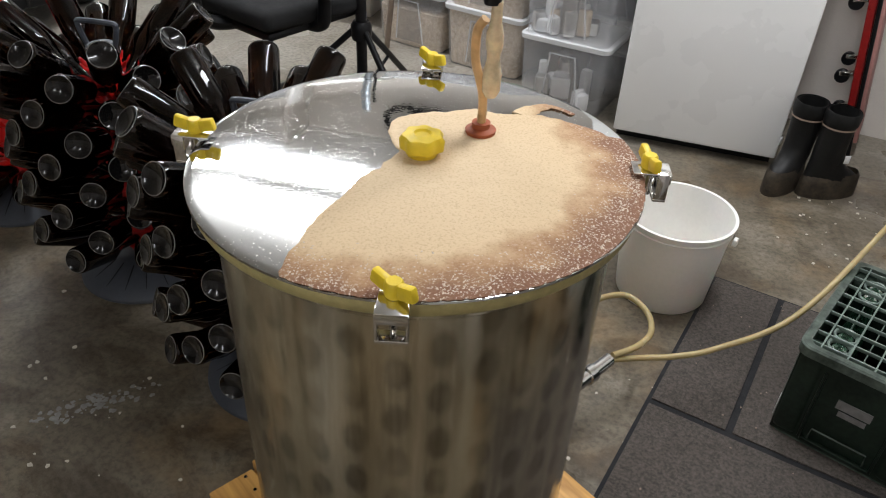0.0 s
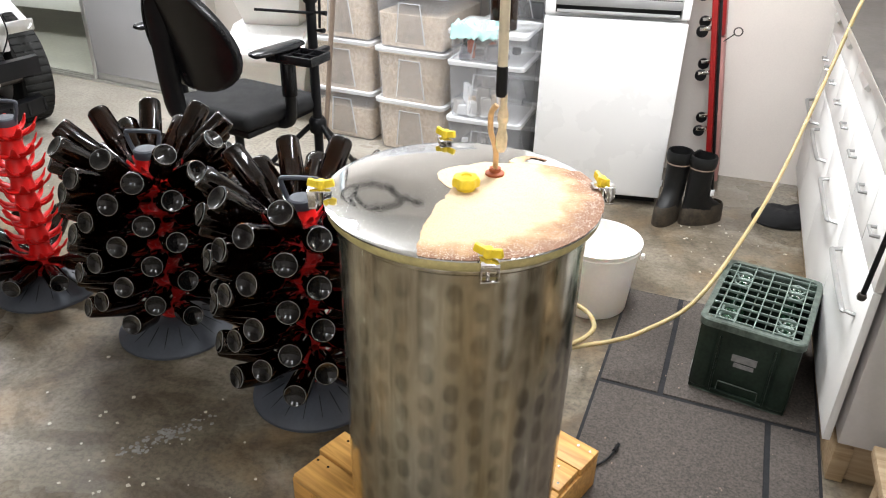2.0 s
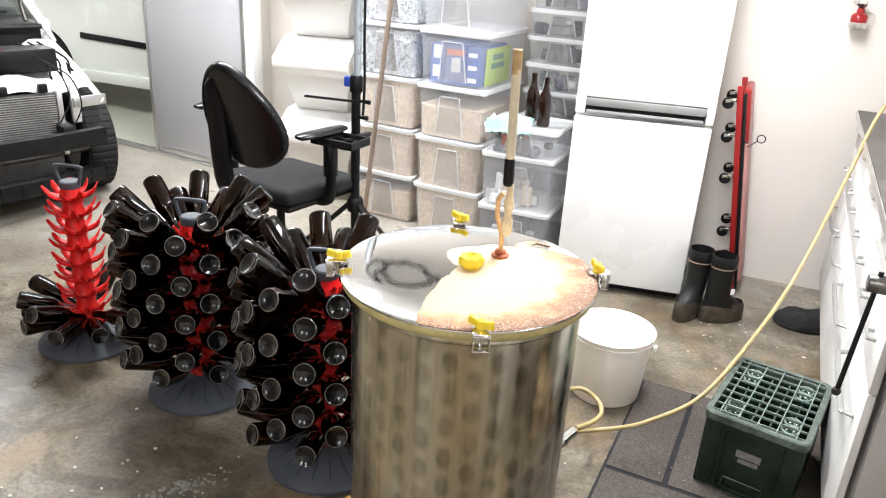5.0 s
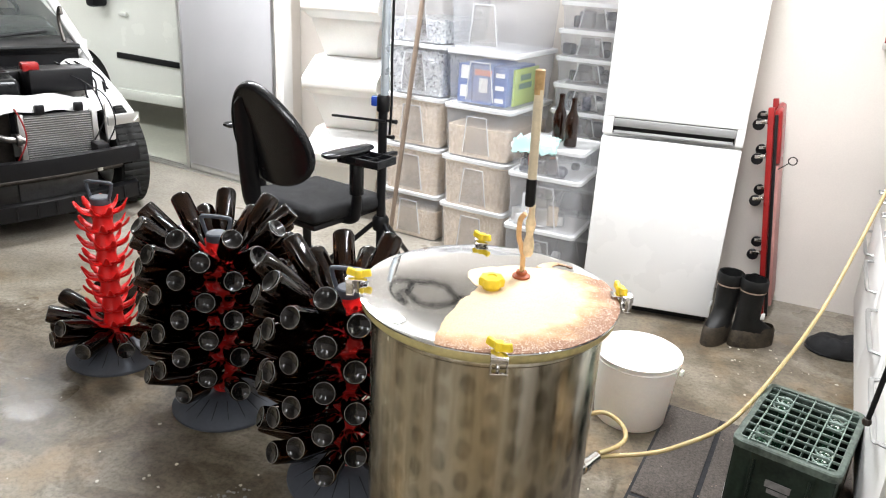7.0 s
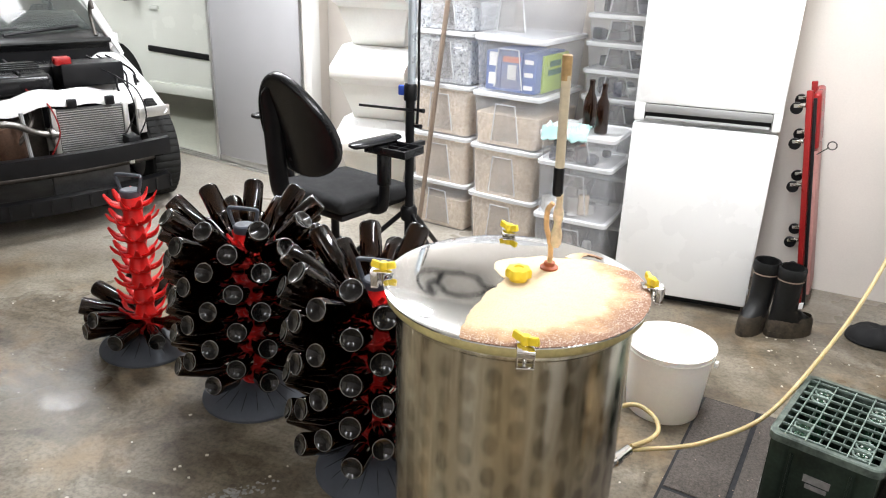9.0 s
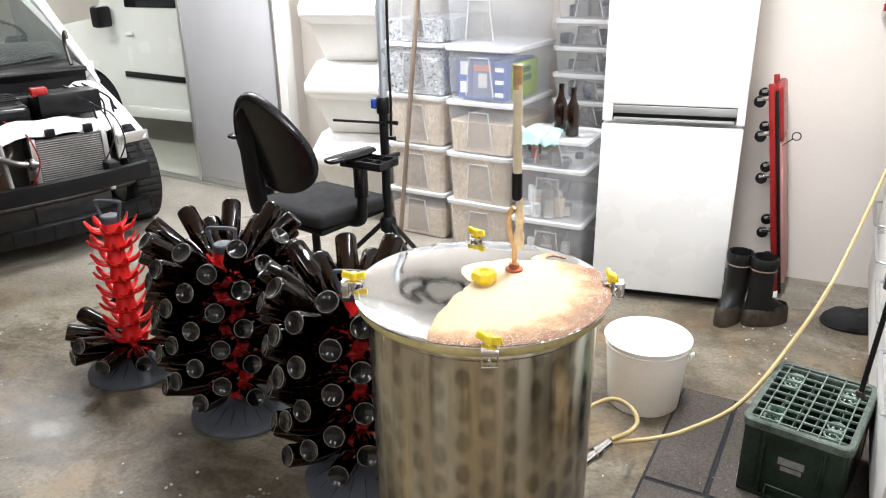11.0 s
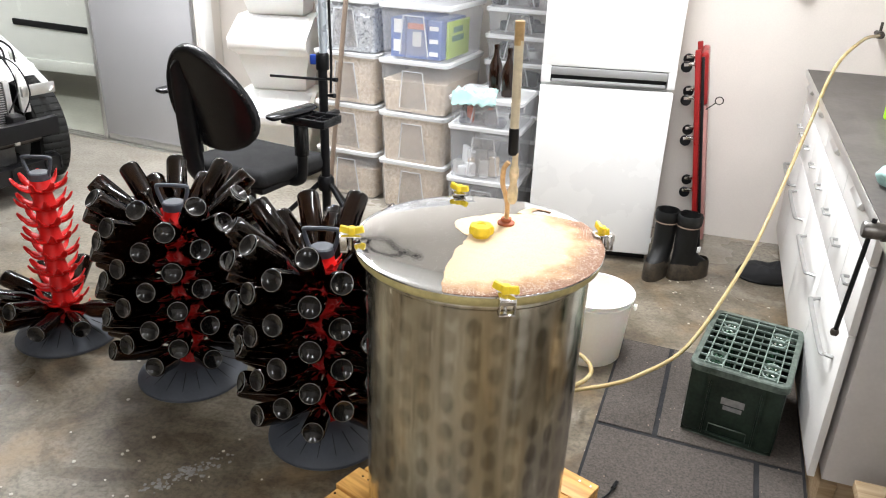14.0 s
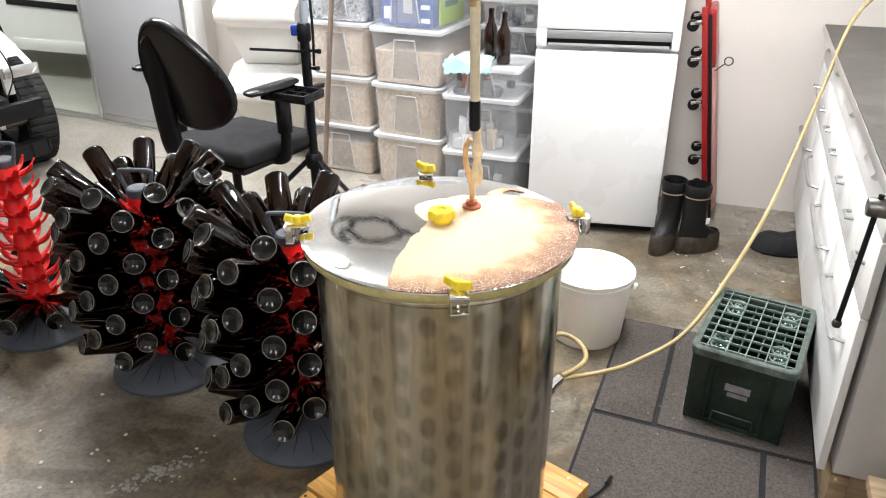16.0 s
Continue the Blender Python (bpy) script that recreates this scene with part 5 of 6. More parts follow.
def bench():
    L, D = 2.04, 0.58
    t = thing("worktop", BM, "dark scratched laminate worktop over white cabinets", "worktop")
    part("slab", box(B(), (D + 0.04, L + 1.1, 0.03), (D / 2 - 0.002, L / 2 - 0.55, 0.927), bevel=0.004), WORKTOP, t)
    part("edge_strip", box(B(), (0.004, L + 1.1, 0.028), (-0.0245, L / 2 - 0.55, 0.927), bevel=0.001), ALU, t, "worn metal edge")
    for k, w in enumerate((0.56, 0.56, 0.56, 0.34)):
        c = thing("drawer_cabinet", BM @ pose(0.019, 0.56 * k, 0), "white drawer cabinet with steel bow handles", "cabinet", "bench cabinets")
        part("carcass", box(B(), (D - 0.04, w - 0.004, 0.78), (D / 2, w / 2, 0.52), bevel=0.002), PANEL_END if k == 0 else CABINET, c)
        d = part("drawer_front", box(B(), (0.02, w - 0.006, 0.46), (-0.009, w / 2, 0.36), bevel=0.0025), CABINET, c)
        h = [(-0.018, w / 2 - 0.19, 0.475), (-0.040, w / 2 - 0.178, 0.475), (-0.050, w / 2 - 0.15, 0.475), (-0.050, w / 2 + 0.15, 0.475), (-0.040, w / 2 + 0.178, 0.475), (-0.018, w / 2 + 0.19, 0.475)]
        part("handle", tube(B(), smooth_path(h, 4), 0.0085, 8, 0.7), SATIN, d, "satin steel bow handle")
        for q in (0.25, 0.75):
            d = part("drawer_front", box(B(), (0.02, w / 2 - 0.006, 0.195), (-0.009, w * q, 0.6915), bevel=0.0025), CABINET, c)
            part("pull", tube(B(), [(-0.018, w * q - 0.03, 0.69), (-0.038, w * q - 0.028, 0.69), (-0.038, w * q + 0.028, 0.69), (-0.018, w * q + 0.03, 0.69)], 0.005, 6), SATIN, d, "small metal pull")
        d = part("drawer_front", box(B(), (0.02, w - 0.006, 0.113), (-0.009, w / 2, 0.850), bevel=0.0025), CABINET, c)
        part("handle", box(B(), (0.018, 0.16, 0.03), (-0.026, w / 2, 0.885), (0, 30, 0), bevel=0.003), ALU, d, "satin steel grip")
    p = thing("bench_plinth", BM, "raw timber plinth under the cabinets", "plinth")
    part("timber", box(B(), (0.045, L, 0.12), (0.06, L / 2, 0.06), bevel=0.003), RAW_PINE, p)
    part("timber", box(B(), (0.045, L, 0.12), (0.50, L / 2, 0.06), bevel=0.003), RAW_PINE, p)
    part("timber", box(B(), (0.40, 0.045, 0.12), (0.28, 0.04, 0.06), bevel=0.003), RAW_PINE, p)
    # open bay beyond the drawers
    part("end_panel", box(B(), (D, 0.03, 0.905), (D / 2, -1.06, 0.4535), bevel=0.003), PANEL_END, t, "painted bench end panel")
    s = thing("bay_shelf", BM @ pose(0, -0.53, 0), "pine board under the bench", "shelf")
    part("board", box(B(), (0.45, 0.34, 0.03), (0.32, 0.28, 0.2), bevel=0.003), RAW_PINE, s)
    for y in (0.16, 0.4):
        part("block", box(B(), (0.40, 0.05, 0.184), (0.32, y, 0.092), bevel=0.003), RAW_PINE, s)
    j = thing("glass_jar", BM @ pose(0.2, -0.18, 0.216), "dark green bottle in clear wrap under the bench", "jar")
    part("body", lathe(B(), [(0, 0), (0.05, 0), (0.055, 0.01), (0.055, 0.17), (0.04, 0.2), (0.018, 0.22), (0.018, 0.26), (0, 0.26)], 24), GREEN_GLASS, j)


bench()


def vise():
    v = thing("bench_vise", BM @ pose(0.0, -0.46, 0.943), "black cast iron bench vise on the worktop edge", "vise")
    part("base", box(B(), (0.16, 0.13, 0.03), (0.12, 0, 0.015), bevel=0.006), IRON, v)
    part("body", box(B(), (0.14, 0.10, 0.10), (0.12, 0, 0.075), bevel=0.015, segs=3), BLACK, v)
    part("front_jaw", box(B(), (0.045, 0.12, 0.10), (0.01, 0, 0.075), bevel=0.012, segs=3), BLACK, v)
    part("screw", tube(B(), [(0.0, 0, 0.10), (-0.10, 0, 0.10)], 0.014, 14), IRON, v)
    part("screw_head", lathe(B(), [(0, -0.02), (0.014, -0.02), (0.0165, -0.016), (0.0165, 0.016), (0.014, 0.02), (0, 0.02)], 16, pose(-0.115, 0, 0.105, 0, 90, 0)), VISE_STEEL, v, "worn steel screw head")
    b = part("tommy_bar", tube(B(), [(-0.118, 0.0, 0.128), (-0.135, -0.02, -0.105)], 0.0047, 12), BLACK, v, "black steel turning bar")
    part("bar_end", lathe(B(), [(0, -0.006), (0.0065, -0.006), (0.0085, 0), (0.0065, 0.006), (0, 0.006)], 14, pose(-0.136, -0.021, -0.108)), IRON, b)


vise()


def bench_clutter():
    g = thing("spray_bottle", BM @ pose(0.20, 1.08, 0.943), "bright lime green spray bottle on the worktop", "bottle")
    part("body", lathe(B(), [(0, 0), (0.042, 0), (0.045, 0.006), (0.045, 0.12), (0.035, 0.15), (0.016, 0.17), (0.016, 0.19), (0, 0.19)], 24), LIME, g)
    part("nozzle", box(B(), (0.07, 0.022, 0.03), (-0.012, 0, 0.20), bevel=0.005), LIME, g)
    r = thing("rag", BM @ pose(0.06, 0.20, 0.943), "pale blue crumpled rag on the worktop", "rag")
    bm = B()
    bmesh.ops.create_icosphere(bm, subdivisions=4, radius=0.05)
    for q in bm.verts:
        q.co *= 1 + 0.5 * noise.noise(q.co * 26)
        q.co.z = max(0, q.co.z * 0.7 + 0.028)
    part("cloth", bm, CLOTH, r)


bench_clutter()


def camp_stove():
    c = thing("camping_stove", pose(1.235, 3.375, 1.292, 0, 0, -8), "small red gas burner with a steel base hung on the wall", "stove")
    part("canister", lathe(B(), [(0, 0), (0.036, 0), (0.038, 0.004), (0.038, 0.022), (0.034, 0.026), (0, 0.026)], 24), ALU, c, "steel base ring")
    part("body", lathe(B(), [(0.034, 0.025), (0.034, 0.052), (0.026, 0.062), (0.016, 0.066), (0.014, 0.085), (0, 0.085)], 24), RED_PAINT, c)
    part("burner", lathe(B(), [(0, 0.085), (0.010, 0.085), (0.022, 0.10), (0.024, 0.104), (0, 0.106)], 18), IRON, c)
    for k in range(4):
        part("arm", tube(B(), [(0.01, 0, 0.09), (0.045, 0, 0.118), (0.052, 0, 0.112)], 0.003, 6), ALU, c, m=Matrix.Rotation(radians(20 + 90 * k), 4, "Z"))
    part("hook", tube(B(), smooth_path([(0.03, 0, 0.07), (0.06, 0, 0.06), (0.062, 0, 0.02), (0.045, 0, 0.01)]), 0.002, 6), ALU, c)
    part("wall_nail", tube(B(), [(0, 0.0, 0.075), (0, 0.08, 0.075)], 0.003, 6), IRON, c)


camp_stove()


# ---- storage boxes ----
def storage_box(m, w, d, h, fill_to, stuffing, label, group, ridges=True):
    """Clear tapered box with a lid; front at local y = 0, its corner at the origin."""
    b = thing("storage_box", m, label, "storage box", group)
    cx, cy = w / 2, d / 2

    def ring(s, z, r=0.03, inset=0.0):
        return [(cx + x, cy + y, z) for x, y in rounded(w * s - inset, d * (1 - (1 - s) * 0.8) - inset, r)]
    bm = loft(B(), [ring(0.88, 0.0), ring(0.90, 0.012), ring(0.955, h - 0.03), ring(0.985, h - 0.028), ring(0.985, h - 0.014)], caps=(True, False))
    part("tub", bm, BOX_WALL, b)
    bm = loft(B(), [ring(1.0, h - 0.022), ring(1.005, h - 0.016), ring(1.005, h - 0.004), ring(0.985, h - 0.001), ring(0.93, h - 0.001), ring(0.92, h - 0.006)], caps=(False, True))
    part("lid", bm, BOX_LID, b, "translucent white lid")
    if ridges:
        bm = B()
        y = 0.024
        hw0, hw1 = w * 0.17, w * 0.14
        top, bot = h * 0.80, h * 0.10
        tube(bm, [(cx - hw0 - 0.012, y - 0.002, bot), (cx - hw1, y - 0.014, top), (cx + hw1, y - 0.014, top), (cx + hw0 + 0.012, y - 0.002, bot)], 0.004, 6)
        part("front_ridge", bm, BOX_EDGE, b)
        # flat dark-tinted sheet paints the shade inside the handle recess
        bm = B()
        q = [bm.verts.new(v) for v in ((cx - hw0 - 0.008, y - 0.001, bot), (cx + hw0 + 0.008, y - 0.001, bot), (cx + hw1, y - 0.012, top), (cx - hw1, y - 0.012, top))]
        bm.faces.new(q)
        part("recess_shade_sheet", bm, RECESS_SHADE, b)
    if stuffing:
        s0, s1 = 0.865, 0.865 + 0.06 * fill_to
        top = 0.012 + (h - 0.045) * fill_to
        bm = loft(B(), [ring(s0, 0.006, 0.028), ring(s1, top, 0.028)])
        if fill_to < 0.95:
            for v in bm.verts:
                if v.co.z > top - 0.01:
                    v.co.z += 0.012 * noise.noise((v.co.x * 9, v.co.y * 9, 0.5))
        part("contents", bm, stuffing[0], b, stuffing[1])
    return b


PITCH = 0.285
MALT_FILL = (MALT, "pale malted grain")
CAP_FILL = (CAPS, "heap of silver bottle caps")
GRAIN_LABEL = "clear plastic storage box full of pale malt grain"
M2 = pose(-0.825, 3.440, 0, 0, 0, -14)
for k, (fl, st, lb) in enumerate([(1.0, MALT_FILL, GRAIN_LABEL), (1.0, MALT_FILL, GRAIN_LABEL), (0.66, MALT_FILL, "clear plastic storage box two thirds full of malt grain"), (0, None, "clear storage box packed with blue and lime cartons"), (0, None, "empty milky storage box on top of the stack"), (0, None, "empty milky storage box on top of the stack")]):
    storage_box(M2 @ pose(0, 0, -0.012 + 0.012 * (k == 0) + PITCH * k + (0 if k == 0 else 0)), 0.41, 0.56, PITCH, fl, st, lb, "stacked storage boxes")
left_stack = []
M1 = pose(-1.236, 3.590, 0, 0, 0, -14)
for k, (fl, st, lb) in enumerate([(0.7, MALT_FILL, "clear plastic storage box partly full of malt grain"), (1.0, MALT_FILL, GRAIN_LABEL), (1.0, MALT_FILL, GRAIN_LABEL), (0.95, CAP_FILL, "clear storage box full of silver bottle caps"), (0.45, CAP_FILL, "clear storage box half full of silver bottle caps"), (0, None, "empty milky storage box on top of the stack")]):
    left_stack.append(storage_box(M1 @ pose(0, 0, -0.012 * (k > 0) + PITCH * k), 0.40, 0.56, PITCH, fl, st, lb, "stacked storage boxes"))
def cap_heap(b, n, z0, z1, seed):
    q = random.Random(seed)
    bm = B()
    for _ in range(n):
        z = q.uniform(z0, z1)
        inset = 0.036 - 0.05 * z
        if q.random() < 0.6:
            at, tip = (q.uniform(0.05, 0.35), inset + q.uniform(-0.004, 0.004), z), (q.uniform(60, 120), q.uniform(-50, 50), 0)
        else:
            at, tip = (0.392 - inset * 0.9, q.uniform(0.05, 0.5), z), (q.uniform(-50, 50), q.uniform(60, 120), 0)
        lathe(bm, [(0, 0.003), (0.012, 0.003), (0.015, -0.003)], 9, pose(*at, *tip))
    o = part("cap_heap", bm, CAP_METAL, b, "silver crown caps")
    tagged(o, kind="stuff")


cap_heap(left_stack[3], 420, 0.02, 0.24, 1)
cap_heap(left_stack[4], 200, 0.02, 0.12, 2)
# cartons in the fourth box
z4 = PITCH * 3 - 0.004


def carton(m, size, material, label, marks=()):
    c = thing("carton", m, label, "carton", "cartons in the box")
    part("board", box(B(), size, (size[0] / 2, size[1] / 2, size[2] / 2), bevel=0.002), material, c)
    for x, z, w, h, mm in marks:
        part("print", box(B(), (w, 0.002, h), (x, -0.0015, z)), mm, c)


CM = M2 @ pose(0, 0, z4)
carton(CM @ pose(0.055, 0.055, 0), (0.085, 0.30, 0.20), BLUE_CARD, "blue carton with white labels", [(0.04, 0.16, 0.045, 0.07, WHITE_CARD), (0.04, 0.06, 0.045, 0.06, WHITE_CARD)])
carton(CM @ pose(0.148, 0.05, 0), (0.115, 0.30, 0.205), BLUE_CARD, "blue carton with red stripe and white label", [(0.058, 0.165, 0.10, 0.03, RED_CARD), (0.062, 0.10, 0.05, 0.075, WHITE_CARD)])
carton(CM @ pose(0.27, 0.055, 0), (0.075, 0.34, 0.20), BLUE_CARD, "blue carton with slanted white marks", [(0.035, 0.03, 0.05, 0.022, WHITE_CARD), (0.035, 0.095, 0.05, 0.022, WHITE_CARD), (0.035, 0.16, 0.05, 0.022, WHITE_CARD)])
carton(CM @ pose(0.3515, 0.11, 0), (0.012, 0.30, 0.19), LIME_CARD, "lime green filter carton with dark lettering")
sign = thing("carton_print", CM @ pose(0.3655, 0.26, 0, 0, 0, 90), "dark green print bars on the lime carton", "print")
for z, w in ((0.145, 0.13), (0.10, 0.16)):
    part("bar", box(B(), (w, 0.002, 0.03), (-0.02, 0, z)), DARK_GREEN_PRINT, sign)

M3 = pose(-0.392, 3.165, 0, 0, 0, -10)
CLEAR = "clear plastic storage box with odds and ends"
for z, h, lb, fl in ((0.0, 0.305, CLEAR, 0.35), (0.295, 0.29, CLEAR, 0.3), (0.575, 0.155, "flat clear storage box with dark tools", 0.6)):
    storage_box(M3 @ pose(0, 0, z), 0.385, 0.34, h, 0, None, lb, "clear boxes beside the refrigerator")
rng = random.Random(9)


def odds(m, w, d, n, hmax, mats, label):
    """Small things lying in a box."""
    for k in range(n):
        o = thing("odd_part", m @ pose(rng.uniform(0.05, w - 0.06), rng.uniform(0.045, d - 0.08), 0.013, 0, 0, rng.uniform(0, 180)), label, "part", "loose parts in boxes")
        s = (rng.uniform(0.03, 0.09), rng.uniform(0.025, 0.06), rng.uniform(0.3, 1) * hmax)
        part("piece", box(B(), s, (0, 0, s[2] / 2), bevel=min(s) * 0.25, segs=2), rng.choice(mats), o)


odds(M3 @ pose(0, 0, 0.0), 0.355, 0.3, 10, 0.14, [WHITE_CARD, TOOLS, TOOLS, ALU], "small part in a clear box")
odds(M3 @ pose(0, 0, 0.295), 0.355, 0.3, 12, 0.15, [WHITE_CARD, BOX_LID, ALU, MALT], "pale part in a clear box")
odds(M3 @ pose(0, 0, 0.575), 0.355, 0.3, 12, 0.08, [TOOLS, BLACK, RED_CARD, TOOLS], "dark tool in a flat clear box")
M4 = pose(-0.275, 3.61, 0, 0, 0, -12)
for k in range(10):
    storage_box(M4 @ pose(0, 0, 0.139 * k), 0.37, 0.50, 0.145, 0, None, "flat clear storage box with small tools", "flat boxes in the back stack", ridges=True)
    if k >= 5:
        odds(M4 @ pose(0, 0, 0.139 * k), 0.33, 0.3, 9, 0.085, [TOOLS, BLACK, ALU, TOOLS, TOOLS, BLACK], "dark tool in a flat clear box")


def standing_bottle(x, y, z):
    b = thing("glass_bottle", pose(x, y, z), "brown glass beer bottle standing on a box lid", "bottle", "bottles on the box")
    part("glass", lathe(B(), [(0, 0), (0.03, 0), (0.0325, 0.004), (0.0325, 0.125), (0.028, 0.148), (0.016, 0.175), (0.0128, 0.20), (0.0128, 0.222), (0.0145, 0.223), (0.0145, 0.234), (0.011, 0.236), (0, 0.232)], 24), BROWN_GLASS, b)


standing_bottle(-0.176, 3.33, 0.731)
standing_bottle(-0.102, 3.235, 0.731)


def cloth():
    c = thing("cloth", pose(-0.258, 3.178, 0.729), "pale aqua cleaning cloth draped over the box edge", "cloth")
    bm = B()
    n = 26
    g = []
    for i in range(n + 1):
        row = []
        for j in range(n + 1):
            u, v = i / n - 0.5, j / n - 0.5
            x, y = u * 0.22, v * 0.19
            z = 0.006 + 0.05 * abs(noise.noise((u * 5, v * 5, 2.2))) + 0.02 * abs(noise.noise((u * 13, v * 13, 6)))
            if y < -0.045:
                z -= (-0.045 - y) * (0.9 + 0.5 * noise.noise((u * 6, 1, 1)))
                y = -0.045 - (-0.045 - y) * 0.45
            row.append(bm.verts.new((x, y, z)))
        g.append(row)
    for i in range(n):
        for j in range(n):
            bm.faces.new((g[i][j], g[i + 1][j], g[i + 1][j + 1], g[i][j + 1]))
    ob = part("fabric", bm, CLOTH, c)
    s = ob.modifiers.new("thickness", "SOLIDIFY")
    s.thickness = 0.002


cloth()


def flip_bins():
    """Tower of white bins with slanted flap fronts."""
    w, d, h, z0 = 0.46, 0.36, 0.443, 0.095
    for k in range(4):
        b = thing("stacking_bin", pose(-1.755, 3.70, z0 + h * k if k else 0.0, 0, 0, 4), "white stacking bin with a jutting flap front", "bin", "stacked white bins")
        lift = 0.0 if k else z0
        side = [(0.13, 0.0), (0.06, h * 0.30), (0.03, h * 0.50), (-0.05, h * 0.585), (-0.082, h * 0.61), (-0.09, h * 0.64), (-0.09, h * 0.73), (-0.075, h * 0.765), (0.13, h * 0.985), (d, h * 0.985), (d, 0.0)]
        bm = B()
        loft(bm, [[((q - 0.5) * w * (0.70 + 0.30 * min(1.0, z / (h * 0.60)) ** 1.3), y, z + lift) for y, z in side] for q in (0.0, 0.5, 1.0)])
        bmesh.ops.remove_doubles(bm, verts=bm.verts[:], dist=1e-4)
        part("body", bm, WHITE_PLASTIC, b, m=pose(w / 2, 0, 0))
        part("flap", box(B(), (w - 0.05, 0.006, 0.205), (w / 2, 0.022, h * 0.882 + lift), (-64, 0, 0), bevel=0.002), WHITE_ENAMEL, b, "glossy white flap")
        if not k:
            part("foot", box(B(), (w * 0.66, d - 0.15, z0), (w / 2, 0.25, z0 / 2 - 0.002), bevel=0.006), WHITE_PLASTIC, b)


flip_bins()


def chair():
    c = thing("office_chair", pose(-1.214, 2.583, 0, 0, 0, 70), "black office chair with a moulded back and armrests", "office chair")
    part("seat", box(B(), (0.48, 0.47, 0.075), (0.06, 0, 0.475), (0, 3, 0), bevel=0.032, segs=4), FABRIC, c, "black fabric seat cushion")
    part("seat_pan", box(B(), (0.44, 0.43, 0.03), (0.06, 0, 0.43), bevel=0.012), BLACK, c)
    # moulded back shell, an egg outline bent round the sitter
    bm = B()
    n, mrows = 40, 10
    rows = []
    for j in range(mrows + 1):
        q = j / mrows
        row = []
        for k in range(n):
            a = 2 * math.pi * k / n
            y = 0.222 * math.cos(a) * q * (1 - 0.32 * math.sin(a))
            z = 0.238 * math.sin(a) * q
            row.append(bm.verts.new((-0.055 + 0.5 * y * y - 0.10 * z - 0.22 * z * z, y, z)))
        rows.append(row)
    for p, q in zip(rows, rows[1:]):
        for k in range(n):
            bm.faces.new((p[k], p[(k + 1) % n], q[(k + 1) % n], q[k]))
    bmesh.ops.remove_doubles(bm, verts=bm.verts[:], dist=1e-5)
    back = part("backrest", bm, BLACK_GLOSS, c, "black moulded back shell", m=pose(-0.18, -0.03, 0.852, 0, -11, 0))
    s = back.modifiers.new("thickness", "SOLIDIFY")
    s.thickness, s.offset = 0.045, 1
    bv = back.modifiers.new("round", "BEVEL")
    bv.width, bv.segments = 0.015, 3
    part("spine", tube(B(), smooth_path([(0.0, 0, 0.42), (-0.18, 0.03, 0.43), (-0.245, 0.065, 0.48), (-0.262, 0.075, 0.60), (-0.282, 0.065, 0.80), (-0.30, 0.05, 0.95), (-0.285, 0.045, 1.005)]), 0.042, 12, 0.6), BLACK, c, "black back spine")
    part("vent", box(B(), (0.012, 0.09, 0.02), (-0.222, -0.05, 0.72), bevel=0.004), BLACK_GLOSS, c)
    for sy, y, z in ((-1, -0.268, 0.765), (1, 0.372, 0.79)):
        arm = part("arm_post", tube(B(), smooth_path([(0.04, sy * 0.17, 0.43), (0.05, y - sy * 0.03, 0.435), (0.05, y, 0.49), (0.05, y, z - 0.02)]), 0.024, 12), BLACK, c)
        part("arm_sleeve", lathe(B(), [(0.032, 0), (0.032, 0.17), (0.028, 0.175)], 16, pose(0.05, y, 0.56)), BLACK_GLOSS, arm)
        pad = [[(x, y + w * math.cos(a), z + lift + h * math.sin(a)) for a in [2 * math.pi * k / 16 for k in range(16)]] for x, w, h, lift in ((-0.15, 0.018, 0.006, 0.0), (-0.135, 0.034, 0.014, 0.0), (-0.05, 0.044, 0.018, -0.002), (0.06, 0.045, 0.018, -0.004), (0.125, 0.036, 0.013, 0.0), (0.14, 0.018, 0.005, 0.002))]
        part("arm_pad", loft(B(), pad), BLACK_GLOSS, arm, "black armrest pad")
        part("pad_bracket", box(B(), (0.13, 0.045, 0.022), (0.02, y, z - 0.028), bevel=0.006), BLACK, arm)
    part("gas_post", lathe(B(), [(0, 0.1), (0.03, 0.1), (0.03, 0.25), (0.02, 0.25), (0.02, 0.43), (0, 0.43)], 16), BLACK, c)
    for k in range(5):
        leg = part("base_leg", tube(B(), [(0, 0, 0.115), (0.29, 0, 0.075)], [0.028, 0.018], 10), BLACK, c, m=Matrix.Rotation(radians(72 * k + 20), 4, "Z"))
        part("castor", lathe(B(), [(0, -0.022), (0.027, -0.022), (0.03, -0.015), (0.03, 0.015), (0.027, 0.022), (0, 0.022)], 16, pose(0.285, 0, 0.0305, 90, 0, 0)), BLACK_GLOSS, leg)


chair()


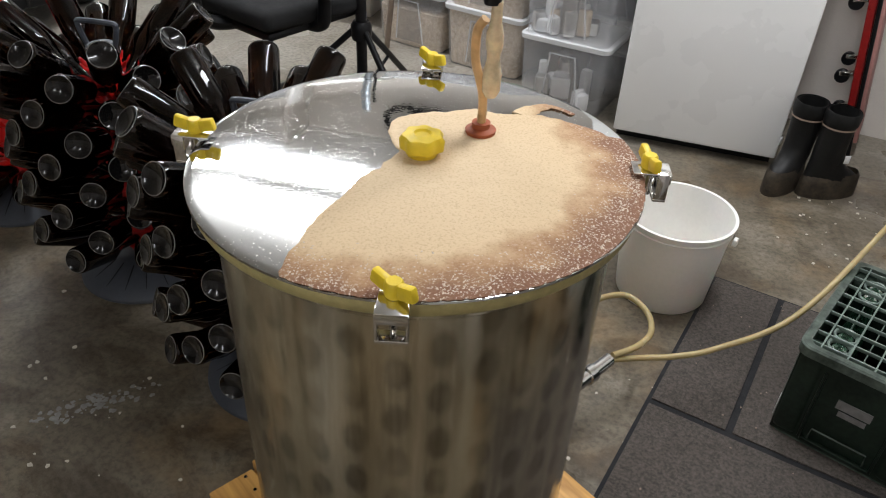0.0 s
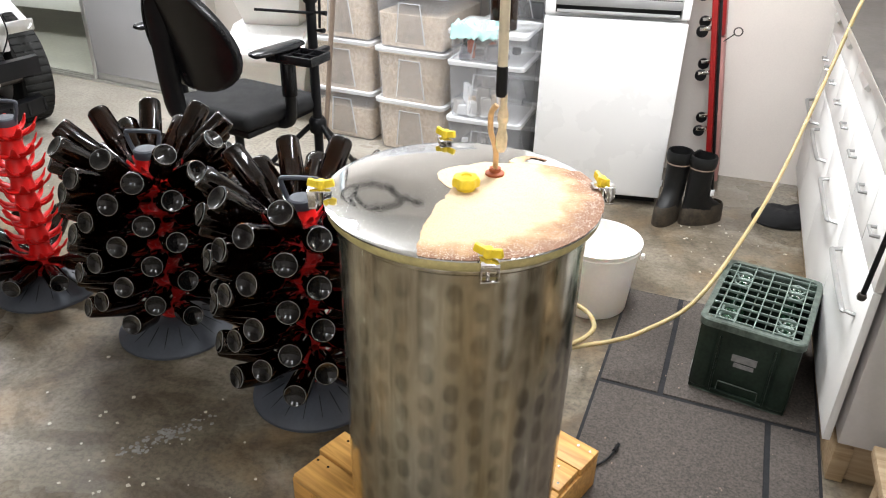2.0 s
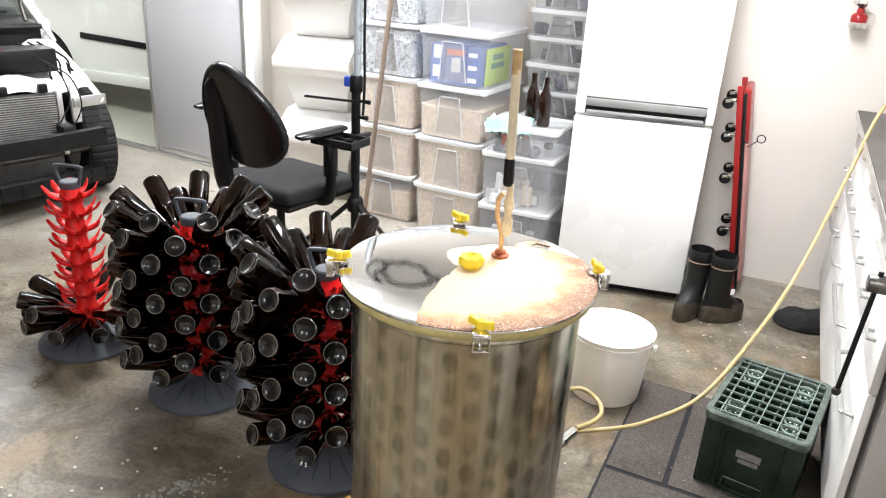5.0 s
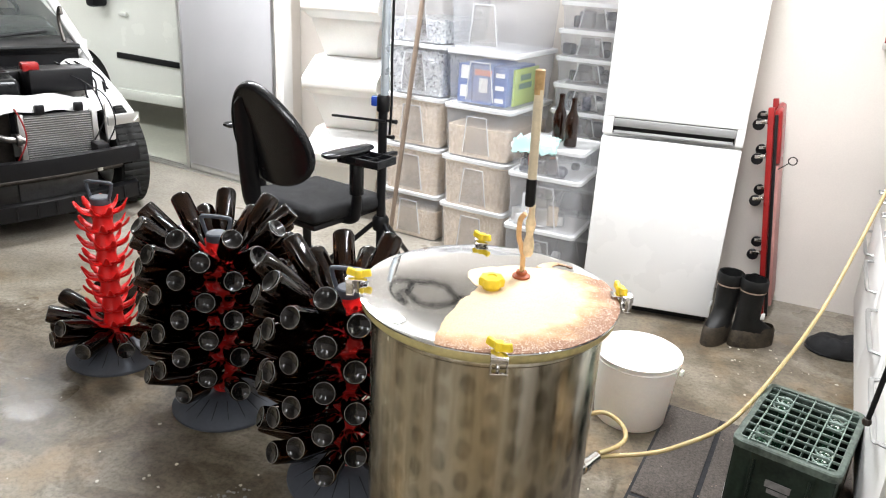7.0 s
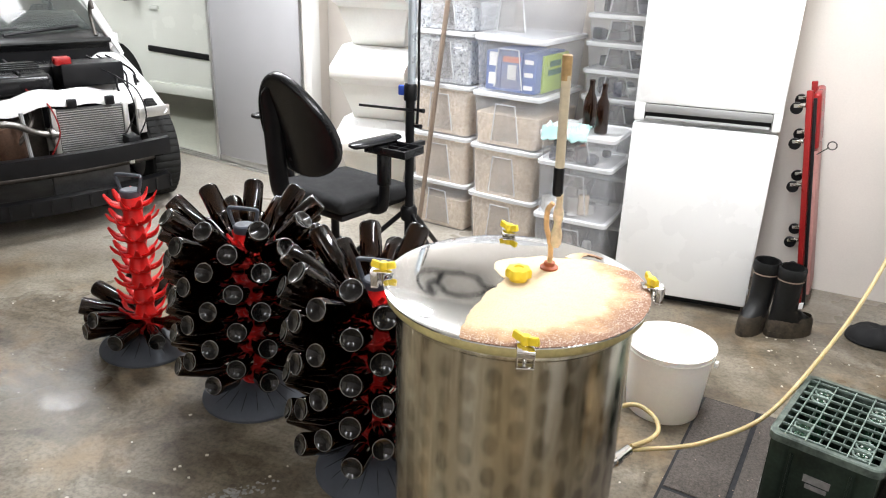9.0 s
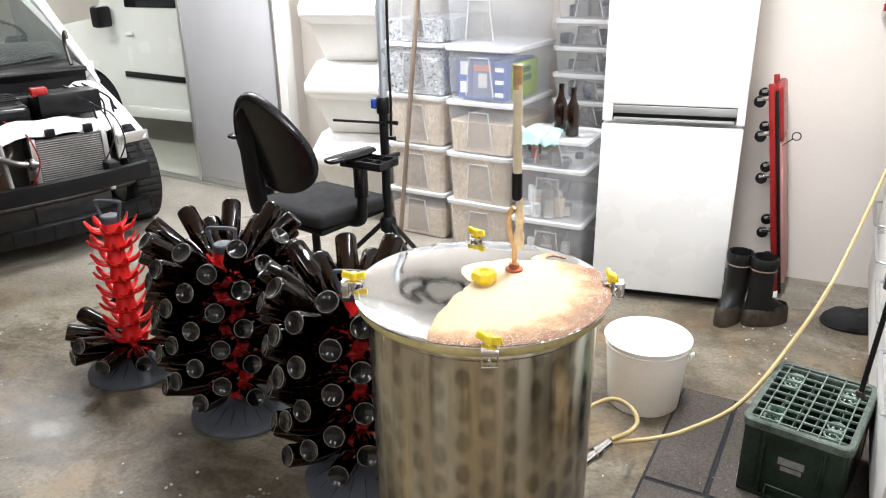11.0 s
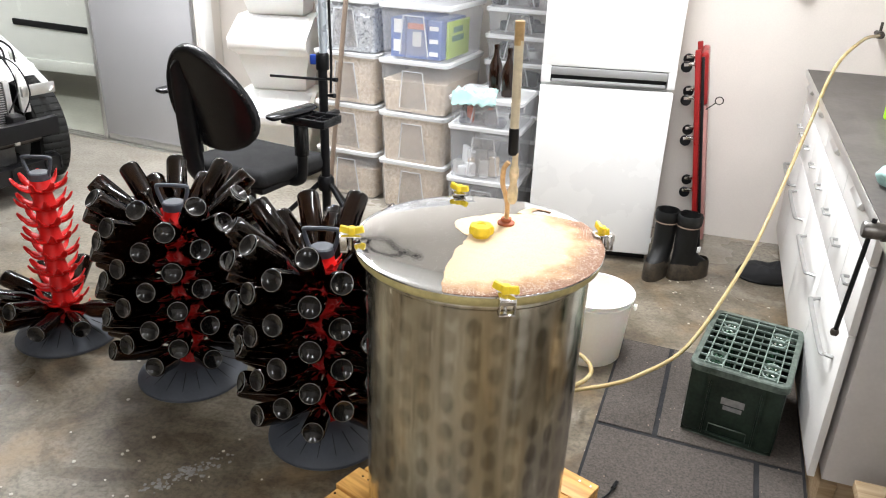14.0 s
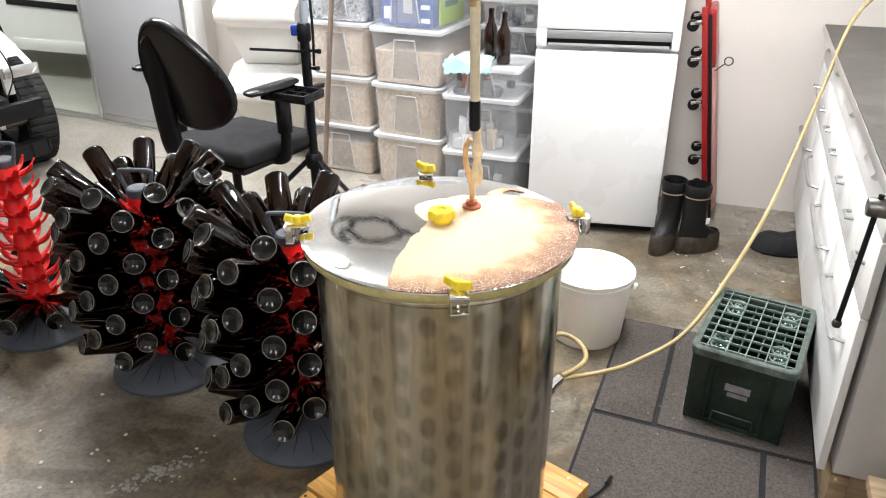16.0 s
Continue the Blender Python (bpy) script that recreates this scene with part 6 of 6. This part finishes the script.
def tripod():
    t = thing("light_stand", pose(-0.905, 2.745, 0), "black tripod stand with a pale upper tube", "stand")
    part("lower_tube", tube(B(), [(0, 0, 0.10), (0, 0, 0.93)], 0.021, 16), BLACK, t)
    part("upper_tube", tube(B(), [(0.005, 0, 0.95), (0.005, 0, 1.75)], 0.018, 16), PALE_BLUE, t, "pale metal upper tube")
    part("clamp", lathe(B(), [(0.0, 0.90), (0.028, 0.90), (0.03, 0.905), (0.03, 0.965), (0.024, 0.975), (0, 0.975)], 18), BLACK, t)
    part("clamp_lever", box(B(), (0.03, 0.02, 0.045), (-0.038, -0.01, 0.945), bevel=0.006), BLUE, t, "blue clamp lever")
    part("knob", tube(B(), [(0.02, 0, 0.86), (0.07, -0.01, 0.86)], [0.006, 0.011], 10), BLACK, t)
    part("knob", tube(B(), [(0.02, 0, 0.785), (0.06, -0.02, 0.79)], [0.006, 0.011], 10), BLACK, t)
    part("rod", tube(B(), [(0.02, -0.02, 0.86), (-0.23, -0.05, 0.868)], 0.006, 8), BLACK, t)
    part("cable", tube(B(), smooth_path([(0.04, -0.015, 0.80), (0.045, -0.015, 0.95), (0.04, -0.01, 1.2), (0.042, 0, 1.7)]), 0.006, 8), BLACK, t, "black cable")
    part("hub", lathe(B(), [(0, 0.33), (0.035, 0.33), (0.04, 0.345), (0.04, 0.385), (0.03, 0.40), (0, 0.40)], 18), BLACK, t)
    part("spreader_hub", lathe(B(), [(0, 0.10), (0.028, 0.10), (0.03, 0.11), (0.03, 0.14), (0, 0.145)], 16), BLACK, t)
    for a in (-35, 85, 205):
        leg = part("leg", tube(B(), [(0.03, 0, 0.365), (0.42, 0, 0.02)], 0.0125, 10), BLACK, t, m=Matrix.Rotation(radians(a), 4, "Z"))
        part("foot", lathe(B(), [(0, 0), (0.018, 0), (0.02, 0.01), (0.016, 0.035), (0, 0.035)], 12, pose(0.42, 0, 0)), RUBBER, leg)
        part("brace", tube(B(), [(0.025, 0, 0.12), (0.22, 0, 0.195)], 0.007, 8), BLACK, leg)
    tray = thing("tool_tray", pose(-0.883, 2.50, 0.722, 0, 0, -14), "black tool tray with compartments clipped to the stand", "tray")
    part("floor", box(B(), (0.215, 0.14, 0.008), (0, 0, 0.0), bevel=0.003), BLACK, tray)
    for s, at in (((0.215, 0.012, 0.034), (0, -0.066, 0.014)), ((0.215, 0.012, 0.034), (0, 0.066, 0.014)), ((0.012, 0.13, 0.034), (-0.102, 0, 0.014)), ((0.012, 0.13, 0.034), (0.102, 0, 0.014)), ((0.006, 0.12, 0.028), (-0.03, 0, 0.013)), ((0.006, 0.12, 0.028), (0.04, 0, 0.013)), ((0.14, 0.006, 0.028), (0.035, 0.0, 0.013))):
        part("tray_wall", box(B(), s, at, bevel=0.003), BLACK_GLOSS, tray)
    part("bracket", box(B(), (0.03, 0.20, 0.02), (-0.02, 0.15, -0.008), bevel=0.003), BLACK, tray)
    s = thing("broom_handle", pose(-1.13, 3.50, 0), "worn brown wooden pole leaning on the boxes", "pole")
    part("pole", tube(B(), [(0, 0, 0.0), (0.155, 0.04, 1.55)], 0.0135, 12), COPPER_STICK, s)
    g = thing("floor_grate", pose(-0.78, 2.35, 0, 0, 0, 20), "small rusty slatted grate on the floor", "grate")
    for k in range(7):
        part("slat", box(B(), (0.24, 0.012, 0.014), (0, -0.09 + 0.03 * k, 0.007), bevel=0.002), IRON, g)


tripod()


def coiled_hose():
    c = thing("coiled_hose", pose(-1.08, 4.20, 2.51), "black corrugated hose coiled high on the wall", "hose")
    pts = [((0.19 + 0.03 * noise.noise((2 * math.cos(a), 2 * math.sin(a), 0.4))) * math.cos(a), -0.03 * k / 60, (0.13 + 0.04 * noise.noise((2 * math.cos(a), 2 * math.sin(a), 5.0))) * math.sin(a)) for k, a in enumerate([0.3 + 2 * math.pi * 0.93 * j / 60 for j in range(61)])]
    pts += [(0.25, -0.035, 0.0), (0.31, -0.03, 0.03), (0.37, -0.02, 0.04)]
    path = smooth_path(pts, 3)
    part("ribbed_tube", tube(B(), path, [0.024 if (i // 2) % 2 else 0.013 for i in range(len(path))], 10), BLACK, c)
    path = smooth_path([(-0.12, -0.03, -0.10), (-0.22, -0.03, -0.12), (-0.33, -0.02, -0.07), (-0.36, -0.02, 0.02), (-0.30, -0.03, 0.10), (-0.20, -0.03, 0.13), (-0.26, -0.04, 0.04), (-0.20, -0.04, -0.02)], 9)
    part("ribbed_tube", tube(B(), path, [0.024 if (i // 2) % 2 else 0.013 for i in range(len(path))], 10), BLACK, c)
    part("wall_hook", tube(B(), [(0.0, 0.072, 0.118), (0.0, -0.03, 0.118), (0.0, -0.045, 0.135)], 0.006, 8), IRON, c)


coiled_hose()


# ---- stripped car ----
def car():
    c = thing("car", pose(-2.93, 2.565, 0, 0, 0, -31), "white hatchback with its bonnet and front bumper removed", "car")
    # forward is local +x, the car's left is local +y
    P = lambda name, bm, m, lb="", sm=40.0: part(name, bm, m, c, lb, sm)
    P("bumper_beam", loft(B(), [[(0.06 - 0.10 * (y / 0.68) ** 2 + dx, y, z) for dx, z in ((0, 0.365), (0.035, 0.37), (0.04, 0.415), (0.035, 0.46), (0, 0.465), (-0.03, 0.455), (-0.03, 0.375))] for y in [-0.7 + 0.1 * k for k in range(15)]]), BLACK, "black bumper beam")
    P("lower_grille", loft(B(), [[(0.09 - 0.16 * (y / 0.75) ** 2 + dx, y, z) for dx, z in ((-0.08, 0.13), (-0.02, 0.14), (-0.01, 0.17), (-0.015, 0.225), (-0.05, 0.235), (-0.08, 0.23))] for y in [-0.70 + 0.0875 * k for k in range(17)]]), BLACK, "black lower bumper strip")
    for k in range(15):
        y = -0.70 + 0.1 * k
        P("grille_rib", box(B(), (0.008, 0.012, 0.07), (0.082 - 0.16 * (y / 0.75) ** 2, y, 0.185)), BLACK_GLOSS)
    P("lower_tie", tube(B(), [(-0.08 - 0.1 * (y / 0.7) ** 2, y, 0.315) for y in [-0.7 + 0.1 * k for k in range(15)]], 0.018, 10), IRON, "dirty metal lower crossmember")
    rad = P("radiator", box(B(), (0.03, 0.36, 0.34), (-0.12, 0.31, 0.49)), FINS, "grey finned radiator")
    for k in range(26):
        part("fin", box(B(), (0.006, 0.34, 0.004), (-0.102, 0.31, 0.335 + 0.0125 * k)), ALU, rad)
    for y in (0.12, 0.50):
        part("side_tank", box(B(), (0.045, 0.03, 0.36), (-0.115, y, 0.49), bevel=0.004), ALU, rad)
    for y in (0.22, 0.42):
        part("mount", box(B(), (0.03, 0.05, 0.05), (-0.10, y, 0.69), bevel=0.008), BLACK, rad)
    # front panel over the radiator, wavy pressed sheet
    P("slam_panel", loft(B(), [[(-0.15 - 0.08 * (y / 0.7) ** 2 + dx, y, z + 0.018 * math.sin(y * 9) + 0.01 * math.sin(y * 23)) for dx, z in ((0.05, 0.665), (0.05, 0.70), (0.03, 0.725), (-0.09, 0.735), (-0.10, 0.72), (0.02, 0.69))] for y in [-0.7 + 0.05 * k for k in range(29)]]), CAR_WHITE, "white pressed front panel")
    for s in (-1, 1):
        P("inner_wing", box(B(), (0.80, 0.040, 0.06), (-0.66, s * 0.57, 0.69), (0, 6, 0), bevel=0.012), CAR_DIRTY, "dusty white inner wing")
        P("headlamp_bracket", box(B(), (0.04, 0.05, 0.22), (-0.16, s * 0.60, 0.58), bevel=0.01), CAR_DIRTY)
        P("leg_rail", box(B(), (0.8, 0.07, 0.10), (-0.4, s * 0.5, 0.44), bevel=0.01), BLACK)
        P("strut_tower", lathe(B(), [(0, 0.88), (0.05, 0.88), (0.08, 0.86), (0.13, 0.80), (0.15, 0.60), (0, 0.60)], 24, pose(-0.58, s * 0.58, 0)), CAR_WHITE, "white strut tower")
    # wing panel, a curved sheet over the wheel
    for s in (-1, 1):
        bm = loft(B(), [[(x, s * (0.72 + 0.025 * math.sin(q * 1.5)), z0 + 0.5 * (z1 - z0) * q) for q in [k / 6 for k in range(7)]] for x, z0, z1 in [(-0.10 - 0.1 * k, 0.575 + 0.042 * k - 0.0012 * k * k, 0.63 + 0.042 * k - 0.0012 * k * k) for k in range(10)]], close=False, caps=(False, False))
        ob = P("wing", bm, CAR_WHITE, "bent white wing panel")
        sd = ob.modifiers.new("thickness", "SOLIDIFY")
        sd.thickness = 0.006
    P("wing_bracket", box(B(), (0.02, 0.20, 0.06), (-0.10, 0.66, 0.60), (0, 0, 12), bevel=0.006), ALU, "bare metal bracket")
    # engine bay
    P("engine_cover", box(B(), (0.42, 0.52, 0.11), (-0.52, -0.06, 0.78), (0, 5, 0), bevel=0.03, segs=3), BLACK_GLOSS, "black engine cover")
    P("engine_block", box(B(), (0.50, 0.66, 0.36), (-0.50, -0.22, 0.52), bevel=0.03), IRON, "dirty cast engine block")
    P("cover_seam", box(B(), (0.36, 0.012, 0.02), (-0.52, 0.04, 0.838), (0, 5, 0)), BLACK)
    for y, z, r in ((-0.36, 0.55, 0.06), (-0.52, 0.46, 0.07), (-0.26, 0.42, 0.045)):
        P("pulley", lathe(B(), [(0, -0.02), (r, -0.02), (r * 1.02, 0), (r, 0.02), (r * 0.5, 0.025), (0, 0.02)], 20, pose(-0.21, y, z, 0, 90, 0)), IRON)
    P("coolant_hose", tube(B(), smooth_path([(-0.18, -0.62, 0.60), (-0.10, -0.45, 0.62), (-0.08, -0.30, 0.56), (-0.10, -0.22, 0.54)]), 0.017, 10), VISE_STEEL, "dull coolant pipe")
    for k in range(5):
        P("engine_pipe", tube(B(), smooth_path([(-0.20, -0.65 + 0.14 * k, 0.40 + 0.05 * (k % 3)), (-0.13, -0.58 + 0.13 * k, 0.50 + 0.04 * (k % 2)), (-0.16, -0.50 + 0.13 * k, 0.60), (-0.28, -0.46 + 0.12 * k, 0.66)]), 0.013 + 0.004 * (k % 2), 8), (VISE_STEEL, BLACK, ALU, BLACK, IRON)[k], "engine pipe")
    P("heat_shield", lathe(B(), [(0.0, -0.12), (0.07, -0.12), (0.095, -0.09), (0.10, 0.03), (0.085, 0.10), (0.05, 0.125), (0, 0.13)], 20, pose(-0.20, -0.12, 0.50, 12, 8, 0)), mat("rusty_cast_iron", (0.10, 0.055, 0.035), 0.6, metal=0.4, var=0.5, scale=14, bump=0.3), "rusty exhaust heat shield")
    P("coolant_pipe", tube(B(), smooth_path([(-0.10, -0.45, 0.60), (-0.06, -0.28, 0.625), (-0.05, -0.10, 0.62), (-0.06, 0.02, 0.56), (-0.06, 0.12, 0.54)]), 0.018, 12), VISE_STEEL, "bent silver coolant pipe")
    P("pipe_flange", lathe(B(), [(0, -0.012), (0.032, -0.012), (0.034, 0), (0.032, 0.012), (0, 0.012)], 16, pose(-0.06, 0.09, 0.545, 90, 0, 0)), VISE_STEEL)
    P("stay", tube(B(), [(-0.08, -0.02, 0.34), (-0.08, -0.04, 0.67)], 0.011, 8), FRIDGE_GREY, "thin upright stay")
    for q in range(5):
        P("thin_wire", tube(B(), smooth_path([(-0.05, -0.46 + 0.025 * q, 0.50 + 0.01 * q), (-0.03, -0.38 + 0.02 * q, 0.44 + 0.015 * q), (-0.02, -0.30 + 0.03 * q, 0.43 - 0.008 * q), (-0.04, -0.22 + 0.02 * q, 0.38)]), 0.0035, 6), RED_PAINT if q % 2 else ALU, "loose thin wire")
    for q in range(7):
        P("cover_rib", box(B(), (0.012, 0.46, 0.012), (-0.68 + 0.045 * q, -0.06, 0.842 + 0.004 * (3 - abs(q - 3))), (0, 5, 0), bevel=0.003), BLACK)
    P("air_box", box(B(), (0.22, 0.20, 0.16), (-0.62, 0.22, 0.76), bevel=0.03), BLACK_GLOSS, "black air box")
    P("lower_radiator", box(B(), (0.04, 0.42, 0.16), (-0.14, 0.28, 0.26), bevel=0.004), FINS, "lower edge of the radiator")
    P("undertray", box(B(), (0.6, 1.2, 0.02), (-0.35, 0, 0.17)), BLACK)
    for s_ in (0.44, 0.50, 0.55):
        P("wire_loom", tube(B(), smooth_path([(-0.50, s_, 0.88), (-0.36, s_ + 0.10, 0.80), (-0.25, s_ + 0.08, 0.72), (-0.17, s_ + 0.10, 0.62)]), 0.006, 6), BLACK, "black wiring loom")
    P("battery", box(B(), (0.20, 0.34, 0.13), (-0.42, 0.42, 0.80), bevel=0.01), BLACK, "black battery")
    P("battery_cap", box(B(), (0.07, 0.09, 0.05), (-0.37, 0.27, 0.88), bevel=0.012), RED_PAINT, "red terminal cap")
    for k, (y0, zz) in enumerate(((0.05, 0.70), (0.46, 0.78), (0.52, 0.74), (-0.30, 0.62))):
        P("wire", tube(B(), smooth_path([(-0.30, y0, zz + 0.05), (-0.10, y0 + 0.05, zz), (-0.06, y0 + 0.08, zz - 0.15), (-0.07, y0 + 0.02, zz - 0.28)]), 0.004, 6), RED_PAINT if k in (0, 3) else BLACK, "loose wire")
    # scuttle, windscreen, cabin
    P("scuttle", box(B(), (0.20, 1.34, 0.07), (-0.90, 0, 0.93), (0, 10, 0), bevel=0.02), BLACK, "black scuttle panel")
    P("bulkhead_seal", tube(B(), [(-0.79, y, 0.93) for y in (-0.68, 0, 0.68)], 0.016, 8), RUBBER)
    P("bulkhead", box(B(), (0.04, 1.36, 0.50), (-0.84, 0, 0.66)), BLACK)
    for y0, y1 in ((-0.30, 0.20), (0.10, 0.55)):
        P("wiper", tube(B(), [(-0.88, y0, 0.975), (-0.98, y1, 1.005)], 0.009, 6), BLACK, "black wiper arm")
    P("windscreen", loft(B(), [[(-0.98 + 0.05 * (1 - (y / 0.7) ** 2), y, 0.97), (-1.55 + 0.03 * (1 - (y / 0.6) ** 2), y * 0.86, 1.42)] for y in [-0.7 + 0.1 * k for k in range(15)]], close=False, caps=(False, False)), GLASS, "clear windscreen")
    for s in (-1, 1):
        P("pillar", tube(B(), [(-0.66, s * 0.70, 0.86), (-0.98, s * 0.72, 0.98), (-1.56, s * 0.62, 1.44)], [0.012, 0.03, 0.035], 10), CAR_WHITE, "white windscreen pillar")
        P("side", loft(B(), [[(x, s * 0.78, z) for x, z in ((-0.95, 0.25), (-0.95, 0.95), (-3.0, 1.0), (-3.0, 0.25))], [(x, s * 0.72, z) for x, z in ((-0.95, 0.25), (-0.95, 0.97), (-3.0, 1.02), (-3.0, 0.25))]]), CAR_WHITE, "white body side")
        P("hinge", tube(B(), smooth_path([(-0.80, s * 0.60, 0.96), (-0.86, s * 0.60, 1.08), (-0.82, s * 0.60, 1.16), (-0.80, s * 0.60, 1.12)]), 0.012, 8), IRON, "bare bonnet hinge")
        w = P("wheel", lathe(B(), [(0.17, -0.09), (0.24, -0.095), (0.285, -0.085), (0.30, -0.06), (0.302, 0.0), (0.30, 0.06), (0.285, 0.085), (0.24, 0.095), (0.17, 0.09)], 40, pose(-0.44, s * 0.725, 0.302, 90, 0, 0)), TREAD, "road wheel with worn tyre")
        part("rim", lathe(B(), [(0, 0.03), (0.06, 0.05), (0.15, 0.06), (0.185, 0.09), (0.185, -0.09), (0, -0.03)], 30, pose(-0.44, s * 0.725, 0.302, 90 * s, 0, 0)), ALU, w)
        part("tread_groove", lathe(B(), [(0.3, -0.03), (0.304, -0.028), (0.304, -0.018), (0.3, -0.016)], 40, pose(-0.44, s * 0.725, 0.302, 90, 0, 0)), BLACK, w)
        part("tread_groove", lathe(B(), [(0.3, 0.016), (0.304, 0.018), (0.304, 0.028), (0.3, 0.03)], 40, pose(-0.44, s * 0.725, 0.302, 90, 0, 0)), BLACK, w)
        for k in range(44):
            part("tread_block", box(B(), (0.034, 0.15, 0.008), (0, 0, 0.3005), bevel=0.002), TREAD, w, m=pose(-0.44, s * 0.725, 0.302, 0, 360 / 44 * k, 0))
        w2 = P("wheel", lathe(B(), [(0.0, -0.09), (0.24, -0.095), (0.30, -0.06), (0.302, 0.0), (0.30, 0.06), (0.24, 0.095), (0.0, 0.09)], 32, pose(-2.7, s * 0.68, 0.302, 90, 0, 0)), TREAD, "road wheel with worn tyre")
    P("roof", box(B(), (1.5, 1.2, 0.05), (-2.28, 0, 1.45), bevel=0.02), CAR_WHITE)
    P("dashboard", box(B(), (0.35, 1.3, 0.2), (-1.25, 0, 0.90), bevel=0.05, segs=3), BLACK)
    P("steering_wheel", tube(B(), [(-1.48 + 0.06 * math.sin(a), 0.33 + 0.18 * math.cos(a), 1.0 + 0.17 * math.sin(a)) for a in [2 * math.pi * k / 24 for k in range(25)]], 0.014, 8), BLACK, "black steering wheel")
    P("mirror", box(B(), (0.05, 0.20, 0.06), (-1.42, 0.0, 1.30), bevel=0.02), BLACK)
    P("floor_pan", box(B(), (2.2, 1.4, 0.06), (-1.9, 0, 0.24)), BLACK)


car()


def van():
    v = thing("van", pose(-4.43, 5.20, 0, 0, 0, -8), "pale green-white van parked in the next bay", "van")
    # long side faces -y; wheel arch cut by stacking panels round it
    bm = B()
    n = 20
    arch = [(-0.35 + 0.37 * math.cos(math.pi - math.pi * k / n), 0.30 + 0.37 * math.sin(math.pi * k / n)) for k in range(n + 1)]
    outline = [(-1.3, 0.30)] + arch + [(0.10, 0.25), (2.3, 0.25), (2.3, 1.85), (0.35, 1.85), (-0.15, 1.10), (-1.1, 0.95), (-1.3, 0.7)]
    lo = [(x, 0.0, z) for x, z in outline]
    hi = [(x, 1.6, z) for x, z in outline]
    loft(bm, [lo, hi])
    part("body", bm, VAN_WHITE, v, "pale van body", 30)
    part("sill", box(B(), (2.2, 0.05, 0.10), (1.2, -0.006, 0.30), bevel=0.02), VAN_WHITE, v)
    part("rub_strip", box(B(), (0.72, 0.02, 0.05), (0.49, -0.008, 0.62), (0, 2, 0), bevel=0.006), BLACK, v, "black rub strip")
    part("rub_strip", box(B(), (0.9, 0.02, 0.05), (1.42, -0.008, 0.59), bevel=0.006), BLACK, v, "black rub strip")
    for x in (0.90, 1.9):
        part("door_gap", box(B(), (0.008, 0.01, 1.4), (x, -0.002, 1.05)), BLACK, v)
    for x, z in ((0.25, 0.98), (1.02, 0.94)):
        part("door_handle", box(B(), (0.10, 0.03, 0.035), (x, -0.012, z), bevel=0.012), VAN_WHITE, v)
    part("side_window", box(B(), (0.62, 0.012, 0.45), (0.55, -0.002, 1.42), bevel=0.004), BLACK_GLOSS, v, "dark side window")
    part("side_window", box(B(), (0.85, 0.012, 0.45), (1.42, -0.002, 1.42), bevel=0.004), BLACK_GLOSS, v, "dark side window")
    for x in (-0.35, 1.95):
        w = part("wheel", lathe(B(), [(0, -0.09), (0.25, -0.09), (0.305, -0.06), (0.308, 0.06), (0.25, 0.09), (0, 0.09)], 32, pose(x, 0.12, 0.309, 90, 0, 0)), TREAD, v, "van wheel")
        part("hubcap", lathe(B(), [(0, 0.10), (0.16, 0.095), (0.18, 0.08), (0, 0.08)], 24, pose(x, 0.12, 0.309, 90, 0, 0)), ALU, w)
    part("door_mirror", box(B(), (0.10, 0.16, 0.18), (0.05, -0.10, 1.12), bevel=0.03), BLACK, v)


van()


def motions():
    """Nothing in the place moves but the camera."""


motions()
